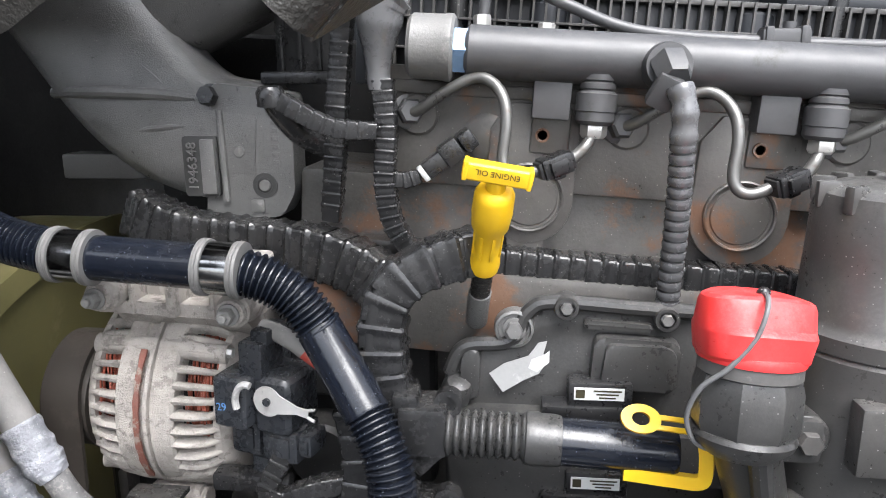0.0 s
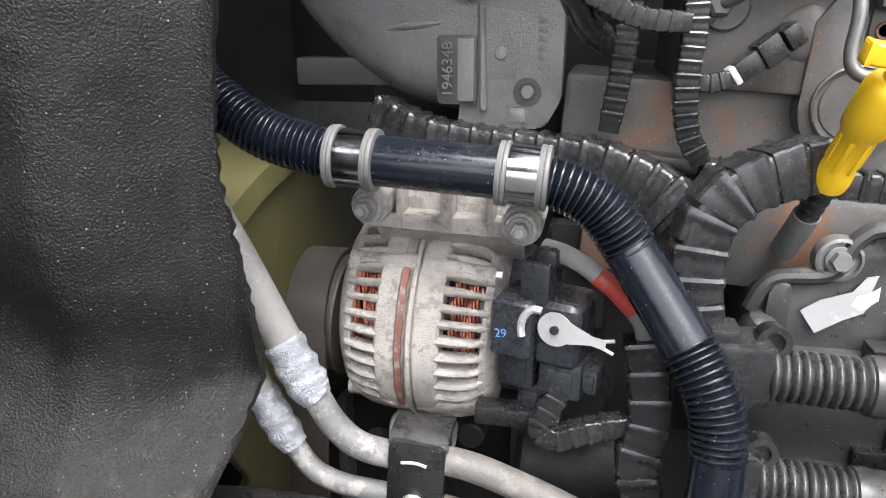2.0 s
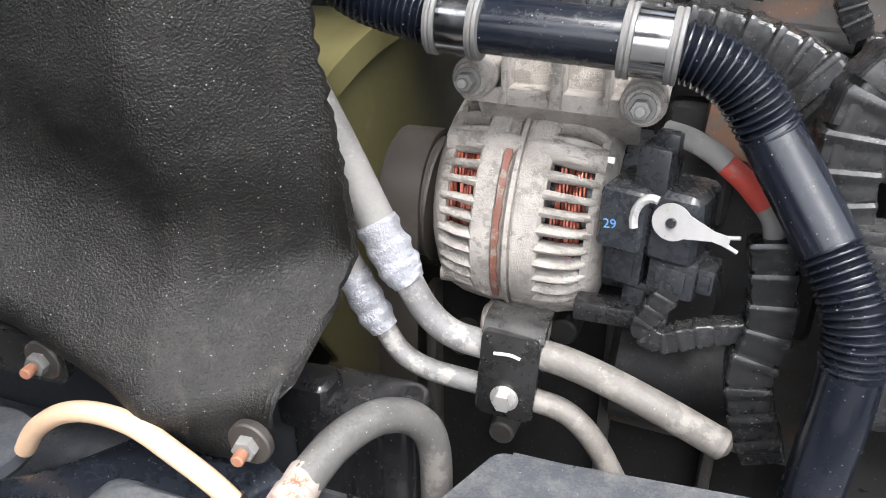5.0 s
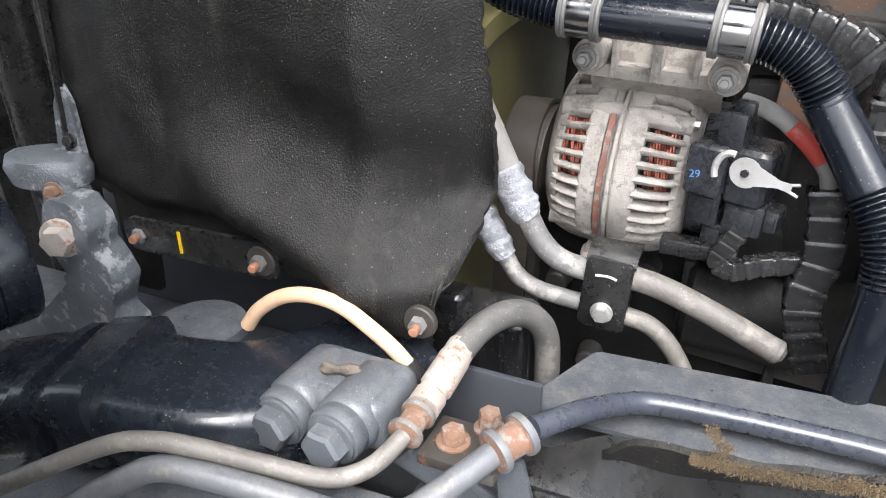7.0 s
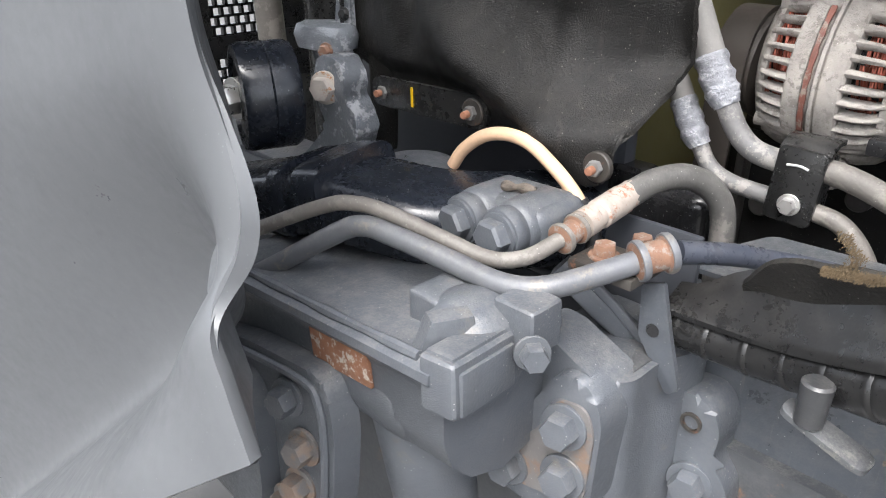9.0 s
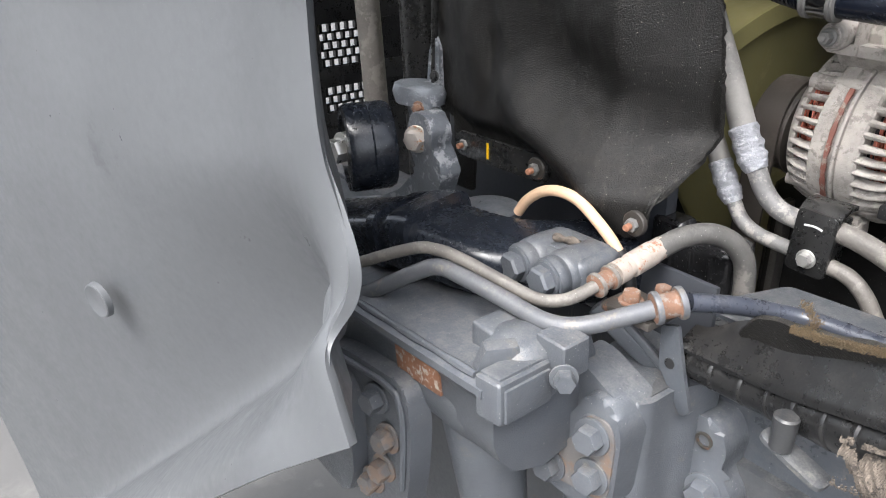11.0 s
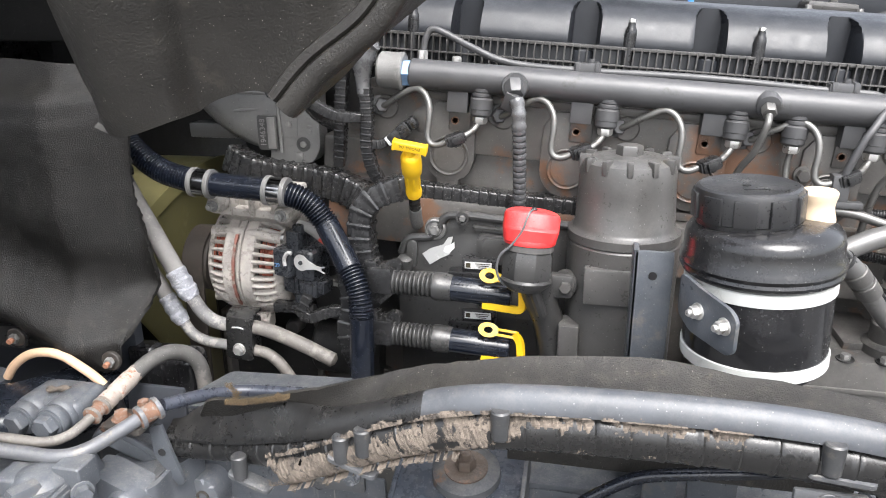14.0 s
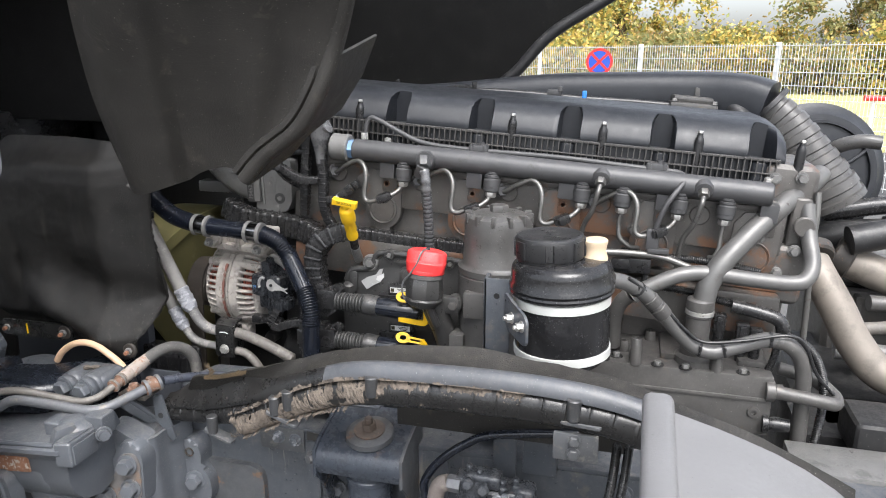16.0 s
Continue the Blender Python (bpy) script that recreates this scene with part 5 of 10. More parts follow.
def build_pipe_clamp():
    cl = thing("pipe_clamp", "black painted bracket clamping two dusty coolant pipes", "pipe clamp", (-0.26, 0.425, 1.30))
    bm = bmesh.new()
    m = Matrix.Translation((-0.261, 0.428, 1.322)) @ pose(0, 0, 0, 0, 4, 0)
    front_plate_m = m @ Matrix.Translation((0, -0.004, 0)) @ FRONT
    prism(bm, rounded([(-0.019, -0.033), (0.019, -0.033), (0.019, 0.030), (-0.019, 0.030)], 0.005), 0.005, front_plate_m, 0.0015)
    tube(bm, [m @ Vector(p) for p in ((0, 0.020, 0.034), (0, 0.004, 0.034), (0, -0.006, 0.026))], 1.0, section=[(-0.02, -0.002), (0.02, -0.002), (0.02, 0.002), (-0.02, 0.002)])
    box(bm, (0, 0.012, 0), (0.036, 0.022, 0.05), 0.003, m)
    part("bracket", bm, M_GLOSSBLACK, cl)
    bolt(cl, m @ Vector((0.0, -0.009, -0.017)), (0, -1, 0), 0.012, 0.006, M_ZINC)
    bm = bmesh.new()
    tube(bm, [m @ Vector(p) for p in ((-0.010, -0.0095, 0.015), (0.0, -0.0098, 0.0165), (0.007, -0.0095, 0.015))], 0.0011, 6)
    part("paint_mark", bm, M_WHITE, cl, "white paint stroke")
    for pts, r in (([(-0.245, 0.430, 1.336), (-0.225, 0.430, 1.333), (-0.20, 0.429, 1.326), (-0.165, 0.428, 1.313), (-0.132, 0.427, 1.299)], 0.0098),
                   ([(-0.245, 0.430, 1.300), (-0.226, 0.430, 1.296), (-0.211, 0.430, 1.285), (-0.198, 0.431, 1.266), (-0.180, 0.433, 1.23)], 0.0078)):
        bm = bmesh.new()
        tube(bm, pts, r, 20)
        e = (Vector(pts[-1]) - Vector(pts[-2])).normalized()
        lathe(bm, [(r * 1.04, 0), (r, 0.004), (r * 0.5, 0.008), (0.0005, 0.0085)], aim(pts[-1], Vector(pts[-1]) + e), 20)
        part("dusty_pipe", bm, M_DIRTPIPE, cl, "dusty metal pipe")


build_pipe_clamp()


# ---- looms ----
def loom_thing(pts, w, h, label, pitch=0.011, groove=0.2, mat=None):
    mat = mat or M_LOOM
    c = thing("cable_conduit", label, "cable conduit", tuple(pts[0]), "jointed black cable conduits on the engine")
    line = evenly(curve_points(pts, 16), pitch / 8)
    bm = bmesh.new()
    tube(bm, line, 1.0, section=squarish(w * 0.90, h * 0.90), bend=False, side0=(0, 1, 0))
    part("core", bm, mat, c)
    rnd = random.Random(len(label))
    k = 0
    while k + 7 < len(line):
        seg_line = line[k:k + 8]
        j = 1.0 + rnd.uniform(-0.03, 0.03)
        prof = [1.0, 1.055, 1.04, 0.975, 0.97, 0.97, 0.975, 0.96]
        it = iter(prof)
        bm = bmesh.new()
        tube(bm, seg_line, lambda s_: next(it) * j, section=squarish(w, h, 0.22), bend=False, side0=(0, 1, 0))
        part("segment", bm, mat, c, angle=28)
        k += 8
    return c


loom_thing([(-0.325, 0.575, 1.541), (-0.29, 0.56, 1.528), (-0.24, 0.556, 1.521), (-0.19, 0.552, 1.517), (-0.150, 0.545, 1.512), (-0.115, 0.535, 1.500), (-0.095, 0.52, 1.485)], 0.018, 0.0205, "wide jointed black cable guide, dusty on top", 0.0165, 0.12)
loom_thing([(-0.026, 0.490, 1.532), (-0.050, 0.480, 1.528), (-0.074, 0.473, 1.518), (-0.088, 0.470, 1.502), (-0.093, 0.469, 1.478), (-0.0925, 0.468, 1.450), (-0.086, 0.467, 1.424), (-0.073, 0.466, 1.398), (-0.058, 0.466, 1.38)], 0.0178, 0.0165, "bulky jointed black cable elbow beside the dipstick", 0.0185, 0.13)
loom_thing([(-0.128, 0.548, 1.735), (-0.135, 0.545, 1.668), (-0.139, 0.543, 1.626), (-0.143, 0.545, 1.583), (-0.149, 0.55, 1.540)], 0.0085, 0.008, "narrow upright jointed black cable guide, dusty", 0.0095)
loom_thing([(-0.101, 0.535, 1.650), (-0.099, 0.532, 1.612), (-0.101, 0.533, 1.574), (-0.097, 0.537, 1.543), (-0.086, 0.54, 1.522)], 0.0085, 0.008, "upright jointed black cable guide below the rubber boot", 0.0085)
loom_thing([(-0.172, 0.512, 1.635), (-0.156, 0.510, 1.626), (-0.134, 0.512, 1.616), (-0.104, 0.52, 1.613)], 0.0075, 0.007, "short jointed black cable guide to the sensor", 0.0085)
loom_thing([(-0.104, 0.535, 1.579), (-0.088, 0.534, 1.575), (-0.074, 0.534, 1.578)], 0.006, 0.006, "thin jointed black cable guide to the sensor plug", 0.006)
loom_thing([(-0.085, 0.545, 1.508), (-0.01, 0.547, 1.505), (0.08, 0.547, 1.498), (0.16, 0.547, 1.494), (0.225, 0.548, 1.489)], 0.013, 0.0155, "long jointed black cable guide along the engine block", 0.0125, 0.08)
loom_thing([(-0.168, 0.468, 1.394), (-0.171, 0.465, 1.378), (-0.180, 0.464, 1.360), (-0.184, 0.464, 1.349), (-0.172, 0.464, 1.342), (-0.150, 0.465, 1.350), (-0.125, 0.47, 1.355)], 0.0078, 0.0078, "bent jointed black cable guide under the alternator plug", 0.0105)
loom_thing([(-0.118, 0.478, 1.415), (-0.114, 0.475, 1.39), (-0.112, 0.472, 1.36), (-0.118, 0.468, 1.33), (-0.112, 0.466, 1.30), (-0.10, 0.466, 1.27)], 0.0155, 0.014, "bulky jointed black cable guide behind the ribbed hose", 0.019)

bm = bmesh.new()  # battery cable with its red sleeve
cable = thing("battery_cable", "dusty battery cable with a red insulating sleeve at the alternator", "cable", (-0.16, 0.46, 1.455))
tube(bm, [(-0.186, 0.480, 1.472), (-0.172, 0.474, 1.470), (-0.158, 0.470, 1.464), (-0.151, 0.469, 1.459)], 0.0066, 14)
tube(bm, [(-0.128, 0.472, 1.437), (-0.120, 0.475, 1.424), (-0.115, 0.478, 1.400)], 0.0062, 14)
part("cable_end", bm, M_DUSTYHOSE, cable)
bm = bmesh.new()
tube(bm, [(-0.1515, 0.469, 1.4595), (-0.139, 0.470, 1.449), (-0.127, 0.472, 1.436)], 0.0066, 14)
part("sleeve", bm, M_REDSLEEVE, cable, "dusty red insulating sleeve")

bm = bmesh.new()
box(bm, (-0.205, 0.475, 1.350), (0.05, 0.018, 0.014), 0.003, None)
cyl(bm, (-0.23, 0.475, 1.350), (-0.17, 0.475, 1.349), 0.007, seg=16, ease=0.001)
solo("cable_plug", bm, M_BLACK, "black cable plug below the alternator", "connector")


# ---- rubber boot, sensors ----
bm = bmesh.new()
tube(bm, [(-0.104, 0.535, 1.643), (-0.104, 0.534, 1.665), (-0.102, 0.532, 1.690), (-0.098, 0.531, 1.707), (-0.088, 0.531, 1.714)],
     lambda s: 0.0088 + 0.0085 * min(1.0, max(0.0, (s - 0.012) / 0.035)) ** 1.3, 24)
lathe(bm, [(0.017, 0), (0.0165, 0.008), (0.010, 0.014), (0.001, 0.016)], aim((-0.098, 0.531, 1.703), (-0.088, 0.531, 1.722)), 24)
solo("rubber_boot", bm, M_BOOT, "grey-black rubber boot over the rail's end plug", "rubber boot")


def build_sensor():
    s = thing("pressure_sensor", "black sensor with jointed plug on the intake flange", "sensor", (-0.176, 0.53, 1.62))
    bm = bmesh.new()
    tube(bm, [(-0.152, 0.545, 1.600), (-0.166, 0.53, 1.612), (-0.175, 0.517, 1.628), (-0.178, 0.512, 1.637)], 0.0095, 16)
    lathe(bm, [(0.0105, 0), (0.0105, 0.01), (0.008, 0.014)], aim((-0.180, 0.512, 1.632), (-0.180, 0.509, 1.66)), 18)
    part("body", bm, M_LOOM, s)
    s2 = thing("crank_sensor", "black plastic sensor plug with bolt on the head", "sensor", (-0.04, 0.545, 1.60))
    m = aim((-0.073, 0.535, 1.579), (-0.028, 0.545, 1.613))
    bm = bmesh.new()
    box(bm, (0, 0, 0.012), (0.012, 0.014, 0.018), 0.002, m)
    box(bm, (0, 0, 0.028), (0.016, 0.018, 0.016), 0.002, m)
    box(bm, (0, 0, 0.043), (0.020, 0.016, 0.012), 0.003, m)
    part("plug", bm, M_BLACK, s2)
    bm = bmesh.new()
    box(bm, (0, 0, 0.003), (0.011, 0.013, 0.008), 0.002, m)
    part("lock_clip", bm, M_LABELGREY, s2, "light grey lock clip")
    bm = bmesh.new()
    lathe(bm, [(0.018, 0), (0.018, 0.004), (0.012, 0.007)], aim((-0.026, 0.561, 1.606), (-0.026, 0.5, 1.606)), 28)
    part("sensor_base", bm, M_BLOCK, s2)
    bolt(s2, (-0.041, 0.566, 1.622), (0, -1, 0), 0.008, 0.007, M_CAST)


build_sensor()


def build_rail_hose():
    h = thing("rail_supply_hose", "ribbed steel-grey supply hose with angled plug on the rail", "hose", (0.11, 0.5, 1.56))
    bm = bmesh.new()
    m = Matrix.Translation((0.101, 0.515, 1.657))
    lathe(bm, [(0.0165, -0.012), (0.017, 0.0), (0.0155, 0.006)], m @ aim((0, 0, 0), (0.0, -1, 0.1)), 26)
    lathe(bm, [(0.0125, 0.0), (0.0130, 0.004), (0.0125, 0.015), (0.0105, 0.019)], m @ aim((-0.001, -0.003, 0.004), (0.003, -0.02, -0.012)), 6)
    box(bm, (0.0035, -0.018, -0.011), (0.018, 0.014, 0.024), 0.003, m @ pose(0, 0, 0, 20, 25, 0))
    part("angled_plug", bm, M_RAIL, h)
    bm = bmesh.new()
    tube(bm, [(0.105, 0.494, 1.644), (0.1085, 0.491, 1.632), (0.1095, 0.491, 1.618), (0.1095, 0.493, 1.606)], lambda s: 0.0088 + 0.0006 * math.sin(s * 420), 18, step=0.0012)
    part("neck", bm, M_BOOT, h)
    bm = bmesh.new()
    tube(bm, [(0.1095, 0.493, 1.609), (0.1105, 0.497, 1.58), (0.111, 0.503, 1.54), (0.1105, 0.508, 1.51), (0.110, 0.512, 1.478)],
         lambda s: 0.0064 if (s / 0.0078) % 1.0 < 0.22 else 0.0090 - 0.0012 * abs((s / 0.0078) % 1.0 - 0.6), 18, step=0.00065)
    part("ribbed_sleeve", bm, M_SLEEVE, h)


build_rail_hose()


# ---- dipstick ----
def build_dipstick():
    d = thing("oil_dipstick", "bright yellow plastic engine-oil dipstick with T-handle", "dipstick", (-0.03, 0.52, 1.45))
    a, b = Vector((-0.0120, 0.4215, 1.595)), Vector((-0.0290, 0.510, 1.480))
    ax = (b - a).normalized()
    at = lambda s: a + ax * s
    bm = bmesh.new()
    tilt = Matrix.Translation(a) @ pose(0, 0, 0, 14, 10, 3)
    box(bm, (0, 0, 0), (0.043, 0.0110, 0.0115), 0.003, tilt, 3)
    for x in (-0.0195, 0.0195):
        box(bm, (x, -0.0002, 0), (0.003, 0.0113, 0.0120), 0.001, tilt)
    part("handle", bm, M_YELLOW, d)
    words("ENGINE OIL", 0.0050, tilt @ Matrix.Translation((0, -0.0057, 0.0010)) @ pose(0, 0, 0, 90, 0, 0) @ pose(0, 0, 0, 0, 0, 180), M_PRINT, d, "lettering", 0.0001)
    bm = bmesh.new()
    cyl(bm, at(0.003), at(0.016), 0.0058, 0.0068, 18)
    lathe(bm, [(0.0072, 0.012), (0.0105, 0.014), (0.0126, 0.018), (0.0132, 0.034), (0.0124, 0.046), (0.0098, 0.050), (0.0090, 0.074), (0.0102, 0.080), (0.0108, 0.087), (0.0102, 0.092), (0.006, 0.093)], aim(a, b), 28)
    part("grip", bm, M_YELLOW, d)
    for k in range(7):
        an = 2 * math.pi * k / 7
        bm = bmesh.new()
        box(bm, (0.0092, 0, 0.063), (0.0020, 0.0028, 0.024), 0.0006, aim(a, b) @ pose(0, 0, 0, 0, 0, math.degrees(an)))
        part("grip_rib", bm, M_YELLOW, d)
    bm = bmesh.new()
    lathe(bm, [(0.0062, -0.0012), (0.0075, 0.0), (0.0062, 0.0012)], aim(a, b) @ Matrix.Translation((0.0, 0.011, 0.049)) @ pose(0, 0, 0, 70, 0, 0), 20)
    part("collar", bm, M_YELLOW, d)
    bm = bmesh.new()
    tube(bm, [at(0.084), at(0.105), at(0.128)], lambda s: 0.0072 + 0.0005 * math.sin(s * 900), 16, step=0.001)
    part("oily_tube", bm, M_BLACKGLOSS, d, "oily black tube")
    bm = bmesh.new()
    tube(bm, [at(0.122), at(0.138), at(0.156) + Vector((0, 0.006, -0.004))], 0.0085, 16)
    part("guide_tube", bm, M_CAST, d)


build_dipstick()


# ---- pump cover with its plugs ----
def build_pump():
    pm = thing("pump_module", "dark grey cast engine pump cover with bolts", "engine casting", (0.03, 0.55, 1.35))
    bm = bmesh.new()
    front_plate(bm, rounded([(-0.052, 1.20), (0.20, 1.20), (0.20, 1.478), (0.10, 1.482), (0.03, 1.485), (0.012, 1.478), (0.003, 1.455), (-0.040, 1.448), (-0.055, 1.425)], 0.012), 0.60, 0.092, 0.006)
    front_plate(bm, rounded([(0.055, 1.425), (0.118, 1.422), (0.120, 1.463), (0.058, 1.466)], 0.008), 0.512, 0.016, 0.005)
    front_plate(bm, rounded([(-0.05, 1.30), (0.06, 1.30), (0.06, 1.405), (-0.05, 1.405)], 0.012), 0.512, 0.022, 0.006)
    front_plate(bm, rounded([(0.025, 1.35), (0.20, 1.345), (0.20, 1.385), (0.025, 1.39)], 0.006), 0.512, 0.014, 0.004)
    tube(bm, [(-0.050, 0.507, 1.430), (-0.038, 0.506, 1.452), (-0.004, 0.506, 1.458), (0.010, 0.506, 1.482), (0.03, 0.506, 1.489), (0.10, 0.506, 1.485), (0.2, 0.506, 1.481)], 0.0058, 10)
    part("cover", bm, M_PUMP, pm)
    for x, z in ((0.037, 1.486), (0.109, 1.479), (-0.045, 1.421), (-0.05, 1.31), (0.15, 1.478)):
        bm = bmesh.new()
        lathe(bm, [(0.010, -0.006), (0.0092, 0.008), (0.0085, 0.009), (0.0062, 0.009), (0.006, 0.006)], aim((x, 0.508, z), (x, 0.4, z)), 22)
        seat = part("bolt_boss", bm, M_PUMP, pm)
        bm = bmesh.new()
        hexagon(bm, (x, 0.503, z), (0, -1, 0), 0.008, 0.006)
        part("socket_bolt", bm, M_CAST, seat)
    bm = bmesh.new()  # washer-headed bolt below the dipstick
    lathe(bm, [(0.0150, 0), (0.0155, 0.002), (0.0145, 0.010), (0.0125, 0.011), (0.012, 0.008)], aim((-0.001, 0.512, 1.468), (-0.001, 0.4, 1.468)), 30)
    part("spool_washer", bm, M_CAST, pm)
    bolt(pm, (-0.001, 0.503, 1.468), (0, -1, 0.05), 0.0115, 0.006, M_CAST)
    for outline, y_, t_ in (([(0.050, 1.470), (0.100, 1.468), (0.100, 1.474), (0.050, 1.477)], 0.508, 0.006), ([(0.062, 1.428), (0.112, 1.426), (0.116, 1.432), (0.116, 1.456), (0.108, 1.461), (0.066, 1.462)], 0.497, 0.006),
                           ([(-0.042, 1.412), (-0.028, 1.410), (-0.026, 1.452), (-0.040, 1.450)], 0.508, 0.008), ([(-0.03, 1.300), (0.05, 1.300), (0.05, 1.330), (-0.03, 1.330)], 0.490, 0.008)):
        bm = bmesh.new()
        front_plate(bm, rounded(outline, 0.006, 5), y_, t_, 0.003)
        part("moulded_pad", bm, M_PUMP, pm, angle=50)
    bm = bmesh.new()
    lathe(bm, [(0.012, -0.01), (0.012, 0.010), (0.009, 0.016), (0.004, 0.018)], aim((-0.046, 0.505, 1.412), (-0.030, 0.48, 1.47)), 20)
    part("bolt_tower", bm, M_PUMP, pm)
    bm = bmesh.new()
    front_plate(bm, [(0.010, 1.4375), (0.0165, 1.4345), (0.0255, 1.4425), (0.0255, 1.4515), (0.0205, 1.4475), (0.0125, 1.4445)], 0.5030, 0.0006)
    part("bare_paper", bm, M_LABEL, pm, "torn white paper edge of the sticker")
    # torn grey foil sticker
    bm = bmesh.new()
    front_plate(bm, [(-0.0195, 1.432), (-0.008, 1.4405), (0.010, 1.447), (0.017, 1.4575), (0.0235, 1.459), (0.021, 1.449), (0.0235, 1.442), (0.018, 1.433), (0.006, 1.427), (-0.009, 1.417)], 0.5035, 0.0007)
    part("foil_sticker", bm, M_FOIL, pm, "torn silvery foil sticker")
    for z in (1.4245, 1.352):  # label carriers
        y = 0.490
        bm = bmesh.new()
        box(bm, (0.062, y + 0.004, z), (0.046, 0.018, 0.020), 0.002)
        box(bm, (0.05, y + 0.002, z - 0.014), (0.06, 0.020, 0.012), 0.002)
        carrier = part("label_carrier", bm, M_BLACK, pm)
        bm = bmesh.new()
        box(bm, (0.061, y - 0.0056, z + 0.002), (0.036, 0.0006, 0.0095))
        part("label", bm, M_LABEL, carrier, "small white printed label")
        bm = bmesh.new()
        for i in range(3):
            box(bm, (0.067, y - 0.0061, z + 0.0045 - i * 0.0026), (0.020 - 0.004 * i, 0.0004, 0.0011))
        box(bm, (0.0475, y - 0.0061, z + 0.002), (0.0065, 0.0004, 0.0065))
        part("print_bar", bm, M_PRINT, carrier)


build_pump()


def plug_assembly(z, y, label):
    p = thing("cable_plug", label, "connector", (0, y, z), "large round cable plugs with yellow locks")
    bm = bmesh.new()
    box(bm, (-0.063, y + 0.004, z + 0.004), (0.034, 0.036, 0.036), 0.004)
    box(bm, (-0.075, y + 0.002, z + 0.022), (0.018, 0.024, 0.016), 0.003)
    lathe(bm, [(0.010, 0), (0.010, 0.014), (0.006, 0.014), (0.006, 0.009)], aim((-0.046, y + 0.01, z + 0.020), (-0.046, y - 0.5, z + 0.08)), 20)
    part("loom_bracket", bm, M_LOOM, p)
    bm = bmesh.new()
    tube(bm, [(-0.048, y, z), (-0.02, y, z - 0.001), (0.008, y, z - 0.002)], lambda s: 0.0128 + 0.0038 * abs(math.sin(s / 0.0058 * math.pi)) ** 0.6, 28, step=0.0005)
    part("bellows", bm, M_BELLOWS, p, "dusty grey rubber bellows")
    bm = bmesh.new()
    lathe(bm, [(0.0155, 0), (0.0182, 0.002), (0.0188, 0.010), (0.0180, 0.012), (0.0180, 0.022), (0.0172, 0.026)], aim((0.006, y, z - 0.002), (0.5, y, z - 0.03)), 30)
    part("collar", bm, M_BELLOWS, p)
    bm = bmesh.new()
    lathe(bm, [(0.0165, 0), (0.0168, 0.075), (0.0155, 0.078), (0.001, 0.078)], aim((0.032, y, z - 0.0035), (0.5, y, z - 0.034)), 30)
    part("sleeve", bm, M_BLUEHOSE, p)
    # yellow locking lever: a ring tab with a bow round the plug
    bm = bmesh.new()
    m = Matrix.Translation((0.083, y - 0.012, z + 0.0215)) @ pose(0, 0, 0, 50, 6, 0) @ Matrix.Diagonal((0.88, 0.85, 0.9, 1))
    lathe(bm, [(0.012, -0.0018), (0.012, 0.0018), (0.0055, 0.0018), (0.0055, -0.0018)], m @ Matrix.Diagonal((1.25, 0.95, 1, 1)), 28, False)
    lathe(bm, [(0.0055, 0.0018), (0.0055, -0.0018)], m @ Matrix.Diagonal((1.25, 0.95, 1, 1)), 28, False)
    lathe(bm, [(0.012, 0.0018), (0.012, -0.0018)], m @ Matrix.Diagonal((1.25, 0.95, 1, 1)), 28, False)
    box(bm, (0.028, 0.003, 0), (0.032, 0.0042, 0.0034), 0.0008, m)
    box(bm, (0.028, -0.005, 0), (0.032, 0.0042, 0.0034), 0.0008, m)
    bow = [(0.116, y - 0.013, z + 0.019), (0.124, y - 0.016, z + 0.010), (0.126, y - 0.018, z - 0.010), (0.123, y - 0.017, z - 0.0195), (0.106, y - 0.014, z - 0.0205), (0.074, y - 0.011, z - 0.0185)]
    tube(bm, bow, 1.0, section=[(-0.0032, -0.0045), (0.0032, -0.0045), (0.0032, 0.0045), (-0.0032, 0.0045)], n=5)
    part("locking_lever", bm, M_YELLOW, p, "bright yellow plastic locking lever")
    return p


plug_assembly(1.409, 0.452, "dusty round cable plug with grey bellows and yellow lock")
plug_assembly(1.337, 0.446, "lower round cable plug with bellows and yellow lock")


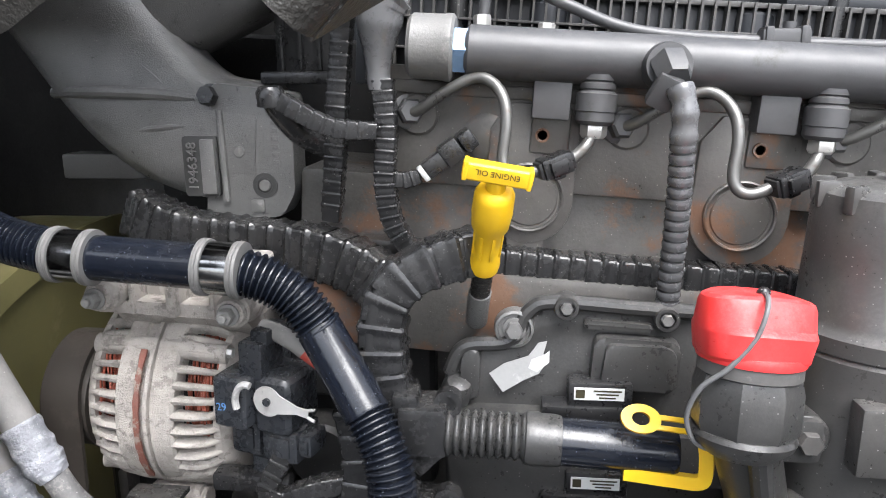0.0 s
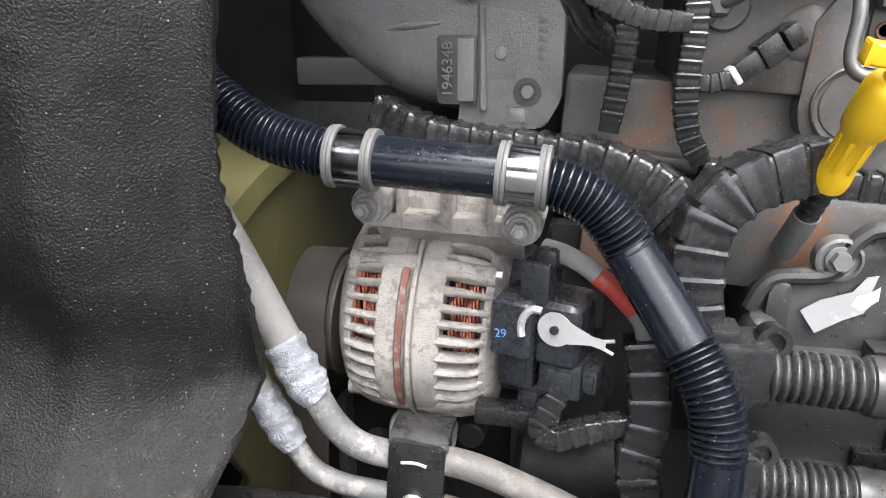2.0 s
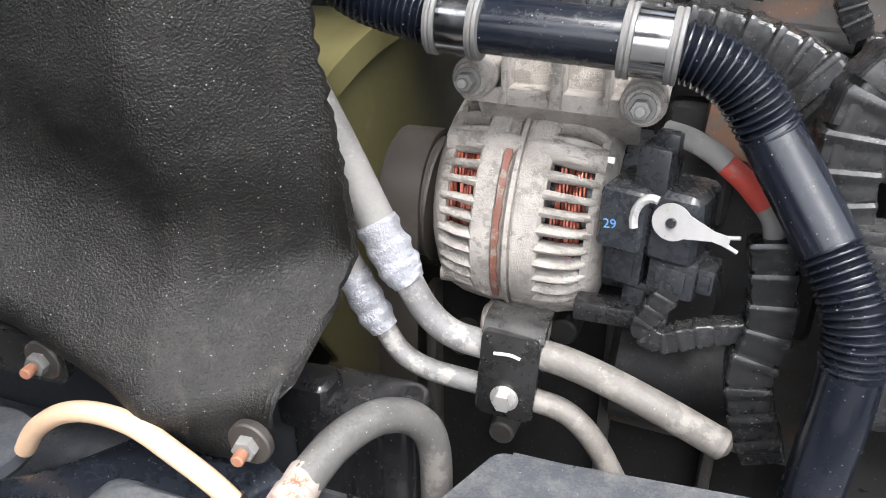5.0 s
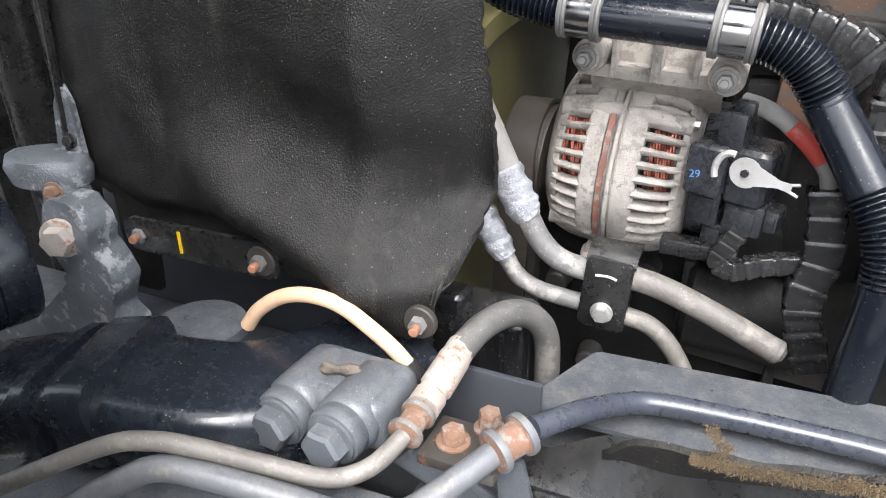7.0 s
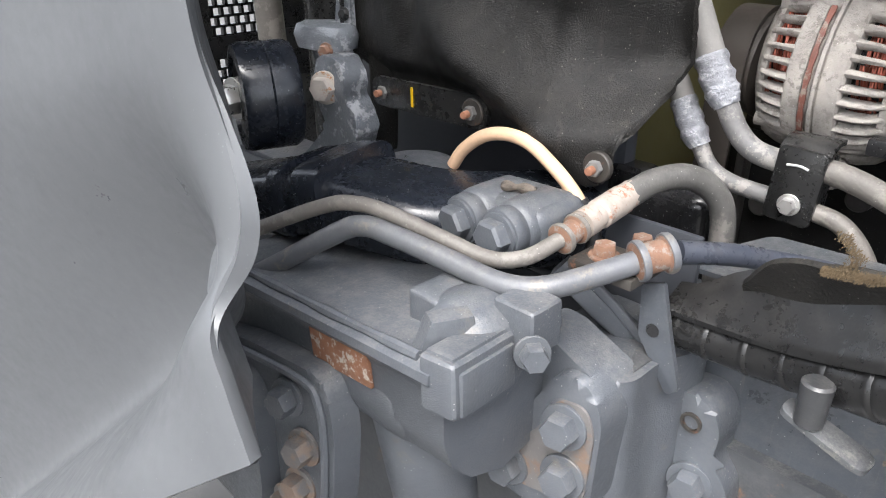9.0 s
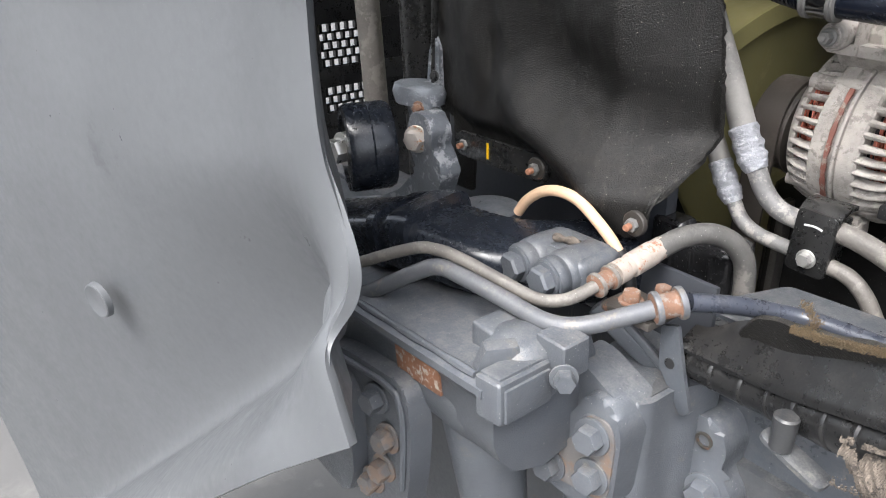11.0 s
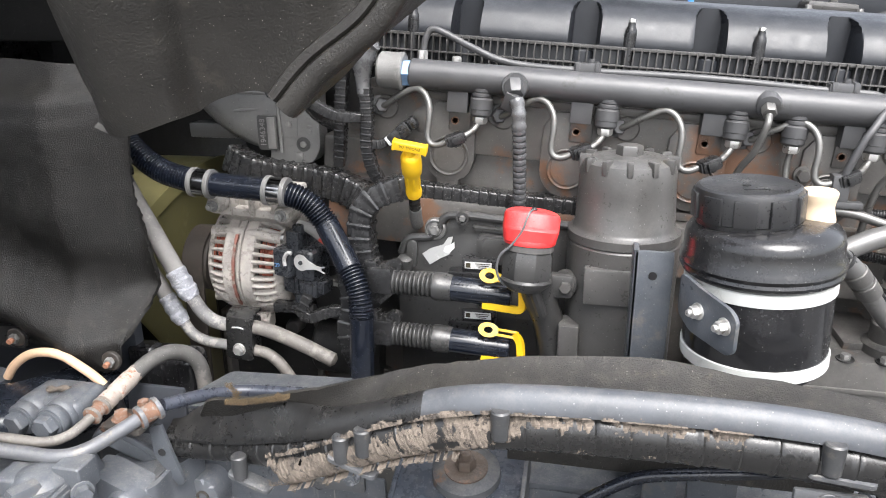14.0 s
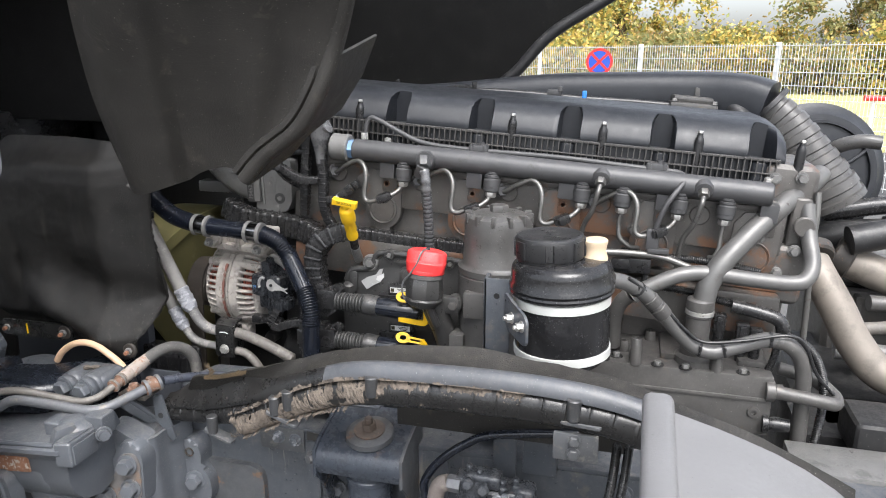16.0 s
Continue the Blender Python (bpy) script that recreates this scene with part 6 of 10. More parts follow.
# ---- oil filler ----
def build_filler():
    f = thing("oil_filler", "dark grey oil filler neck with red cap and tether", "oil filler", (0.15, 0.43, 1.36))
    c = Vector((0.136, 0.402, 1.513))
    tilt = Matrix.Translation(c) @ pose(0, 0, 0, -7, 3, 0)
    bm = bmesh.new()
    lathe(bm, [(0.026, -0.0215), (0.0300, -0.0215), (0.0306, -0.019), (0.0300, -0.016), (0.02, -0.015)], tilt, 40)
    cap = part("cap", bm, M_RED, f, "faded red plastic screw cap")
    bm = bmesh.new()  # oval grip that steps in above a ridge
    turned = tilt @ pose(0, 0, 0, 0, 2, 8)
    loops = []
    for w, h, z in ((0.0290, 0.0262, -0.0185), (0.0305, 0.0276, -0.0165), (0.0328, 0.0288, -0.0030), (0.0328, 0.0280, -0.0018), (0.0328, 0.0240, 0.0005), (0.0325, 0.0205, 0.0120), (0.0312, 0.0190, 0.0155), (0.0285, 0.0165, 0.0172), (0.0200, 0.010, 0.0178)):
        loop = []
        for k in range(48):
            a = 2 * math.pi * k / 48
            cx, sy = math.cos(a), math.sin(a)
            loop.append(bm.verts.new(turned @ Vector((w * math.copysign(abs(cx) ** 0.72, cx), h * math.copysign(abs(sy) ** 0.78, sy), z - 0.0025 * cx * cx))))
        loops.append(loop)
    for lo, hi in zip(loops, loops[1:]):
        for k in range(48):
            bm.faces.new((lo[k], lo[(k + 1) % 48], hi[(k + 1) % 48], hi[k]))
    bm.faces.new(loops[-1])
    bm.faces.new(loops[0][::-1])
    part("grip", bm, M_RED, cap, angle=28)
    bm = bmesh.new()
    lathe(bm, [(0.0275, -0.030), (0.029, -0.029), (0.029, -0.0205), (0.0275, -0.0195)], tilt, 36)
    part("cap_seal", bm, M_SEAL, f, "pale grey dusty sealing collar")
    bm = bmesh.new()
    lathe(bm, [(0.020, -0.078), (0.0285, -0.070), (0.0300, -0.066), (0.0285, -0.063)], tilt, 36)
    lathe(bm, [(0.0285, -0.064), (0.0305, -0.058), (0.0305, -0.038), (0.0285, -0.030), (0.02, -0.029)], tilt @ pose(0, 0, 0, 0, 0, 22), 8)
    tube(bm, [(0.139, 0.410, 1.455), (0.146, 0.42, 1.42), (0.158, 0.432, 1.38), (0.166, 0.44, 1.33), (0.17, 0.45, 1.25)], lambda s: 0.021 - 0.02 * s, 24)
    tube(bm, [(0.137, 0.384, 1.478), (0.142, 0.39, 1.44), (0.152, 0.404, 1.40)], 0.007, 10)
    box(bm, (0.165, 0.420, 1.433), (0.045, 0.018, 0.030), 0.006)
    lathe(bm, [(0.0145, 0), (0.0145, 0.018), (0.013, 0.02)], aim((0.178, 0.435, 1.434), (0.178, 0.3, 1.434)), 26)
    part("neck", bm, M_PUMP, f)
    bolt(f, (0.178, 0.415, 1.434), (0, -1, 0), 0.013, 0.007, M_GREYPAINT)
    bm = bmesh.new()
    tube(bm, [(0.138, 0.398, 1.531), (0.136, 0.384, 1.533), (0.133, 0.375, 1.527), (0.128, 0.373, 1.513), (0.116, 0.375, 1.495), (0.1035, 0.380, 1.481), (0.0985, 0.386, 1.461), (0.104, 0.389, 1.444), (0.116, 0.391, 1.437), (0.126, 0.394, 1.441), (0.130, 0.398, 1.449)], 0.0015, 10)
    part("tether", bm, M_TETHER, f, "thin grey plastic tether")
    bm = bmesh.new()
    lathe(bm, [(0.004, 0), (0.004, 0.003), (0.002, 0.005)], Matrix.Translation((0.139, 0.400, 1.529)), 14)
    part("tether_knob", bm, M_BLACK, f)


build_filler()


# ---- fuel filter ----
def build_filter():
    f = thing("filter_housing", "tall dark grey plastic filter housing with ribbed lid", "filter", (0.247, 0.452, 1.30))
    m = Matrix.Translation((0.243, 0.462, 0)) @ Matrix.Diagonal((1.30, 1.24, 1.0, 1.0))
    bm = bmesh.new()
    lathe(bm, [(0.044, 1.18), (0.0485, 1.19), (0.050, 1.30), (0.0505, 1.40), (0.0515, 1.47), (0.0515, 1.482), (0.049, 1.486)], m, 48)
    box(bm, (-0.006, -0.047, 1.442), (0.056, 0.014, 0.044), 0.003, m)
    box(bm, (-0.045, -0.03, 1.36), (0.02, 0.03, 0.05), 0.005, m)
    part("lower_body", bm, M_FILTER, f)
    bm = bmesh.new()
    lathe(bm, [(0.0500, 1.484), (0.0515, 1.486), (0.0515, 1.496), (0.0478, 1.499), (0.0455, 1.503), (0.0438, 1.545), (0.0432, 1.568), (0.0405, 1.579), (0.034, 1.584), (0.022, 1.586), (0.001, 1.587)], m, 48)
    lid = part("lid", bm, M_FILTER, f)
    for k in range(12):
        bm = bmesh.new()
        mm = m @ Matrix.Translation((0, 0, 1.578)) @ pose(0, 0, 0, 0, 0, 30 * k)
        box(bm, (0.0385, 0, 0.0), (0.011, 0.0055, 0.017), 0.0022, mm)
        part("lid_lug", bm, M_FILTER, lid)
    bm = bmesh.new()
    hexagon(bm, m @ Vector((0, 0, 1.585)), (0, 0, 1), 0.027, 0.013, 0.08)
    part("hexagon_head", bm, M_FILTER, lid)


build_filter()


# ---- power steering reservoir ----
def build_reservoir():
    r = thing("steering_fluid_reservoir", "black plastic steering fluid reservoir with white straps", "reservoir", (0.366, 0.300, 1.41))
    m = Matrix.Translation((0.366, 0.300, 1.47)) @ pose(0, 0, 0, 0, -2.5, 0) @ Matrix.Translation((0, 0, -1.47))
    bm = bmesh.new()
    lathe(bm, [(0.040, 1.408), (0.058, 1.412), (0.0655, 1.422), (0.0672, 1.435), (0.0672, 1.505), (0.066, 1.512)], m, 56)
    part("bowl", bm, M_RESERVOIR, r)
    bm = bmesh.new()
    lathe(bm, [(0.066, 1.510), (0.0715, 1.514), (0.0735, 1.518), (0.0722, 1.521), (0.0742, 1.525), (0.0728, 1.530), (0.0708, 1.533), (0.0704, 1.546), (0.0690, 1.552), (0.0655, 1.557), (0.058, 1.5605), (0.045, 1.563), (0.001, 1.564)], m, 56)
    part("lid", bm, M_RESERVOIR, r)
    mc = m @ Matrix.Translation((-0.016, 0.0, -0.009))
    bm = bmesh.new()
    lathe(bm, [(0.043, 1.566), (0.046, 1.570), (0.046, 1.574), (0.0475, 1.575), (0.0478, 1.599), (0.0462, 1.603), (0.043, 1.6045), (0.041, 1.6035), (0.001, 1.603)], mc, 56)
    cap = part("screw_cap", bm, M_BLACKCAP, r, "matt black screw cap")
    for k in range(10):
        bm = bmesh.new()
        box(bm, (0.0472, 0, 1.587), (0.0048, 0.0200, 0.025), 0.0018, mc @ pose(0, 0, 0, 0, 0, 36 * k + 6))
        part("grip_rib", bm, M_BLACKCAP, cap)
    bm = bmesh.new()
    box(bm, (0.004, -0.014, 1.6035), (0.022, 0.007, 0.0008), 0, mc)
    lathe(bm, [(0.004, 0), (0.004, 0.0008)], mc @ Matrix.Translation((-0.002, 0.0, 1.603)), 12)
    part("moulded_mark", bm, M_BLACK, cap)
    ms = m @ Matrix.Translation((0.046, 0.006, 0))
    bm = bmesh.new()
    lathe(bm, [(0.012, 1.552), (0.0165, 1.556), (0.0172, 1.561), (0.0158, 1.566), (0.0146, 1.572), (0.0156, 1.579), (0.0170, 1.583), (0.0170, 1.586), (0.0150, 1.588), (0.001, 1.588)], ms, 32)
    part("stopper", bm, M_CORK, r, "beige rubber stopper")
    for z0, z1 in ((1.498, 1.511), (1.423, 1.436)):
        bm = bmesh.new()
        lathe(bm, [(0.0670, z0), (0.0688, z0 + 0.0008), (0.0688, z1 - 0.0008), (0.0670, z1)], m, 64, False)
        part("strap", bm, M_WHITE, r, "white rubber retaining strap")
    # clamp plate with two studs
    u = Vector((0.52, -0.85, 0)).normalized()
    nrm = Vector((-0.85, -0.52, 0)).normalized()
    c = Vector((0.313, 0.224, 1.487))
    pm = Matrix(((u.x, 0, nrm.x, c.x), (u.y, 0, nrm.y, c.y), (0, 1, 0, c.z), (0, 0, 0, 1)))
    bm = bmesh.new()
    prism(bm, rounded([(-0.050, -0.012), (-0.030, -0.024), (0.020, -0.026), (0.027, -0.020), (0.027, 0.010), (0.018, 0.017), (-0.02, 0.022), (-0.050, 0.028)], 0.005), 0.004, pm @ Matrix.Translation((0, 0, -0.006)), 0.001)
    part("clamp_plate", bm, M_CHASSIS, r, "blue-grey painted clamp plate")
    for s in (-0.021, 0.014):
        bolt(r, pm @ Vector((s, 0.0, -0.002)), nrm, 0.0105, 0.007, M_ZINC, True, 0.004, None, "nut")
    bm = bmesh.new()
    box(bm, (0.398, 0.29, 1.407), (0.016, 0.018, 0.012), 0.004)
    part("drain_plug", bm, M_WHITE, r)


build_reservoir()

bm = bmesh.new()
box(bm, (0.268, 0.322, 1.426), (0.040, 0.006, 0.180), 0.002)
box(bm, (0.251, 0.334, 1.426), (0.006, 0.030, 0.180), 0.002)
box(bm, (0.268, 0.335, 1.30), (0.044, 0.03, 0.10), 0.002)
stand = thing("reservoir_bracket", "blue-grey painted upright steel bracket beside the reservoir", "bracket", (0.268, 0.33, 1.26))
part("channel", bm, M_CHASSIS, stand)
bm = bmesh.new()
lathe(bm, [(0.0045, 0), (0.0045, 0.0006), (0.0005, 0.0006)], aim((0.268, 0.3188, 1.490), (0.268, 0.2, 1.490)), 20)
part("bolt_hole", bm, M_BLACK, stand)


def crumbs(name, items, mat):
    """One mesh of many small faceted lumps; each item: centre, radius, stretch and a turn."""
    base = [Vector(p).normalized() for p in ((1, 0, 0), (-1, 0.1, 0), (0, 1, 0.1), (0, -1, 0), (0.1, 0, 1), (0, 0, -1))]
    tris = ((0, 2, 4), (2, 1, 4), (1, 3, 4), (3, 0, 4), (2, 0, 5), (1, 2, 5), (3, 1, 5), (0, 3, 5))
    verts, faces = [], []
    for c, r, st, turn in items:
        e = Euler(turn).to_matrix()
        b = len(verts)
        verts += [tuple(Vector(c) + e @ Vector((p.x * st[0], p.y * st[1], p.z * st[2])) * r) for p in base]
        faces += [(b + i, b + j, b + k) for i, j, k in tris]
    me = bpy.data.meshes.new(name)
    me.from_pydata(verts, [], faces)
    me.materials.append(mat)
    return new(name, me)


# ---- noise shield of black felt ----
def build_shield():
    sh = thing("noise_shield", "large black tar-felt noise shield with frayed edge", "shield", (-0.5, 0.3, 1.35))
    rows = []
    nu, nv = 90, 90
    for j in range(nv + 1):
        v = j / nv
        row = []
        for i in range(nu + 1):
            u = i / nu
            left = -0.706 + 0.01 * v
            right = -0.343 + 0.004 * math.sin(v * 9)
            # lower outline: a straight foot, a tongue, then the corner rises to the side edge
            x = left + (right - left) * u
            low = 1.348 + 0.03 * smooth(-0.63, -0.70, x) - 0.022 * smooth(-0.47, -0.40, x) + 0.070 * smooth(-0.366, -0.343, x) ** 1.2
            top = 1.70 - 0.07 * smooth(-0.60, -0.70, x) - 0.010 * smooth(-0.5, -0.34, x)
            z = low + (top - low) * v
            y = 0.305 + 0.055 * smooth(-0.42, -0.343, x) * smooth(1.36, 1.42, z) + 0.045 * smooth(1.62, 1.71, z)
            # the foot lies deeper; a swelling runs slantwise above it to the bolted corner
            ridge = z - (1.405 - 0.42 * (x + 0.50) if x > -0.56 else 1.43)
            y += -0.030 * math.exp(-(ridge / 0.030) ** 2) * smooth(-0.60, -0.50, x) * smooth(-0.360, -0.41, x) + 0.012 * math.exp(-((ridge - 0.075) / 0.035) ** 2) * smooth(-0.56, -0.46, x)
            y += 0.010 * smooth(1.395, 1.372, z) * smooth(-0.47, -0.52, x)
            y += -0.008 * smooth(1.40, 1.36, z) * smooth(-0.46, -0.40, x)
            y += 0.015 * smooth(-0.60, -0.70, x)
            # dents and streaks of the pressed felt
            y += -0.007 * math.exp(-((x + 0.62) / 0.03) ** 2 - ((z - 1.49) / 0.06) ** 2) + 0.006 * math.exp(-((x + 0.585) / 0.012) ** 2 - ((z - 1.47) / 0.05) ** 2)
            y += -0.008 * math.exp(-((z - 1.655) / 0.014) ** 2) * smooth(-0.62, -0.52, x)
            y += wob(x, 0, z, 9, 0.004) + wob(x, 3, z, 24, 0.0016) + wob(x, 3, z, 70, 0.0009) + wob(x * 3, 3, z * 0.5, 40, 0.0005)
            if i == nu:
                x += wob(0, 0, z, 160, 0.003)
            if j == 0:
                z += wob(x, 2, 0, 140, 0.003)
            row.append((x, y, z))
        rows.append(row)
    bm = bmesh.new()
    sheet(bm, rows, 0.006)
    part("felt_panel", bm, M_FELT, sh, angle=60)
    bm = bmesh.new()
    tube(bm, [(-0.712, 0.318, 1.375), (-0.706, 0.314, 1.42), (-0.700, 0.314, 1.50), (-0.696, 0.318, 1.60)], 0.004, 8)
    part("edge_bead", bm, M_GLOSSBLACK, sh)
    # black sheet across the gap beside the cab mount's arm
    bm = bmesh.new()
    front_plate(bm, rounded([(-0.672, 1.29), (-0.636, 1.29), (-0.630, 1.36), (-0.645, 1.42), (-0.672, 1.41)], 0.006), 0.322, 0.004, 0.001)
    part("gap_sheet", bm, M_FELT, sh)
    for p in ((-0.622, 0.296, 1.360), (-0.498, 0.292, 1.362), (-0.362, 0.287, 1.345)):
        bm = bmesh.new()
        cyl(bm, (p[0], p[1] + 0.006, p[2]), p, 0.0125, seg=24, ease=0.001)
        part("washer", bm, M_BLACKRUST, sh)
        bolt(sh, p, (0.15, -1, 0.0), 0.0115, 0.006, M_GREYALU, False, 0.007, M_RUSTSTUD, "nut")
    bm = bmesh.new()
    front_plate(bm, rounded([(-0.638, 1.352), (-0.632, 1.346), (-0.490, 1.347), (-0.482, 1.352), (-0.482, 1.372), (-0.490, 1.377), (-0.630, 1.375), (-0.638, 1.370)], 0.006), 0.299, 0.005, 0.0015)
    part("retaining_strip", bm, M_GLOSSBLACK, sh)
    bm = bmesh.new()
    sheet(bm, [[Vector((-0.339, 0.300, 1.630)).lerp(Vector((-0.303, 0.292, 1.672)), k / 8) + Vector((0.012 * w, 0.004 * math.sin(k * 1.3 + w), -0.006 * w)) for k in range(9)] for w in (0.0, 0.5, 1.0)], 0.0015)
    part("torn_ribbon", bm, M_SEAL, sh, "torn grey fabric ribbon")
    bm = bmesh.new()
    box(bm, (-0.578, 0.2934, 1.362), (0.0026, 0.001, 0.019))
    part("yellow_mark", bm, M_YELLOW, sh, "yellow chalk mark")


build_shield()


# ---- upper liner flap of the tilted cab ----
def build_flap():
    f = thing("wheel_arch_liner", "dusty black moulded wheel-arch liner of the tilted cab", "liner", (-0.1, 0.2, 1.66))
    # lower outline, left to right, with the sheet leaning out as it rises
    low = [(-0.252, 0.185, 1.690), (-0.236, 0.202, 1.643), (-0.166, 0.205, 1.659), (-0.134, 0.205, 1.675), (-0.097, 0.205, 1.684), (-0.072, 0.205, 1.676), (-0.061, 0.205, 1.664), (-0.028, 0.203, 1.697), (0.025, 0.200, 1.735), (0.060, 0.198, 1.784), (0.083, 0.197, 1.836)]
    pts = curve_points(low, 16)
    rows = []
    for j in range(15):
        v = j / 14
        row = []
        for i, p in enumerate(pts):
            u = i / (len(pts) - 1)
            tip = Vector((-0.10 + 0.26 * u, -0.04 + 0.14 * u, 2.02))
            q = p.lerp(tip, v)
            q.x -= 0.025 * math.sin(math.pi * v) * smooth(0.45, 0.0, u)
            q.y += 0.02 * math.sin(v * 3.1) * smooth(0.0, 0.3, u)
            q.y += wob(q.x, 0, q.z, 12, 0.004)
            q.y -= 0.024 * smooth(0.02, 0.17, u) * smooth(0.235, 0.196, u) * (1 - 0.6 * v)
            q.y += 0.014 * math.exp(-((u - 0.74) / 0.10) ** 2) * smooth(0.0, 0.25, v)
            row.append(q)
        rows.append(row)
    bm = bmesh.new()
    sheet(bm, rows, 0.006)
    part("liner_sheet", bm, M_FLAP, f, angle=60)
    bm = bmesh.new()
    run = evenly(curve_points(low[6:-1] + [rows[j][-1] for j in (0, 4, 8, 14)], 6), 0.006)
    rows = []
    for i, p in enumerate(run):
        d = (run[min(i + 1, len(run) - 1)] - run[max(i - 1, 0)]).normalized()
        inward = Vector((-d.z, 0.0, d.x))
        rows.append([p + inward * (s - 0.001) + Vector((0, y, 0)) for s, y in ((0.0, 0.004), (-0.0005, -0.006), (0.002, -0.011), (0.008, -0.013), (0.013, -0.012), (0.0155, -0.006), (0.018, -0.005), (0.0205, -0.010), (0.025, -0.010), (0.028, -0.001))])
    sheet(bm, rows, 0.002)
    part("lip", bm, M_FLAP, f, angle=50)
    bm = bmesh.new()  # shallow inner arch behind the lip
    back = [Vector(p) + Vector((0.004, 0.05, 0.012)) for p in low[5:]]
    sheet(bm, [[Vector(p) for p in low[5:]], back, [b + Vector((0.004, 0.06, 0.014)) for b in back]], 0.004)
    part("return_flange", bm, M_FLAP, f, angle=60)


build_flap()


# ---- grey corner panel near the step ----
def build_panel():
    p = thing("cab_side_panel", "light grey plastic cab corner panel with rounded edges", "body panel", (-0.6, 0.0, 1.3))
    edge = [(-0.306, -0.046, 1.303), (-0.333, -0.040, 1.325), (-0.357, -0.033, 1.346), (-0.357, -0.015, 1.375), (-0.360, -0.008, 1.40), (-0.374, -0.005, 1.435), (-0.389, -0.004, 1.47), (-0.395, -0.002, 1.515),
            (-0.396, 0.0, 1.57), (-0.393, 0.0, 1.625), (-0.386, 0.001, 1.645), (-0.374, 0.003, 1.657), (-0.3574, 0.006, 1.6651), (-0.3451, 0.014, 1.6673), (-0.3359, 0.024, 1.6676), (-0.3294, 0.033, 1.6695), (-0.3243, 0.039, 1.6735), (-0.3187, 0.043, 1.6804), (-0.3147, 0.045, 1.6904), (-0.3123, 0.046, 1.7034), (-0.3118, 0.047, 1.7350), (-0.3118, 0.048, 1.8000)]
    line = curve_points(edge, 12)
    xs_, ys_ = (-1.30, -0.60, -0.40, -0.32, -0.25, -0.19, -0.14, -0.08, -0.03, 0.0), (-0.34, -0.13, -0.07, -0.048, -0.03, -0.019, -0.010, -0.006, -0.0045, -0.0045)
    SKIN = lambda v: float(np.interp(v, xs_, ys_))
    CORNER = lambda v: float(np.interp(v, (-0.41, -0.386, -0.374, -0.357, -0.345, -0.336, -0.329, -0.324, -0.3187, -0.3147, -0.312), (0.0, 0.001, 0.003, 0.006, 0.014, 0.024, 0.033, 0.039, 0.043, 0.045, 0.047)))  # the upper corner bends back
    rows = []
    for q in line:
        z = q.z
        fold = smooth(1.50, 1.36, z)
        row = []
        for s, back in ((-0.060, 0.030), (-0.040, 0.018), (-0.022, 0.009), (-0.009, 0.003), (-0.003, 0.0005), (0.0, 0.0), (-0.006, -0.0022), (-0.013, -0.0032), (-0.02, -0.004), (-0.03, -0.0045), (-0.045, -0.005), (-0.06, -0.0055), (-0.08, -0.006), (-0.11, -0.008), (-0.14, -0.010), (-0.19, -0.019), (-0.25, -0.03), (-0.32, -0.048), (-0.40, -0.07), (-0.60, -0.13), (-0.85, -0.21), (-1.15, -0.30)):
            front = 1.0 if back <= 0 else 0.0
            s += (-0.393 - q.x) * (1 - fold) * smooth(-0.05, -0.14, s) * front
            round_edge = 0.010 * fold * math.exp(-(s / 0.012) ** 2) * front * smooth(1.33, 1.37, z)
            tuck = (0.066 * smooth(1.47, 1.375, z) - 0.098 * smooth(1.372, 1.31, z)) * smooth(-0.002, -0.13, s) * front
            if front and s < -0.02:
                flat = (q.x + s + 0.393) * (1 - fold) + s * fold  # above the fold the skin's depth follows the body, not the notch
                back = SKIN(min(0.0, flat))
            row.append((q.x + s, min(0.0, q.y) + CORNER(q.x + s if front else q.x) * smooth(1.55, 1.64, z) + back + round_edge + tuck, z - (0.80 * -s) * fold * front - 0.10 * max(0.0, -0.393 - q.x - s) * front))
        rows.append(row)
    bm = bmesh.new()
    sheet(bm, rows, 0.0035)
    part("panel_skin", bm, M_PANEL, p, angle=60)
    bm = bmesh.new()
    lathe(bm, [(0.024, -0.006), (0.0235, 0.0012), (0.0215, 0.0022), (0.018, 0.0008), (0.001, 0.0004)], aim((-0.8530, -0.1025, 1.190), (-0.543, -1.0525, 1.14)), 32)
    part("blind_cap", bm, M_PANEL, p)
    bm = bmesh.new()
    tube(bm, [(-0.80, -0.06, 1.30), (-0.80, 0.10, 1.18), (-0.80, 0.296, 1.10)], 0.014, 12)
    part("stay", bm, M_BLACK, p, "black steel stay behind the panel")


build_panel()


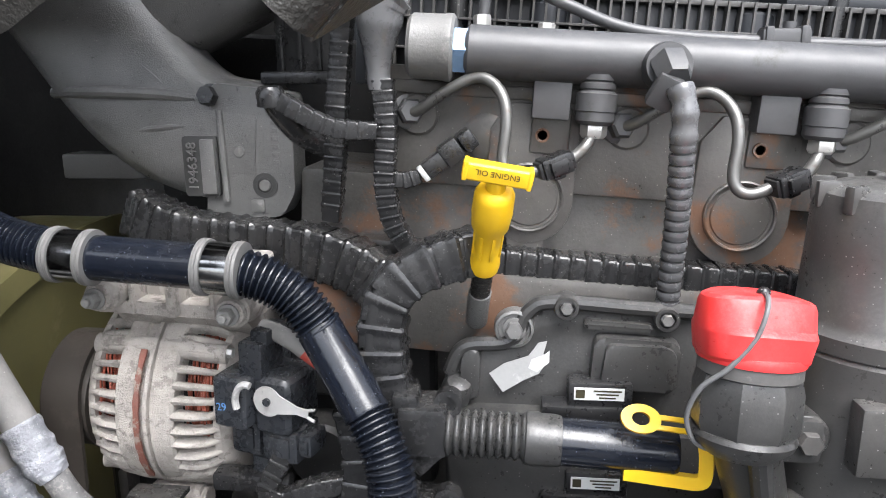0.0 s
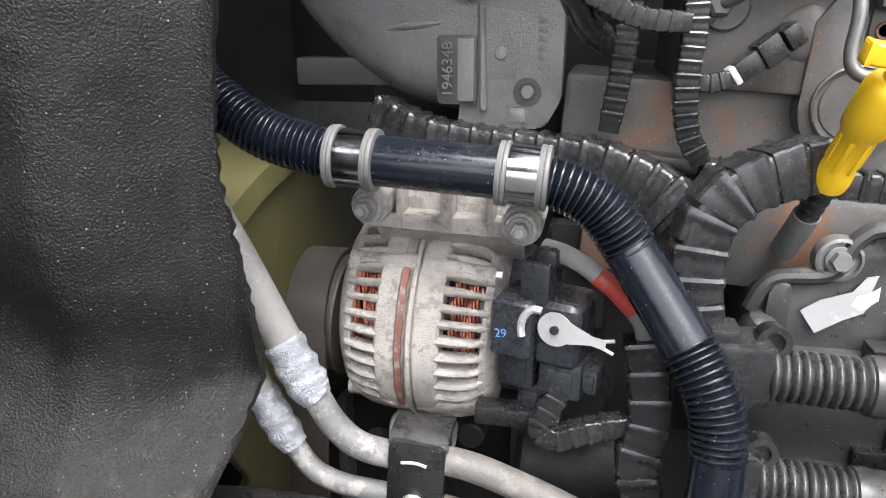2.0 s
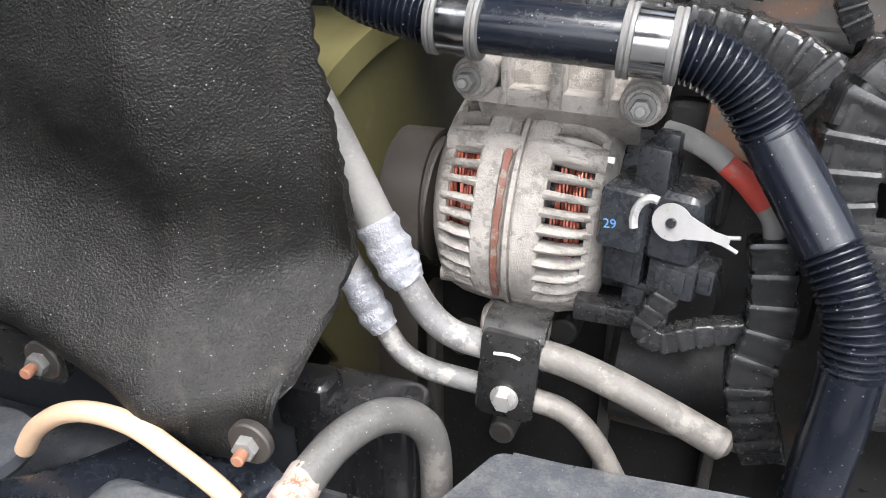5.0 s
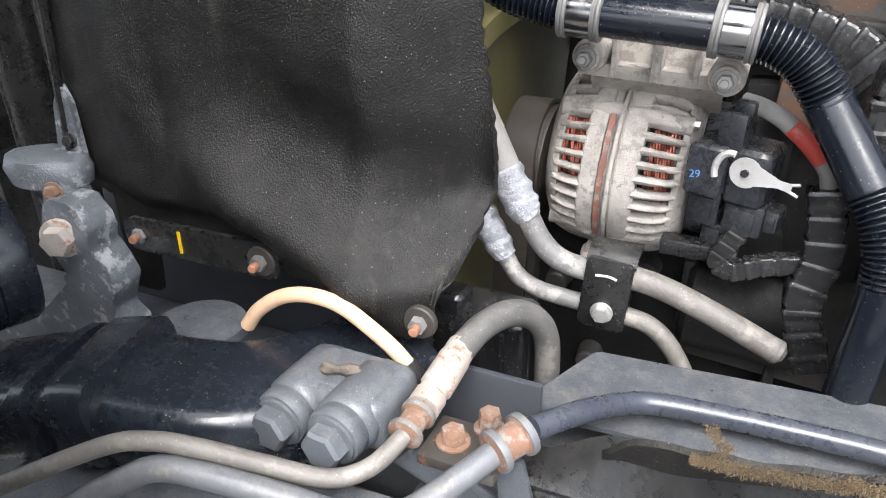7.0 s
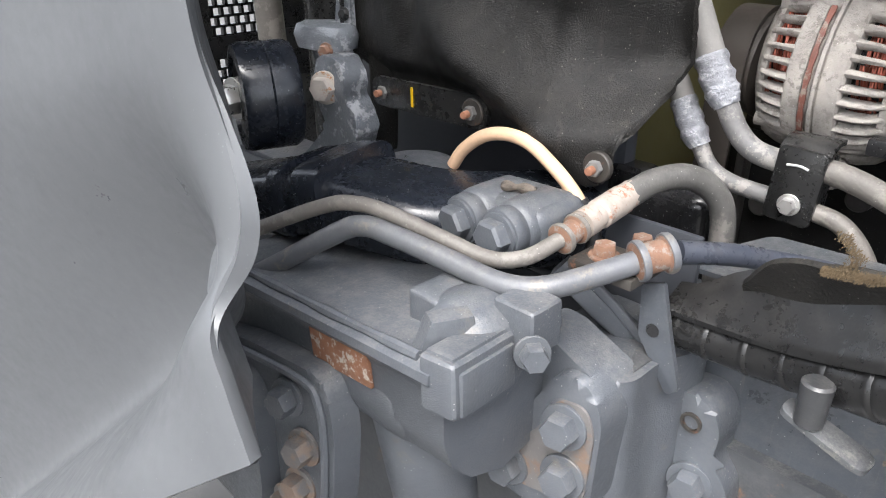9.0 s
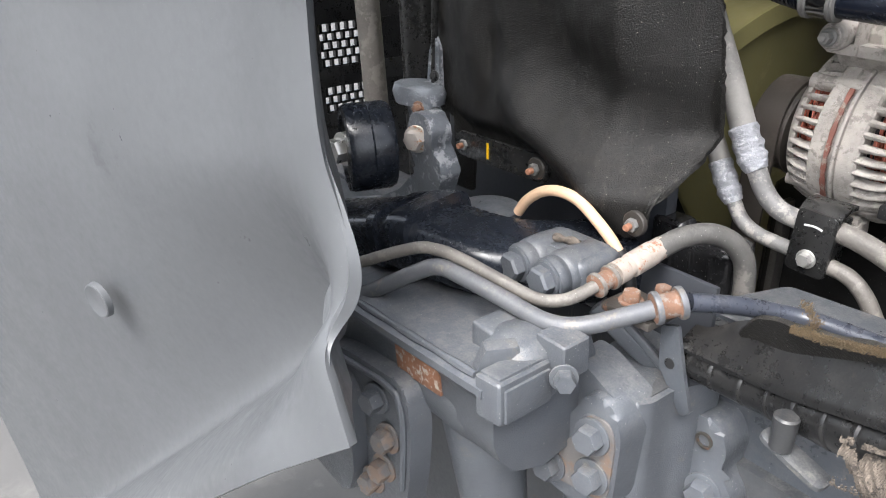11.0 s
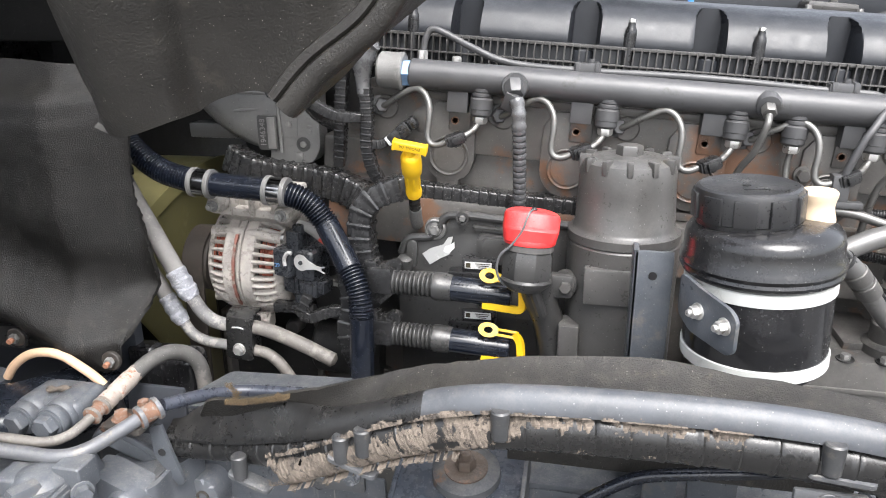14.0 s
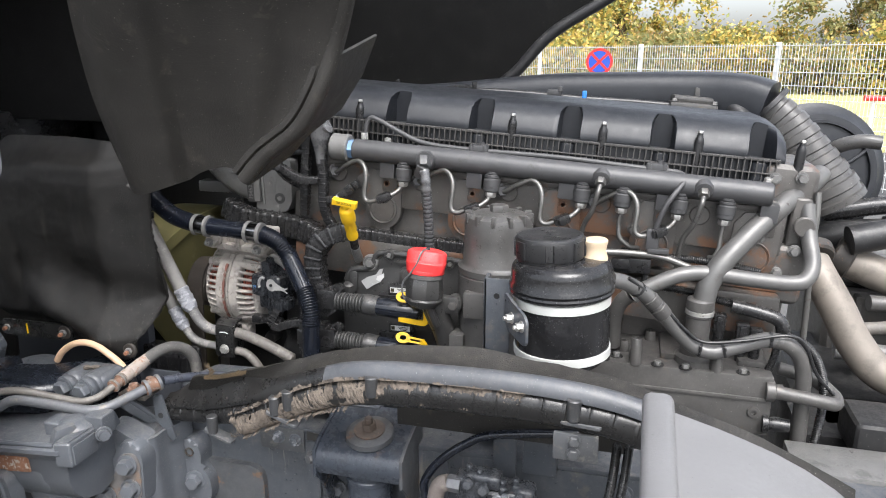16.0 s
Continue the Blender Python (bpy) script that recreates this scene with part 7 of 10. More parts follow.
# ---- steering gear, blue-grey castings ----
def build_steering_gear():
    g = thing("steering_gear", "blue-grey painted cast steering gear with rusty bolts", "steering gear", (-0.38, 0.12, 1.05))
    slope = Matrix(((0, 0, 1, 0), (1, 0, 0, 0), (0, 1, 0, 0), (0, 0, 0, 1)))
    lift = Matrix(((1, 0, 0, 0), (0, 1, 0, 0), (0.085, 0, 1, 0.030), (0, 0, 0, 1)))
    bm = bmesh.new()  # long body, its section drawn in y and z
    sec = [(0.078, 1.284), (0.071, 1.280), (0.070, 1.274), (0.080, 1.262), (0.083, 1.255), (0.083, 1.222), (0.090, 1.20), (0.108, 1.180), (0.14, 1.168), (0.185, 1.178), (0.198, 1.21), (0.198, 1.262), (0.19, 1.284)]
    prism(bm, sec, 0.27, lift @ Matrix.Translation((-0.59, 0, 0)) @ slope, 0.0)
    lathe(bm, [(0.046, -0.10)] + [(0.0485 * math.cos(t), 0.044 * math.sin(t)) for t in [math.pi / 2 * k / 10 for k in range(10)]] + [(0.0008, 0.044)], aim((-0.378, 0.130, 1.223), (-0.2, 0.133, 1.226)), 40)
    tube(bm, [(-0.400, 0.135, 1.20), (-0.396, 0.14, 1.14), (-0.390, 0.15, 1.02)], lambda s: 0.040 - 0.05 * s, 24)
    part("housing", bm, M_GEAR, g, angle=32)
    bm = bmesh.new()  # worn bead along the top's edge
    tube(bm, [(-0.58, 0.079, 1.2655), (-0.50, 0.0785, 1.2725), (-0.42, 0.078, 1.279), (-0.335, 0.078, 1.2865)], lambda s: 0.0035 + 0.0006 * math.sin(s * 90), 8)
    part("worn_bead", bm, M_GEAR, g)
    bm = bmesh.new()
    mb = Matrix.Translation((-0.3175, 0.102, 1.2745)) @ pose(0, 0, 0, -3, -4, 4)
    box(bm, (0, 0, 0), (0.028, 0.060, 0.038), 0.005, mb, 3)
    box(bm, (0.014, 0.0, -0.002), (0.005, 0.050, 0.029), 0.002, mb)
    box(bm, (0.0, 0.0, 0.019), (0.021, 0.052, 0.004), 0.0015, mb)
    part("end_block", bm, M_GEAR, g)
    bm = bmesh.new()
    box(bm, (-0.366, 0.126, 1.287), (0.028, 0.034, 0.032), 0.004, pose(0, 0, 0, 0, 0, 0), 3)
    lathe(bm, [(0.036, -0.028), (0.034, -0.006), (0.024, 0.010), (0.012, 0.015), (0.001, 0.016)], Matrix.Translation((-0.337, 0.128, 1.291)) @ pose(0, 0, 0, 0, 6, 0), 28)
    prism(bm, [(-0.024, 0.0), (0.024, 0.0), (0.014, 0.030), (-0.012, 0.030)], 0.014, Matrix.Translation((-0.340, 0.104, 1.276)) @ pose(0, 0, 0, 90, 0, 62), 0.003)
    part("hump", bm, M_GEAR, g, angle=45)
    bm = bmesh.new()
    box(bm, (-0.309, 0.145, 1.293), (0.032, 0.030, 0.034), 0.004, pose(0, 0, 0, 0, 0, 0) , 3)
    part("port_block", bm, M_GEAR, g)
    bolt(g, (-0.294, 0.132, 1.283), (0.75, -0.6, 0.1), 0.015, 0.011, M_GEAR)
    bm = bmesh.new()
    box(bm, (-0.422, 0.0815, 1.2435), (0.068, 0.003, 0.027), 0.001, Matrix.Translation((-0.422, 0, 1.2435)) @ pose(0, 0, 0, 0, -6, 0) @ Matrix.Translation((0.422, 0, -1.2435)))
    part("type_plate", bm, M_RUSTPLATE, g, "rusted type plate")
    bm = bmesh.new()  # cover flange with a row of bolts
    front_plate(bm, rounded([(-0.58, 1.203), (-0.52, 1.219), (-0.432, 1.232), (-0.417, 1.222), (-0.412, 1.185), (-0.420, 1.125), (-0.44, 1.04), (-0.58, 1.04)], 0.012), 0.088, 0.024, 0.006)
    front_plate(bm, rounded([(-0.62, 1.18), (-0.51, 1.196), (-0.496, 1.172), (-0.500, 1.085), (-0.52, 1.04), (-0.62, 1.04)], 0.014), 0.066, 0.020, 0.008)
    part("flange", bm, M_GEAR, g)
    bm = bmesh.new()
    tube(bm, [(-0.57, 0.062, 1.196), (-0.515, 0.062, 1.210), (-0.442, 0.062, 1.221), (-0.426, 0.062, 1.211), (-0.423, 0.062, 1.175), (-0.432, 0.062, 1.105)], 0.0035, 8)
    part("cast_rib", bm, M_GEAR, g)
    for x, z in ((-0.464, 1.196), (-0.449, 1.158), (-0.461, 1.113), (-0.485, 1.08)):
        bolt(g, (x, 0.062, z), (0.2, -1, 0.05), 0.0205, 0.013, M_GEAR if z > 1.18 else M_GEARRUST, True)
    return g


build_steering_gear()


def build_knuckle():
    k = thing("steering_bracket", "blue-grey cast bracket bolted to the chassis, rust stains", "bracket", (-0.27, 0.22, 1.0))
    seats = ((-0.290, 0.1675, 1.209), (-0.288, 0.1675, 1.167), (-0.337, 0.1675, 1.147))
    bm = bmesh.new()  # three-lobed flange
    front_plate(bm, rounded([(-0.366, 1.140), (-0.352, 1.118), (-0.318, 1.116), (-0.268, 1.135), (-0.264, 1.222), (-0.274, 1.246), (-0.300, 1.248), (-0.322, 1.208), (-0.354, 1.174)], 0.018, 6), 0.22, 0.049, 0.009)
    for p in seats:
        cyl(bm, (p[0], 0.20, p[2]), (p[0], 0.1690, p[2]), 0.0195, 0.0185, 28, 0.002)
    part("casting", bm, M_GEAR, k, angle=50)
    bm = bmesh.new()  # body behind the flange, hollowed towards the rear ear
    prism(bm, rounded([(-0.345, 0.19), (-0.274, 0.19), (-0.263, 0.204), (-0.263, 0.236), (-0.253, 0.262), (-0.250, 0.290), (-0.345, 0.30)], 0.009, 5), 0.20, Matrix.Translation((0, 0, 1.040)), 0.006)
    part("web", bm, M_GEAR, k, angle=50)
    bm = bmesh.new()
    prism(bm, [(-0.283, 0.238), (-0.279, 0.226), (-0.269, 0.212), (-0.268, 0.236), (-0.262, 0.250), (-0.266, 0.252), (-0.275, 0.249)], 0.0012, Matrix.Translation((0, 0, 1.2402)))
    part("worn_patch", bm, M_ALUTAB, k, "bare silvery patch")
    bm = bmesh.new()  # short sloping arm from the gear's end
    front_plate(bm, rounded([(-0.345, 1.205), (-0.338, 1.262), (-0.316, 1.262), (-0.293, 1.251), (-0.272, 1.243), (-0.268, 1.215), (-0.30, 1.205)], 0.010, 5), 0.220, 0.040, 0.007)
    part("arm", bm, M_GEAR, k, angle=50)
    bm = bmesh.new()  # broad rear cheek with the eyelet ear
    front_plate(bm, rounded([(-0.335, 1.0), (-0.212, 1.0), (-0.208, 1.060), (-0.222, 1.082), (-0.208, 1.105), (-0.210, 1.140), (-0.226, 1.158), (-0.222, 1.186), (-0.234, 1.208), (-0.262, 1.206), (-0.335, 1.160)], 0.013, 5), 0.31, 0.048, 0.008)
    part("cheek", bm, M_GEAR, k)
    bm = bmesh.new()
    front_plate(bm, rounded([(-0.350, 1.140), (-0.338, 1.130), (-0.312, 1.136), (-0.272, 1.146), (-0.268, 1.212), (-0.276, 1.230), (-0.300, 1.226), (-0.314, 1.190), (-0.338, 1.168)], 0.014, 5), 0.1708, 0.002, 0.0008)
    part("stained_face", bm, M_GEARRUST, k, "rust-stained flange face")
    for p in seats:
        bolt(k, p, (0.15, -1, 0.08), 0.0220, 0.012, M_GEAR)
    for p in ((-0.238, 0.262, 1.132), (-0.243, 0.262, 1.078), (-0.247, 0.262, 1.025)):
        bolt(k, p, (0.15, -1, 0.05), 0.022, 0.013, M_GEAR)
    bm = bmesh.new()
    lathe(bm, [(0.0082, -0.002), (0.0082, 0.0016), (0.0060, 0.0018), (0.0055, -0.001)], aim((-0.2445, 0.2615, 1.184), (-0.2445, 0.1, 1.184)), 24)
    part("eyelet", bm, M_BLACKRUST, k)
    for i in range(4):
        bm = bmesh.new()
        box(bm, (-0.292 + 0.004 * i, 0.2615, 1.102 - 0.016 * i), (0.034 + 0.010 * (i == 3), 0.002, 0.005 + 0.003 * (i == 3)), 0.0008)
        part("cast_mark", bm, M_GEAR, k)
    for pts, r in (([(-0.345, 0.226, 1.290), (-0.318, 0.238, 1.264), (-0.298, 0.254, 1.240), (-0.288, 0.262, 1.226)], 0.0075), ([(-0.334, 0.224, 1.296), (-0.308, 0.236, 1.272), (-0.288, 0.250, 1.244), (-0.280, 0.256, 1.232)], 0.0030)):
        bm = bmesh.new()  # slim struts up to the pipes
        tube(bm, pts, 1.0, section=squarish(r, r * 1.2, 0.4))
        part("strut", bm, M_GEAR, k)
    bm = bmesh.new()
    front_plate(bm, rounded([(-0.283, 1.295), (-0.267, 1.301), (-0.257, 1.262), (-0.246, 1.225), (-0.255, 1.218), (-0.281, 1.256)], 0.003), 0.238, 0.004, 0.001)
    part("strut_plate", bm, M_CHASSIS, k)
    bm = bmesh.new()
    lathe(bm, [(0.0050, 0), (0.0050, 0.0006), (0.0005, 0.0006)], aim((-0.2705, 0.2338, 1.2636), (-0.2705, 0.1, 1.2636)), 16)
    part("plate_hole", bm, M_BLACK, k)
    bm = bmesh.new()
    box(bm, (-0.325, 0.30, 1.24), (0.10, 0.006, 0.14), 0.002)
    part("rear_plate", bm, M_DARKBLUE, k, "dark blue-grey plate between the struts")


build_knuckle()


def build_hydraulic_block():
    b = thing("valve_block", "blue-grey ribbed cast valve block with two hexagon plugs", "valve block", (-0.39, 0.2, 1.30))
    m = Matrix.Translation((-0.392, 0.217, 1.316)) @ pose(0, 0, 0, 2, -3, -4)
    bm = bmesh.new()
    box(bm, (0.002, 0.018, -0.003), (0.084, 0.054, 0.038), 0.013, m, 4)
    box(bm, (0.004, 0.020, 0.012), (0.060, 0.040, 0.010), 0.004, m, 3)
    for x in (-0.0205, 0.0205):
        lathe(bm, [(0.0150, -0.026), (0.0185, -0.025), (0.0195, -0.022), (0.0196, -0.016), (0.0188, -0.0150), (0.0188, -0.0130), (0.0205, -0.0115), (0.0212, -0.007), (0.0214, 0.010), (0.0205, 0.030), (0.014, 0.042), (0.001, 0.044)], m @ aim((x, 0.0, 0.0), (x, 0.5, 0.0)), 36)
    part("body", bm, M_GEAR, b, angle=40)
    for x in (-0.0205, 0.0205):
        bm = bmesh.new()
        q = m @ Vector((x, -0.025, 0.0))
        d = m.to_3x3() @ Vector((0, -1, 0))
        lathe(bm, [(0.0168, 0.0), (0.0168, 0.0025), (0.0150, 0.003)], aim(q, q + d), 30)
        hexagon(bm, q + d * 0.0028, d, 0.0250, 0.0115, 0.14)
        part("hexagon_plug", bm, M_GEAR, b)
    bm = bmesh.new()
    tube(bm, [m @ Vector(p) for p in ((-0.010, 0.010, 0.0205), (0.004, 0.012, 0.0212), (0.016, 0.018, 0.0200))], lambda s: 0.0035 + 0.001 * math.sin(s * 400), 8)
    part("mud_lump", bm, M_MUD, b, "crumbs of dried mud on top")


build_hydraulic_block()




def build_air_duct():
    d = thing("air_duct", "dusty satin black plastic air duct with stepped joint", "air duct", (-0.55, 0.17, 1.30))
    bm = bmesh.new()
    pts = [(-0.80, 0.13, 1.240), (-0.68, 0.158, 1.270), (-0.60, 0.174, 1.292), (-0.54, 0.184, 1.307)]
    tube(bm, pts, 1.0, section=squarish(0.047, 0.029, 0.36), n=6)
    part("flat_duct", bm, M_DUCT, d, angle=45)
    bm = bmesh.new()
    tube(bm, [(-0.552, 0.180, 1.305), (-0.545, 0.182, 1.307), (-0.525, 0.186, 1.310)], 1.0, section=squarish(0.052, 0.035, 0.42), n=4)
    tube(bm, [(-0.580, 0.174, 1.300), (-0.570, 0.176, 1.302)], 1.0, section=squarish(0.050, 0.033, 0.42), bend=False)
    part("joint_collar", bm, M_DUCT, d, angle=45)
    bm = bmesh.new()
    tube(bm, [(-0.535, 0.184, 1.305), (-0.49, 0.193, 1.304), (-0.455, 0.212, 1.300), (-0.425, 0.250, 1.295), (-0.395, 0.32, 1.288)], 1.0, section=squarish(0.047, 0.029, 0.46), n=8)
    part("curved_duct", bm, M_DUCT, d, angle=45)
    bm = bmesh.new()
    lathe(bm, [(0.036, 0.0), (0.038, 0.004), (0.036, 0.010), (0.024, 0.012), (0.001, 0.012)], Matrix.Translation((-0.540, 0.262, 1.304)), 32)
    part("round_lid", bm, M_CHASSIS, d)


build_air_duct()


# ---- power steering pipes ----
def build_steering_pipes():
    p = thing("steering_pipe", "dusty bent steel steering pipe with rusty unions", "pipe", (-0.33, 0.22, 1.32), "pair of steering pipes over the gear")
    bm = bmesh.new()
    tube(bm, [(-0.66, 0.046, 1.232), (-0.555, 0.090, 1.291), (-0.484, 0.120, 1.327), (-0.455, 0.130, 1.334), (-0.43, 0.139, 1.331), (-0.395, 0.153, 1.320), (-0.362, 0.167, 1.310), (-0.344, 0.183, 1.311), (-0.334, 0.203, 1.319), (-0.332, 0.218, 1.323)], 0.0058, 16)
    part("dirty_pipe", bm, M_DIRTPIPE, p)
    bm = bmesh.new()
    ax = aim((-0.333, 0.206, 1.320), (-0.331, 0.246, 1.327))
    lathe(bm, [(0.008, 0), (0.0105, 0.001), (0.0105, 0.004), (0.0085, 0.005), (0.0085, 0.016), (0.0105, 0.017), (0.0105, 0.020), (0.008, 0.021)], ax, 20)
    part("rusty_union", bm, M_RUST, p, "rusty pipe union")
    for z in (0.0005, 0.0165):
        bm = bmesh.new()
        lathe(bm, [(0.0075, 0), (0.0112, 0.0006), (0.0116, 0.0025), (0.0112, 0.0044), (0.0075, 0.005)], ax @ Matrix.Translation((0, 0, z)), 22)
        part("union_collar", bm, M_DIRTPIPE, p)
    bm = bmesh.new()
    tube(bm, [(-0.331, 0.228, 1.325), (-0.331, 0.258, 1.328), (-0.331, 0.292, 1.332)], lambda s: 0.0108 if s < 0.012 else 0.0094 if s < 0.02 else 0.0112 if s < 0.05 else 0.0104, 20, step=0.0015)
    for v in bm.verts:
        v.co += Vector((1, -1, 1)) * wob(v.co.x, v.co.y, v.co.z, 240, 0.0008)
    part("crimp", bm, M_CRIMPRUST, p, "rust-flecked crimped hose end")
    bm = bmesh.new()
    tube(bm, [(-0.331, 0.284, 1.331), (-0.325, 0.312, 1.337), (-0.313, 0.338, 1.337), (-0.300, 0.358, 1.324), (-0.292, 0.368, 1.298), (-0.291, 0.37, 1.24)], 0.0100, 20)
    part("rubber_hose", bm, M_DARKHOSE, p)

    q = thing("steering_pipe", "thicker blue-grey steel steering pipe with rusty union", "pipe", (-0.27, 0.23, 1.32), "pair of steering pipes over the gear")
    bm = bmesh.new()
    tube(bm, [(-0.66, 0.044, 1.190), (-0.548, 0.090, 1.257), (-0.475, 0.115, 1.306), (-0.447, 0.125, 1.321), (-0.42, 0.133, 1.319), (-0.375, 0.143, 1.312), (-0.335, 0.150, 1.307), (-0.310, 0.163, 1.309), (-0.290, 0.195, 1.315), (-0.275, 0.222, 1.321)], 0.0078, 18)
    part("steel_pipe", bm, M_STEELPIPE, q)
    bm = bmesh.new()
    tube(bm, [(-0.264, 0.240, 1.323), (-0.244, 0.275, 1.316), (-0.222, 0.308, 1.306), (-0.195, 0.322, 1.303), (-0.12, 0.328, 1.303), (-0.05, 0.33, 1.302), (0.05, 0.33, 1.298)], 0.0078, 18)
    part("steel_pipe", bm, M_BLUEPIPE, q, "dark blue painted pipe end")
    bm = bmesh.new()
    lathe(bm, [(0.010, 0), (0.0125, 0.001), (0.0125, 0.005), (0.0105, 0.006), (0.0105, 0.020), (0.0125, 0.021), (0.0125, 0.025), (0.010, 0.026)], aim((-0.2795, 0.214, 1.3195), (-0.262, 0.243, 1.325)), 22)
    part("rusty_union", bm, M_RUST, q, "rusty pipe union")
    for z in (0.0005, 0.0205):
        bm = bmesh.new()
        lathe(bm, [(0.0095, 0), (0.0135, 0.0006), (0.0140, 0.0030), (0.0135, 0.0054), (0.0095, 0.006)], aim((-0.2795, 0.214, 1.3195), (-0.262, 0.243, 1.325)) @ Matrix.Translation((0, 0, z)), 24)
        part("union_collar", bm, M_STEELPIPE, q)
    # clamp with rusty bolts between the two
    c = thing("pipe_saddle", "rusty clamp with two bolts holding the steering pipes", "pipe clamp", (-0.30, 0.235, 1.31))
    bm = bmesh.new()
    box(bm, (-0.300, 0.226, 1.306), (0.05, 0.04, 0.008), 0.002, None)
    part("saddle", bm, M_BLACKRUST, c)
    bolt(c, (-0.308, 0.224, 1.310), (0, 0, 1), 0.014, 0.008, M_RUST)
    bolt(c, (-0.292, 0.244, 1.310), (0, 0, 1), 0.013, 0.012, M_RUST)


build_steering_pipes()

tubeb = thing("drain_tube", "bent beige plastic drain tube with an open end", "tube", (-0.36, 0.27, 1.30))
bm = bmesh.new()
tube(bm, [(-0.497, 0.268, 1.320), (-0.484, 0.268, 1.337), (-0.462, 0.268, 1.353), (-0.438, 0.268, 1.360), (-0.413, 0.268, 1.358), (-0.390, 0.268, 1.346), (-0.372, 0.270, 1.331), (-0.358, 0.272, 1.314)], 0.0056, 18)
part("beige_tube", bm, M_BEIGE, tubeb)
bm = bmesh.new()
tube(bm, [(-0.364, 0.2715, 1.3215), (-0.352, 0.272, 1.304), (-0.345, 0.27, 1.285)], 0.0070, 16)
part("black_sleeve", bm, M_RUBBER, tubeb)


# ---- cab mount: rubber roller, strut and arm ----
def build_cab_mount():
    c = thing("cab_mount", "corroded cab mount arm with black rubber bushing", "cab mount", (-0.70, 0.24, 1.25))
    ax = aim((-0.676, 0.243, 1.361), (-0.7012, 0.1753, 1.361))
    bm = bmesh.new()
    lathe(bm, [(0.038, 0.014), (0.049, 0.016), (0.0520, 0.021), (0.0520, 0.042), (0.0508, 0.043), (0.0520, 0.044), (0.0520, 0.064), (0.050, 0.070), (0.040, 0.071), (0.038, 0.060), (0.032, 0.060)], ax, 48)
    part("rubber_bush", bm, M_DUCT, c, "glossy black rubber bushing")
    bm = bmesh.new()
    lathe(bm, [(0.0375, 0.056), (0.0375, 0.067), (0.034, 0.068), (0.033, 0.060), (0.022, 0.058), (0.020, 0.070), (0.001, 0.070)], ax, 40)
    part("inner_sleeve", bm, M_GREYALU, c)
    bolt(c, ax @ Vector((0.0, 0.0, 0.070)), (0.05, -1, 0), 0.026, 0.014, M_ZINC, True)
    bm = bmesh.new()
    arm = [(-0.690, 1.392), (-0.660, 1.392), (-0.646, 1.372), (-0.650, 1.352), (-0.638, 1.343), (-0.630, 1.322), (-0.643, 1.298), (-0.629, 1.280), (-0.640, 1.262), (-0.749, 1.226), (-0.90, 1.165), (-0.90, 1.212), (-0.804, 1.242), (-0.724, 1.282), (-0.684, 1.318), (-0.694, 1.340), (-0.700, 1.368)]
    front_plate(bm, rounded([(-0.706, 1.362), (-0.672, 1.366), (-0.690, 1.412), (-0.730, 1.412)], 0.005), 0.304, 0.024, 0.003)
    front_plate(bm, rounded(arm, 0.006), 0.296, 0.030, 0.004)
    for v in bm.verts:
        v.co += Vector((0, 1, 0)) * wob(v.co.x, v.co.y, v.co.z, 90, 0.004)
    part("arm", bm, M_CRUST, c)
    bolt(c, (-0.676, 0.264, 1.361), (0.45, -1, 0.0), 0.022, 0.011, M_ZINCRUST)
    bolt(c, (-0.690, 0.278, 1.394), (0.3, -1, 0.0), 0.011, 0.006, M_RUST)
    bm = bmesh.new()  # lumpy clamp round the upright tube
    lathe(bm, [(0.020, -0.014), (0.027, -0.012), (0.029, 0.0), (0.026, 0.010), (0.020, 0.012)], Matrix.Translation((-0.720, 0.300, 1.405)) @ Matrix.Diagonal((1.5, 1.0, 1.0, 1.0)), 24)
    for v in bm.verts:
        v.co += Vector((1, -1, 0.6)) * wob(v.co.x, v.co.y, v.co.z, 110, 0.004)
    part("clamp", bm, M_CRUST, c, angle=50)
    bm = bmesh.new()
    front_plate(bm, rounded([(-0.722, 1.40), (-0.69, 1.40), (-0.692, 1.46), (-0.700, 1.475), (-0.712, 1.455)], 0.004), 0.318, 0.006, 0.001)
    part("lug", bm, M_CRUST, c)
    bolt(c, (-0.700, 0.311, 1.426), (0.2, -1, 0.2), 0.009, 0.004, M_BLACK)


build_cab_mount()


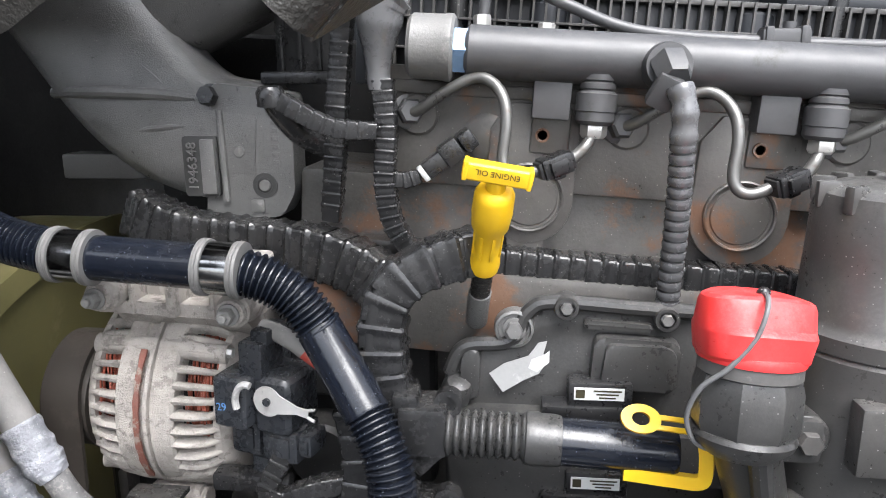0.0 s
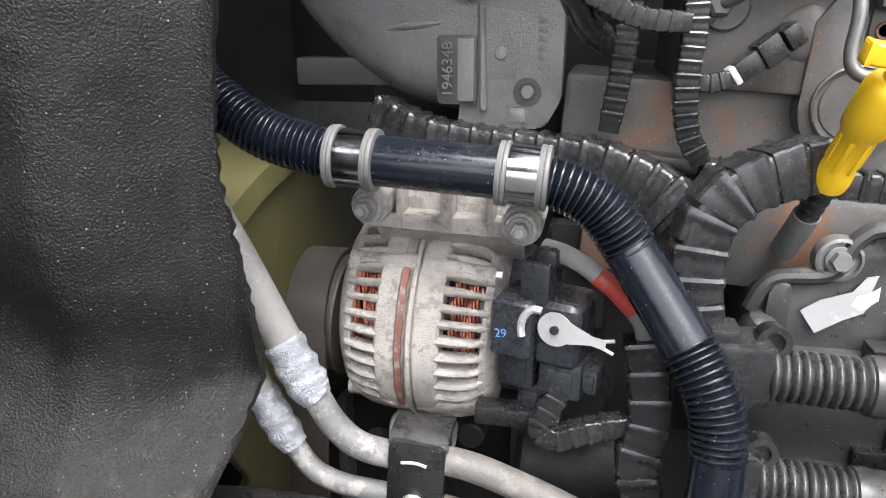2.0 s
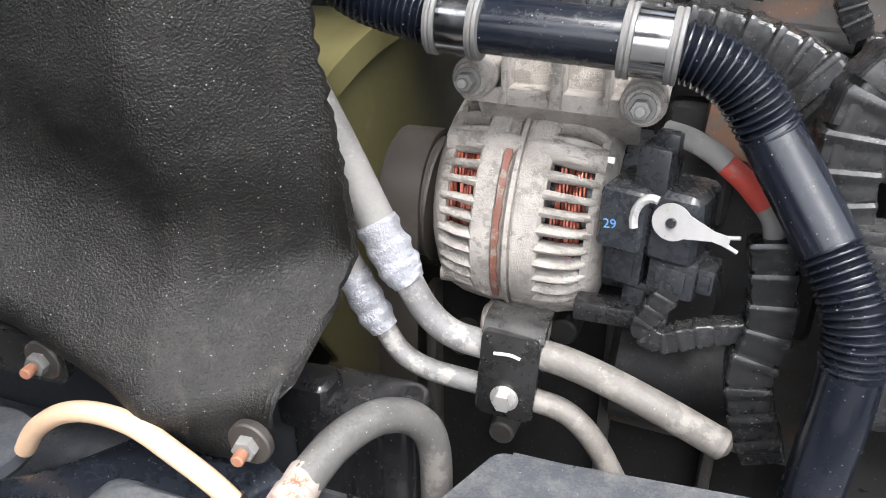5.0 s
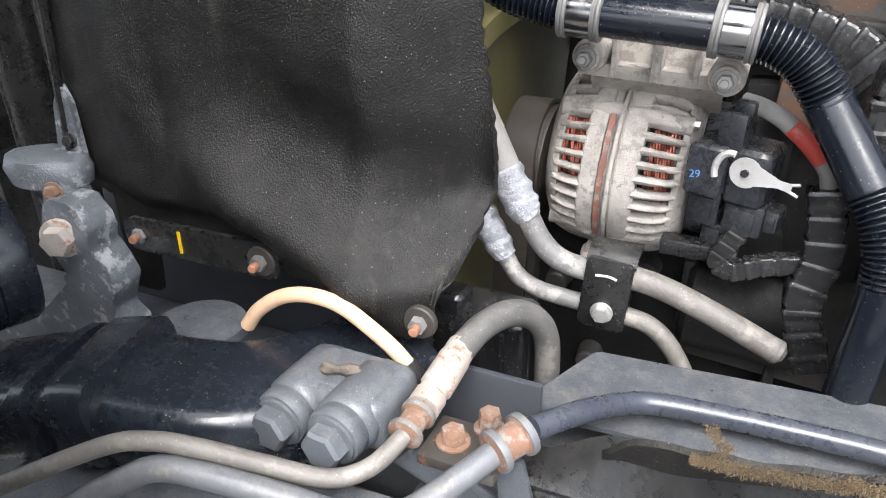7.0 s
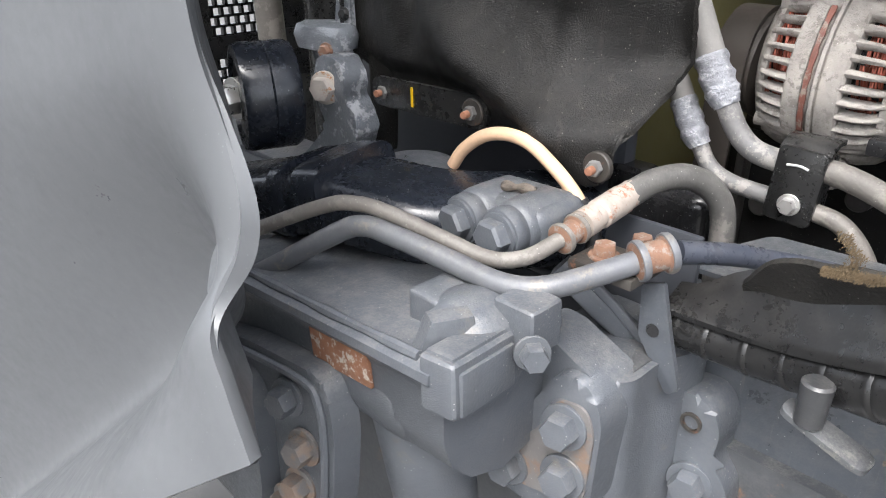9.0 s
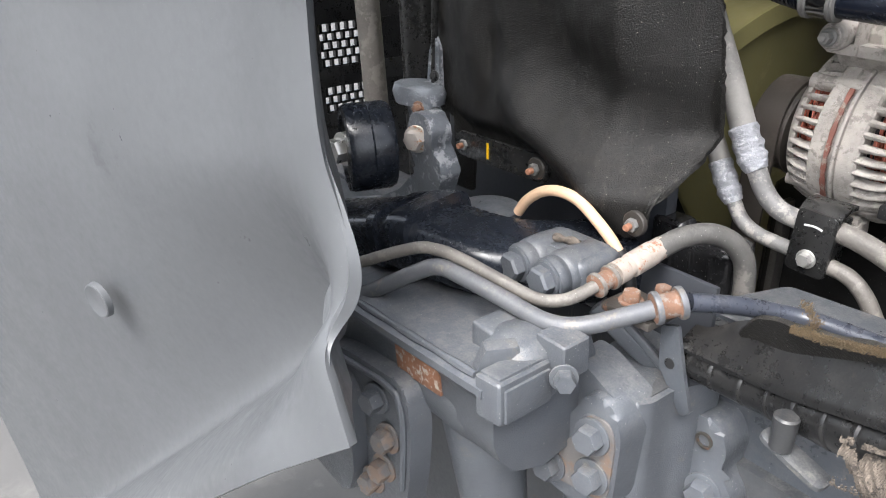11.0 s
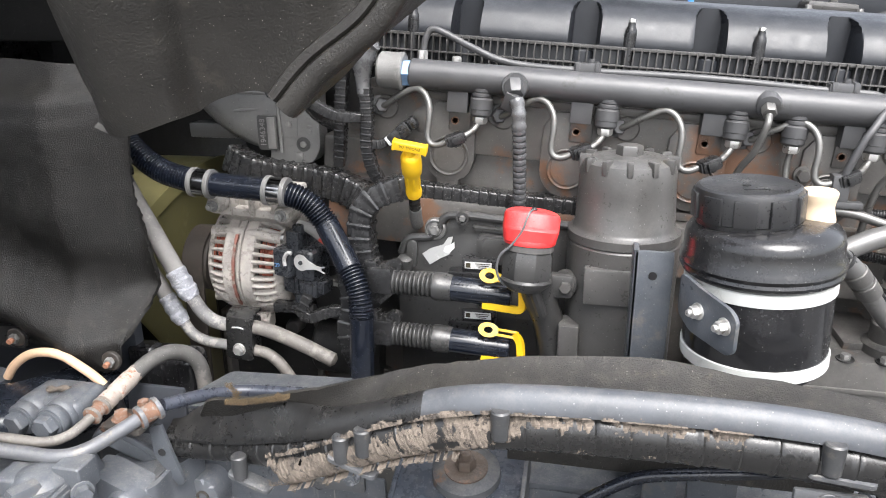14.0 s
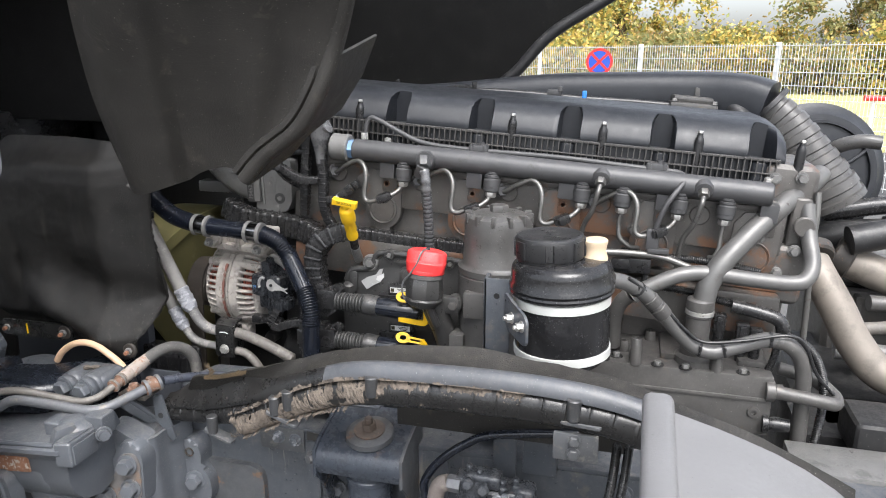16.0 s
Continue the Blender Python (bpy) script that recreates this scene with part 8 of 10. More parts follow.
def build_front_gap():
    """What shows through the gap towards the grille: an upright tube, a dark beam and the pierced grille."""
    t = thing("cab_strut", "upright dull steel cab support tube", "strut", (-1.0, 0.41, 1.0))
    bm = bmesh.new()
    cyl(bm, (-1.0, 0.41, 1.10), (-1.03, 0.41, 1.75), 0.020, seg=20)
    part("tube", bm, M_DIRTPIPE, t)
    t2 = thing("gas_spring", "black upright gas spring beside the shield", "strut", (-0.88, 0.43, 1.0))
    bm = bmesh.new()
    cyl(bm, (-0.87, 0.42, 1.10), (-0.885, 0.42, 1.80), 0.034, seg=24)
    part("barrel", bm, M_GLOSSBLACK, t2)
    bm = bmesh.new()
    cyl(bm, (-0.80, 0.40, 1.15), (-0.805, 0.40, 1.80), 0.014, seg=16)
    part("rod", bm, M_BLACK, t2)
    g = thing("front_grille", "black pierced plastic front grille, daylight through its holes", "grille", (-1.45, 0.6, 1.0))
    for z0, z1 in ((0.95, 1.195), (1.252, 1.297), (1.392, 1.80)):
        bm = bmesh.new()
        box(bm, (-1.455, 0.55, (z0 + z1) / 2), (0.03, 0.80, z1 - z0), 0.003)
        part("crossbar", bm, M_BLACK, g)
    for y0, y1 in ((0.15, 0.535), (0.69, 0.95)):
        bm = bmesh.new()
        box(bm, (-1.455, (y0 + y1) / 2, 1.29), (0.026, y1 - y0, 0.22), 0.003)
        part("end_panel", bm, M_BLACK, g)
    for z0, z1 in ((1.195, 1.252), (1.297, 1.392)):  # honeycomb mesh in the two openings
        bm = bmesh.new()
        n_ = round((z1 - z0) / 0.019)
        step = (z1 - z0) / n_
        for j in range(n_):
            z = z0 + step * (j + 0.5)
            box(bm, (-1.45, 0.60, z0 + step * j), (0.012, 0.20, 0.005))
            for i in range(9):
                box(bm, (-1.45, 0.495 + 0.0226 * (i + 0.5 * (j % 2)), z), (0.012, 0.006, step))
        part("mesh", bm, M_BLACK, g)
    b = thing("radiator", "dark radiator core behind the noise shield", "radiator", (-0.82, 0.8, 0.9))
    bm = bmesh.new()
    box(bm, (-0.80, 0.95, 1.25), (0.08, 0.98, 0.95), 0.01)
    part("core", bm, M_BLACK, b)
    k = thing("backing_panel", "dark blue-grey panel behind the noise shield's foot", "panel", (-0.55, 0.39, 0.9))
    for name, c, d in (("upper_sheet", (-0.575, 0.385, 1.27), (0.37, 0.02, 0.24)), ("lower_sheet", (-0.50, 0.42, 1.0), (0.62, 0.02, 0.36))):
        bm = bmesh.new()
        box(bm, c, d, 0.006)
        part(name, bm, M_DARKBLUE, k)


build_front_gap()

cover_low = thing("terminal_cover", "glossy black plastic cover between shield and hoses", "cover", (-0.352, 0.395, 1.20))
bm = bmesh.new()
box(bm, (-0.352, 0.395, 1.255), (0.09, 0.05, 0.11), 0.018, None, 4)
part("shell", bm, M_RESERVOIR, cover_low)
bm = bmesh.new()
box(bm, (-0.385, 0.385, 1.30), (0.04, 0.03, 0.04), 0.010, None, 3)
part("lug", bm, M_RESERVOIR, cover_low)
for k in range(3):
    bm = bmesh.new()
    box(bm, (-0.352 + 0.022 * (k - 1), 0.3685, 1.255), (0.004, 0.004, 0.08), 0.0015)
    part("moulded_rib", bm, M_RESERVOIR, cover_low)


# ---- wing arch in front of the engine ----
ARCH = [(-0.268, 0.241, 1.284), (-0.20, 0.235, 1.291), (-0.15, 0.217, 1.309), (-0.09, 0.194, 1.338), (-0.04, 0.175, 1.369), (0.03, 0.159, 1.409), (0.10, 0.150, 1.435), (0.18, 0.149, 1.444),
        (0.31, 0.149, 1.447), (0.40, 0.149, 1.443), (0.47, 0.149, 1.432), (0.53, 0.149, 1.410), (0.58, 0.149, 1.38)]


def build_arch():
    a = thing("wing_arch", "black moulded wing arch with grey top band and mud", "wheel arch", (0.15, 0.18, 1.30))
    line = curve_points(ARCH, 6)
    tongue = ((0.020, 0.033), (0.015, 0.026), (0.010, 0.018), (0.005, 0.009), (0.0, 0.001), (-0.003, -0.003), (-0.002, -0.007), (0.005, -0.008))
    crest = ((0.016, -0.010), (0.012, -0.001), (0.005, 0.001), (-0.001, -0.001), (-0.006, -0.007), (-0.0095, -0.014), (-0.0095, -0.019), (0.002, -0.021))
    rows = []
    for p in line:
        f, tip = smooth(-0.13, 0.03, p.x), 0.25 + 0.75 * smooth(-0.265, -0.215, p.x)
        rows.append([p + Vector((0, a[0] * (1 - f) + b[0] * f, (a[1] * (tip if a[1] > 0 else 1)) * (1 - f) + b[1] * f)) for a, b in zip(tongue, crest)])
    cut = min(range(len(line)), key=lambda j: abs(line[j].x - 0.07))
    bm = bmesh.new()
    sheet(bm, rows[:cut + 1], 0.003)
    part("front_band", bm, M_ARCH, a, angle=50)
    bm = bmesh.new()
    sheet(bm, rows[cut:], 0.003)
    part("top_band", bm, M_BANDGREY, a, "weathered grey top band", angle=50)
    bm = bmesh.new()  # ribbed front roll, slimmer at its front end
    roll = [p + Vector((0, 0.010 - 0.006 * smooth(-0.20, 0.06, p.x), -0.021 - 0.019 * smooth(-0.20, 0.06, p.x))) for p in line]
    tube(bm, roll, lambda s: (0.72 + 0.28 * smooth(0.08, 0.34, s)) * (1.04 if (s % 0.029) < 0.0036 else 0.965 if (s % 0.029) < 0.0054 else 1.0), section=[(0.0165 * math.cos(t), 0.0205 * math.sin(t)) for t in [2 * math.pi * k / 20 for k in range(20)]], bend=False, step=0.0018)
    part("ribbed_roll", bm, M_ARCH, a, angle=30)
    for x in (-0.160, -0.022, 0.008, 0.135, 0.405):  # clips with tabs
        i = min(range(len(line)), key=lambda j: abs(line[j].x - x))
        p = line[i]
        bm = bmesh.new()
        cyl(bm, p + Vector((0, -0.010, -0.043)), p + Vector((0, -0.010, -0.014)), 0.0080, 0.0088, 24, 0.0015)
        part("clip_stud", bm, M_CLIPSTUD, a)
        if x in (-0.160, -0.022, 0.405):
            bm = bmesh.new()
            prism(bm, rounded([(-0.028, -0.014), (0.034, -0.02), (0.036, 0.012), (-0.026, 0.016)], 0.010), 0.004, Matrix.Translation(p + Vector((0.006, -0.006, -0.048))) @ Matrix.Diagonal((0.82, 0.55, 1.0, 1.0)) @ pose(0, 0, 0, 3, 14 if x < 0 else 2, 0), 0.001)
            part("tab", bm, M_ALUTAB, a, "dull alloy tab")
    bm = bmesh.new()
    p = min(line, key=lambda q: abs(q.x - 0.405))
    box(bm, p + Vector((0.004, -0.008, -0.080)), (0.056, 0.006, 0.038), 0.0028)
    part("hanger", bm, M_ALUTAB, a)
    for dz_ in (-0.070, -0.088):
        bolt(a, p + Vector((0.002, -0.0115, dz_)), (0, -1, 0), 0.012, 0.004, M_ALUTAB)
    # dried mud along the roll: a fibrous crust with a ragged edge, and loose crumbs on it
    def lay(p, dz, h):
        u = (dz + 0.040) / 0.0208
        if abs(u) < 1:
            c = math.sqrt(1 - u * u)
            return p + Vector((0, 0.004 - 0.0166 * c - h * c, dz + h * u))
        return p + Vector((0, (-0.0126 if dz < -0.008 else -0.0056 + 0.5 * (dz + 0.008)) - h, dz + 0.4 * h))

    stretch = evenly(line, 0.0012)
    stretch = [p for p in stretch if -0.118 < p.x < 0.34]
    nz = 46
    grid = []
    for p in stretch:
        thin = smooth(0.09, 0.19, p.x)
        lead = smooth(-0.118, -0.085, p.x)
        top = -0.014 + 0.004 * noise.noise(Vector((p.x * 60, 0, 9))) - 0.004 * thin
        low_ = (-0.026 - 0.034 * lead) * (1 - thin) + (-0.026 - 0.010 * max(0.0, noise.noise(Vector((p.x * 45, 2, 4))))) * thin
        low_ += 0.006 * noise.noise(Vector((p.x * 150, 1, 2))) + 0.004 * noise.noise(Vector((p.x * 420, 1, 5)))
        column = []
        for k in range(nz + 1):
            dz = -0.068 + 0.074 * k / nz
            inside = min(smooth(low_ - 0.004, low_ + 0.003, dz), smooth(top + 0.003, top - 0.003, dz))
            lean = p.x + 0.5 * dz
            fibre = noise.noise(Vector((lean * 330, dz * 50, 2.0))) + 0.7 * noise.noise(Vector((lean * 800, dz * 160, 7.0)))
            bare = noise.noise(Vector((p.x * 42, dz * 75, 5.0))) + 0.5 * noise.noise(Vector((lean * 160, dz * 110, 1.0)))
            h = inside * (0.0016 + 0.0012 * fibre - 0.0030 * max(0.0, bare - 0.12 + 0.26 * smooth(0.04, 0.18, p.x))) - 0.0007
            column.append((h, lay(p, dz, max(h, -0.0006))))
        grid.append(column)
    verts, faces, index = [], [], {}
    for i in range(len(grid) - 1):
        for k in range(nz):
            ring = ((i, k), (i + 1, k), (i + 1, k + 1), (i, k + 1))
            if max(grid[a_][b_][0] for a_, b_ in ring) <= 0.0:
                continue
            for key in ring:
                if key not in index:
                    index[key] = len(verts)
                    verts.append(tuple(grid[key[0]][key[1]][1]))
            faces.append(tuple(index[key] for key in ring))
    me = bpy.data.meshes.new("mud_layer")
    me.from_pydata(verts, [], faces)
    me.materials.append(M_MUD)
    layer = new("mud_layer", me)
    layer.parent = a
    layer.matrix_parent_inverse = a.matrix_basis.inverted()
    tagged(layer, "layer of dried beige mud")
    rnd = random.Random(7)
    items = []
    for k in range(2600):
        p = stretch[rnd.randrange(len(stretch))]
        dz = rnd.uniform(-0.060, -0.012)
        if noise.noise(Vector((p.x * 34, dz * 55, 0.3))) < 0.05 + 0.3 * smooth(0.02, 0.1, p.x):
            continue
        items.append((lay(p, dz, 0.0006), rnd.uniform(0.0003, 0.0008), (1.3, 0.45, rnd.uniform(0.9, 2.6)), (rnd.uniform(-0.5, 0.5), rnd.uniform(-0.7, 0.7), rnd.uniform(-0.3, 0.3))))
    mud = crumbs("mud_crust", items, M_MUD)
    mud.parent = a
    mud.matrix_parent_inverse = a.matrix_basis.inverted()
    tagged(mud, "crust of dried mud", kind="stuff")


build_arch()


def build_rubber_flap():
    top = [(-0.222, 0.245, 1.312), (-0.198, 0.232, 1.342), (-0.148, 0.220, 1.356), (-0.098, 0.210, 1.373), (-0.058, 0.207, 1.387), (0.0, 0.205, 1.408), (0.063, 0.205, 1.428), (0.148, 0.205, 1.445), (0.268, 0.205, 1.454), (0.343, 0.205, 1.445), (0.43, 0.205, 1.436), (0.473, 0.205, 1.426), (0.517, 0.205, 1.410), (0.56, 0.205, 1.396), (0.63, 0.205, 1.372), (0.74, 0.205, 1.32)]
    line = curve_points(top, 6)
    foot = curve_points(ARCH + [(0.68, 0.149, 1.32), (0.78, 0.149, 1.25)], 6)
    rows = []
    for p in line:
        i = min(range(len(foot)), key=lambda j: abs(foot[j].x - p.x))
        f = foot[i] + Vector((p.x - foot[i].x, 0.016, -0.012))
        rows.append([p.lerp(f, k / 7) + Vector((0, wob(p.x, 0, k * 0.01, 14, 0.004) + 0.006 * math.sin(k / 7 * math.pi), wob(p.x, 5, 1, 60, 0.0028) if k == 0 else 0)) for k in range(8)])
    bm = bmesh.new()
    sheet(bm, rows, 0.004)
    solo("rubber_flap", bm, M_FLAPRUBBER, "dusty black rubber sealing flap along the wing arch", "rubber flap", angle=50)
    rnd = random.Random(11)
    items = []
    for k in range(5200):
        i = rnd.randrange(9, 19)
        a, b = line[i], line[i + 1]
        q = a.lerp(b, rnd.random())
        if noise.noise(Vector((q.x * 60, 0, 0))) < -0.40:
            continue
        tuft = max(0.0, noise.noise(Vector((q.x * 90, 3, 0))))
        items.append((q + Vector((0, rnd.gauss(-0.002, 0.0016), rnd.uniform(-0.004, 0.001 + 0.010 * tuft * tuft))), rnd.uniform(0.00016, 0.00045), (0.9, 0.9, rnd.uniform(0.8, 4.0)), (rnd.random() * 0.9, rnd.random() * 0.9, rnd.random() * 3)))
    for k in range(420):  # one tuft stands up
        v = rnd.random()
        items.append((Vector((-0.163 + 0.004 * math.sin(v * 5), 0.222, 1.353 + 0.020 * v)) + Vector((rnd.gauss(0, 0.0022), rnd.gauss(0, 0.0016), 0)), rnd.uniform(0.0003, 0.0006), (0.9, 0.9, rnd.uniform(0.8, 3.0)), (rnd.random() * 0.9, rnd.random() * 0.9, rnd.random() * 3)))
    tagged(crumbs("rotten_foam", items, M_FOAM), "crumbling ochre foam remnants", "foam", kind="stuff")


build_rubber_flap()

bm = bmesh.new()  # grey plate between pipes and arch
m_plate = Matrix.Translation((0, 0, 1.283)) @ pose(0, 0, 0, 4, 0, 0) @ Matrix.Translation((0, 0, -0.0235))
gusset = thing("chassis_gusset", "dusty blue-grey steel gusset plate", "steel plate", (-0.08, 0.35, 1.25))
prism(bm, rounded([(-0.296, 0.300), (-0.257, 0.384), (-0.05, 0.398), (0.10, 0.39), (0.08, 0.31), (-0.2, 0.305)], 0.006), 0.004, m_plate, 0.001)
part("plate", bm, M_CHASSIS, gusset)
bm = bmesh.new()
box(bm, (-0.08, 0.397, 1.25), (0.34, 0.005, 0.06), 0.001)
part("upright", bm, M_CHASSIS, gusset)


# ---- chassis side member, spring tower, air valve ----
def build_chassis():
    c = thing("chassis_rail", "blue-grey painted steel chassis side member with holes", "chassis", (0.2, 0.3, 0.9))
    bm = bmesh.new()
    box(bm, (0.05, 0.300, 1.08), (2.3, 0.008, 0.30), 0.002)
    part("web", bm, M_WEB, c)
    for z in (1.234, 0.926):
        bm = bmesh.new()
        box(bm, (0.05, 0.335, z), (2.3, 0.078, 0.008), 0.002)
        part("rail_flange", bm, M_CHASSIS, c)
    # plate added below the steering gear to shut out the bright ground
    bm = bmesh.new()
    front_plate(bm, rounded([(-0.80, 0.55), (-0.20, 0.55), (-0.12, 0.95), (-0.12, 1.16), (-0.80, 1.16)], 0.03), 0.296, 0.012, 0.003)
    part("closing_plate", bm, M_CHASSISRUST, c, "rust-streaked plate added to close the gap below the steering gear")
    for x, z, r in ((-0.105, 1.195, 0.006), (-0.022, 1.085, 0.0075), (-0.045, 1.068, 0.006), (-0.095, 1.08, 0.004), (0.30, 1.13, 0.007), (0.44, 1.12, 0.007), (0.36, 1.09, 0.006)):
        bm = bmesh.new()
        lathe(bm, [(r, -0.002), (r, 0.0006), (r * 0.9, 0.0006), (r * 0.88, -0.001)], aim((x, 0.2958, z), (x, 0.0, z)), 20)
        part("drilled_hole", bm, M_BLACK, c)
    for p in ((0.015, 0.292, 1.14), (0.015, 0.292, 1.08), (0.17, 0.292, 1.10), (0.47, 0.292, 1.21), (0.56, 0.292, 1.10)):
        bolt(c, p, (0, -1, 0), 0.017, 0.010, M_GEAR)
    for x in (-0.03, 0.19):
        bm = bmesh.new()
        front_plate(bm, rounded([(x - 0.012, 0.94), (x + 0.012, 0.94), (x + 0.012, 1.22), (x - 0.012, 1.22)], 0.006), 0.296, 0.006, 0.002)
        part("stiffener", bm, M_CHASSIS, c)
    for p in ((-0.09, 0.292, 1.22), (-0.06, 0.292, 1.218)):
        bolt(c, p, (0, -1, 0), 0.014, 0.008, M_CRUST)
    bm = bmesh.new()
    front_plate(bm, rounded([(-0.125, 1.195), (-0.045, 1.195), (-0.045, 1.235), (-0.125, 1.235)], 0.004), 0.296, 0.004, 0.001)
    part("clip_plate", bm, M_ALUTAB, c)
    bm = bmesh.new()
    front_plate(bm, [(-0.04, 1.20), (0.02, 1.198), (0.02, 1.232), (-0.04, 1.234)], 0.2955, 0.002)
    part("felt_patch", bm, M_FELTDUST, c)


build_chassis()


def build_tower():
    t = thing("spring_tower", "blue-grey steel mounting tower with rubber disc and stud", "mounting bracket", (0.08, 0.27, 1.05))
    bm = bmesh.new()
    prof = [(0.218, 1.215), (0.213, 1.232), (0.217, 1.248), (0.228, 1.258), (0.245, 1.264), (0.32, 1.284)]
    rows = [[(x, y, z) for x in (0.012, 0.05, 0.10, 0.148)] for y, z in [(p.x, p.y) for p in curve_points([(a, b, 0) for a, b in prof], 5)]]
    sheet(bm, rows, 0.006)
    part("top_plate", bm, M_TOWER, t, angle=50)
    bm = bmesh.new()
    side = [(0.213, 1.21), (0.214, 1.255), (0.235, 1.266), (0.32, 1.287), (0.32, 1.10), (0.285, 1.10), (0.235, 1.19)]
    mside = Matrix(((0, 0, 1, 0), (1, 0, 0, 0), (0, 1, 0, 0), (0, 0, 0, 1)))
    prism(bm, side, 0.005, Matrix.Translation((0.147, 0, 0)) @ mside, 0.001)
    part("side_plate", bm, M_CHASSISRUST, t)
    bm = bmesh.new()
    prism(bm, side, 0.005, Matrix.Translation((0.008, 0, 0)) @ mside, 0.001)
    part("side_plate", bm, M_TOWER, t)
    bm = bmesh.new()
    cyl(bm, (0.082, 0.265, 0.95), (0.082, 0.265, 1.25), 0.036, seg=36, ease=0.002)
    cyl(bm, (0.082, 0.265, 1.19), (0.082, 0.265, 1.20), 0.039, seg=36, ease=0.002)
    part("damper_body", bm, M_TOWER, t)
    bm = bmesh.new()
    ax = Matrix.Translation((0.086, 0.258, 1.264)) @ pose(0, 0, 0, 10, 0, 0)
    lathe(bm, [(0.036, 0), (0.038, 0.003), (0.037, 0.011), (0.030, 0.014), (0.022, 0.014)], ax, 40)
    part("rubber_disc", bm, M_CHASSISRUST, t, "blue-grey cap disc with rusty rim")
    bm = bmesh.new()
    lathe(bm, [(0.024, 0.013), (0.024, 0.016), (0.012, 0.0165)], ax, 30)
    lathe(bm, [(0.0115, 0.016), (0.0115, 0.026), (0.010, 0.028)], ax, 6)
    lathe(bm, [(0.0062, 0.026), (0.0062, 0.036), (0.0052, 0.037)], ax, 16)
    part("stud_nut", bm, M_RUSTDARK, t, "rusty stud with nut")
    bolt(t, (0.002, 0.225, 1.235), (-0.4, -1, 0), 0.014, 0.007, M_ALUTAB)


build_tower()


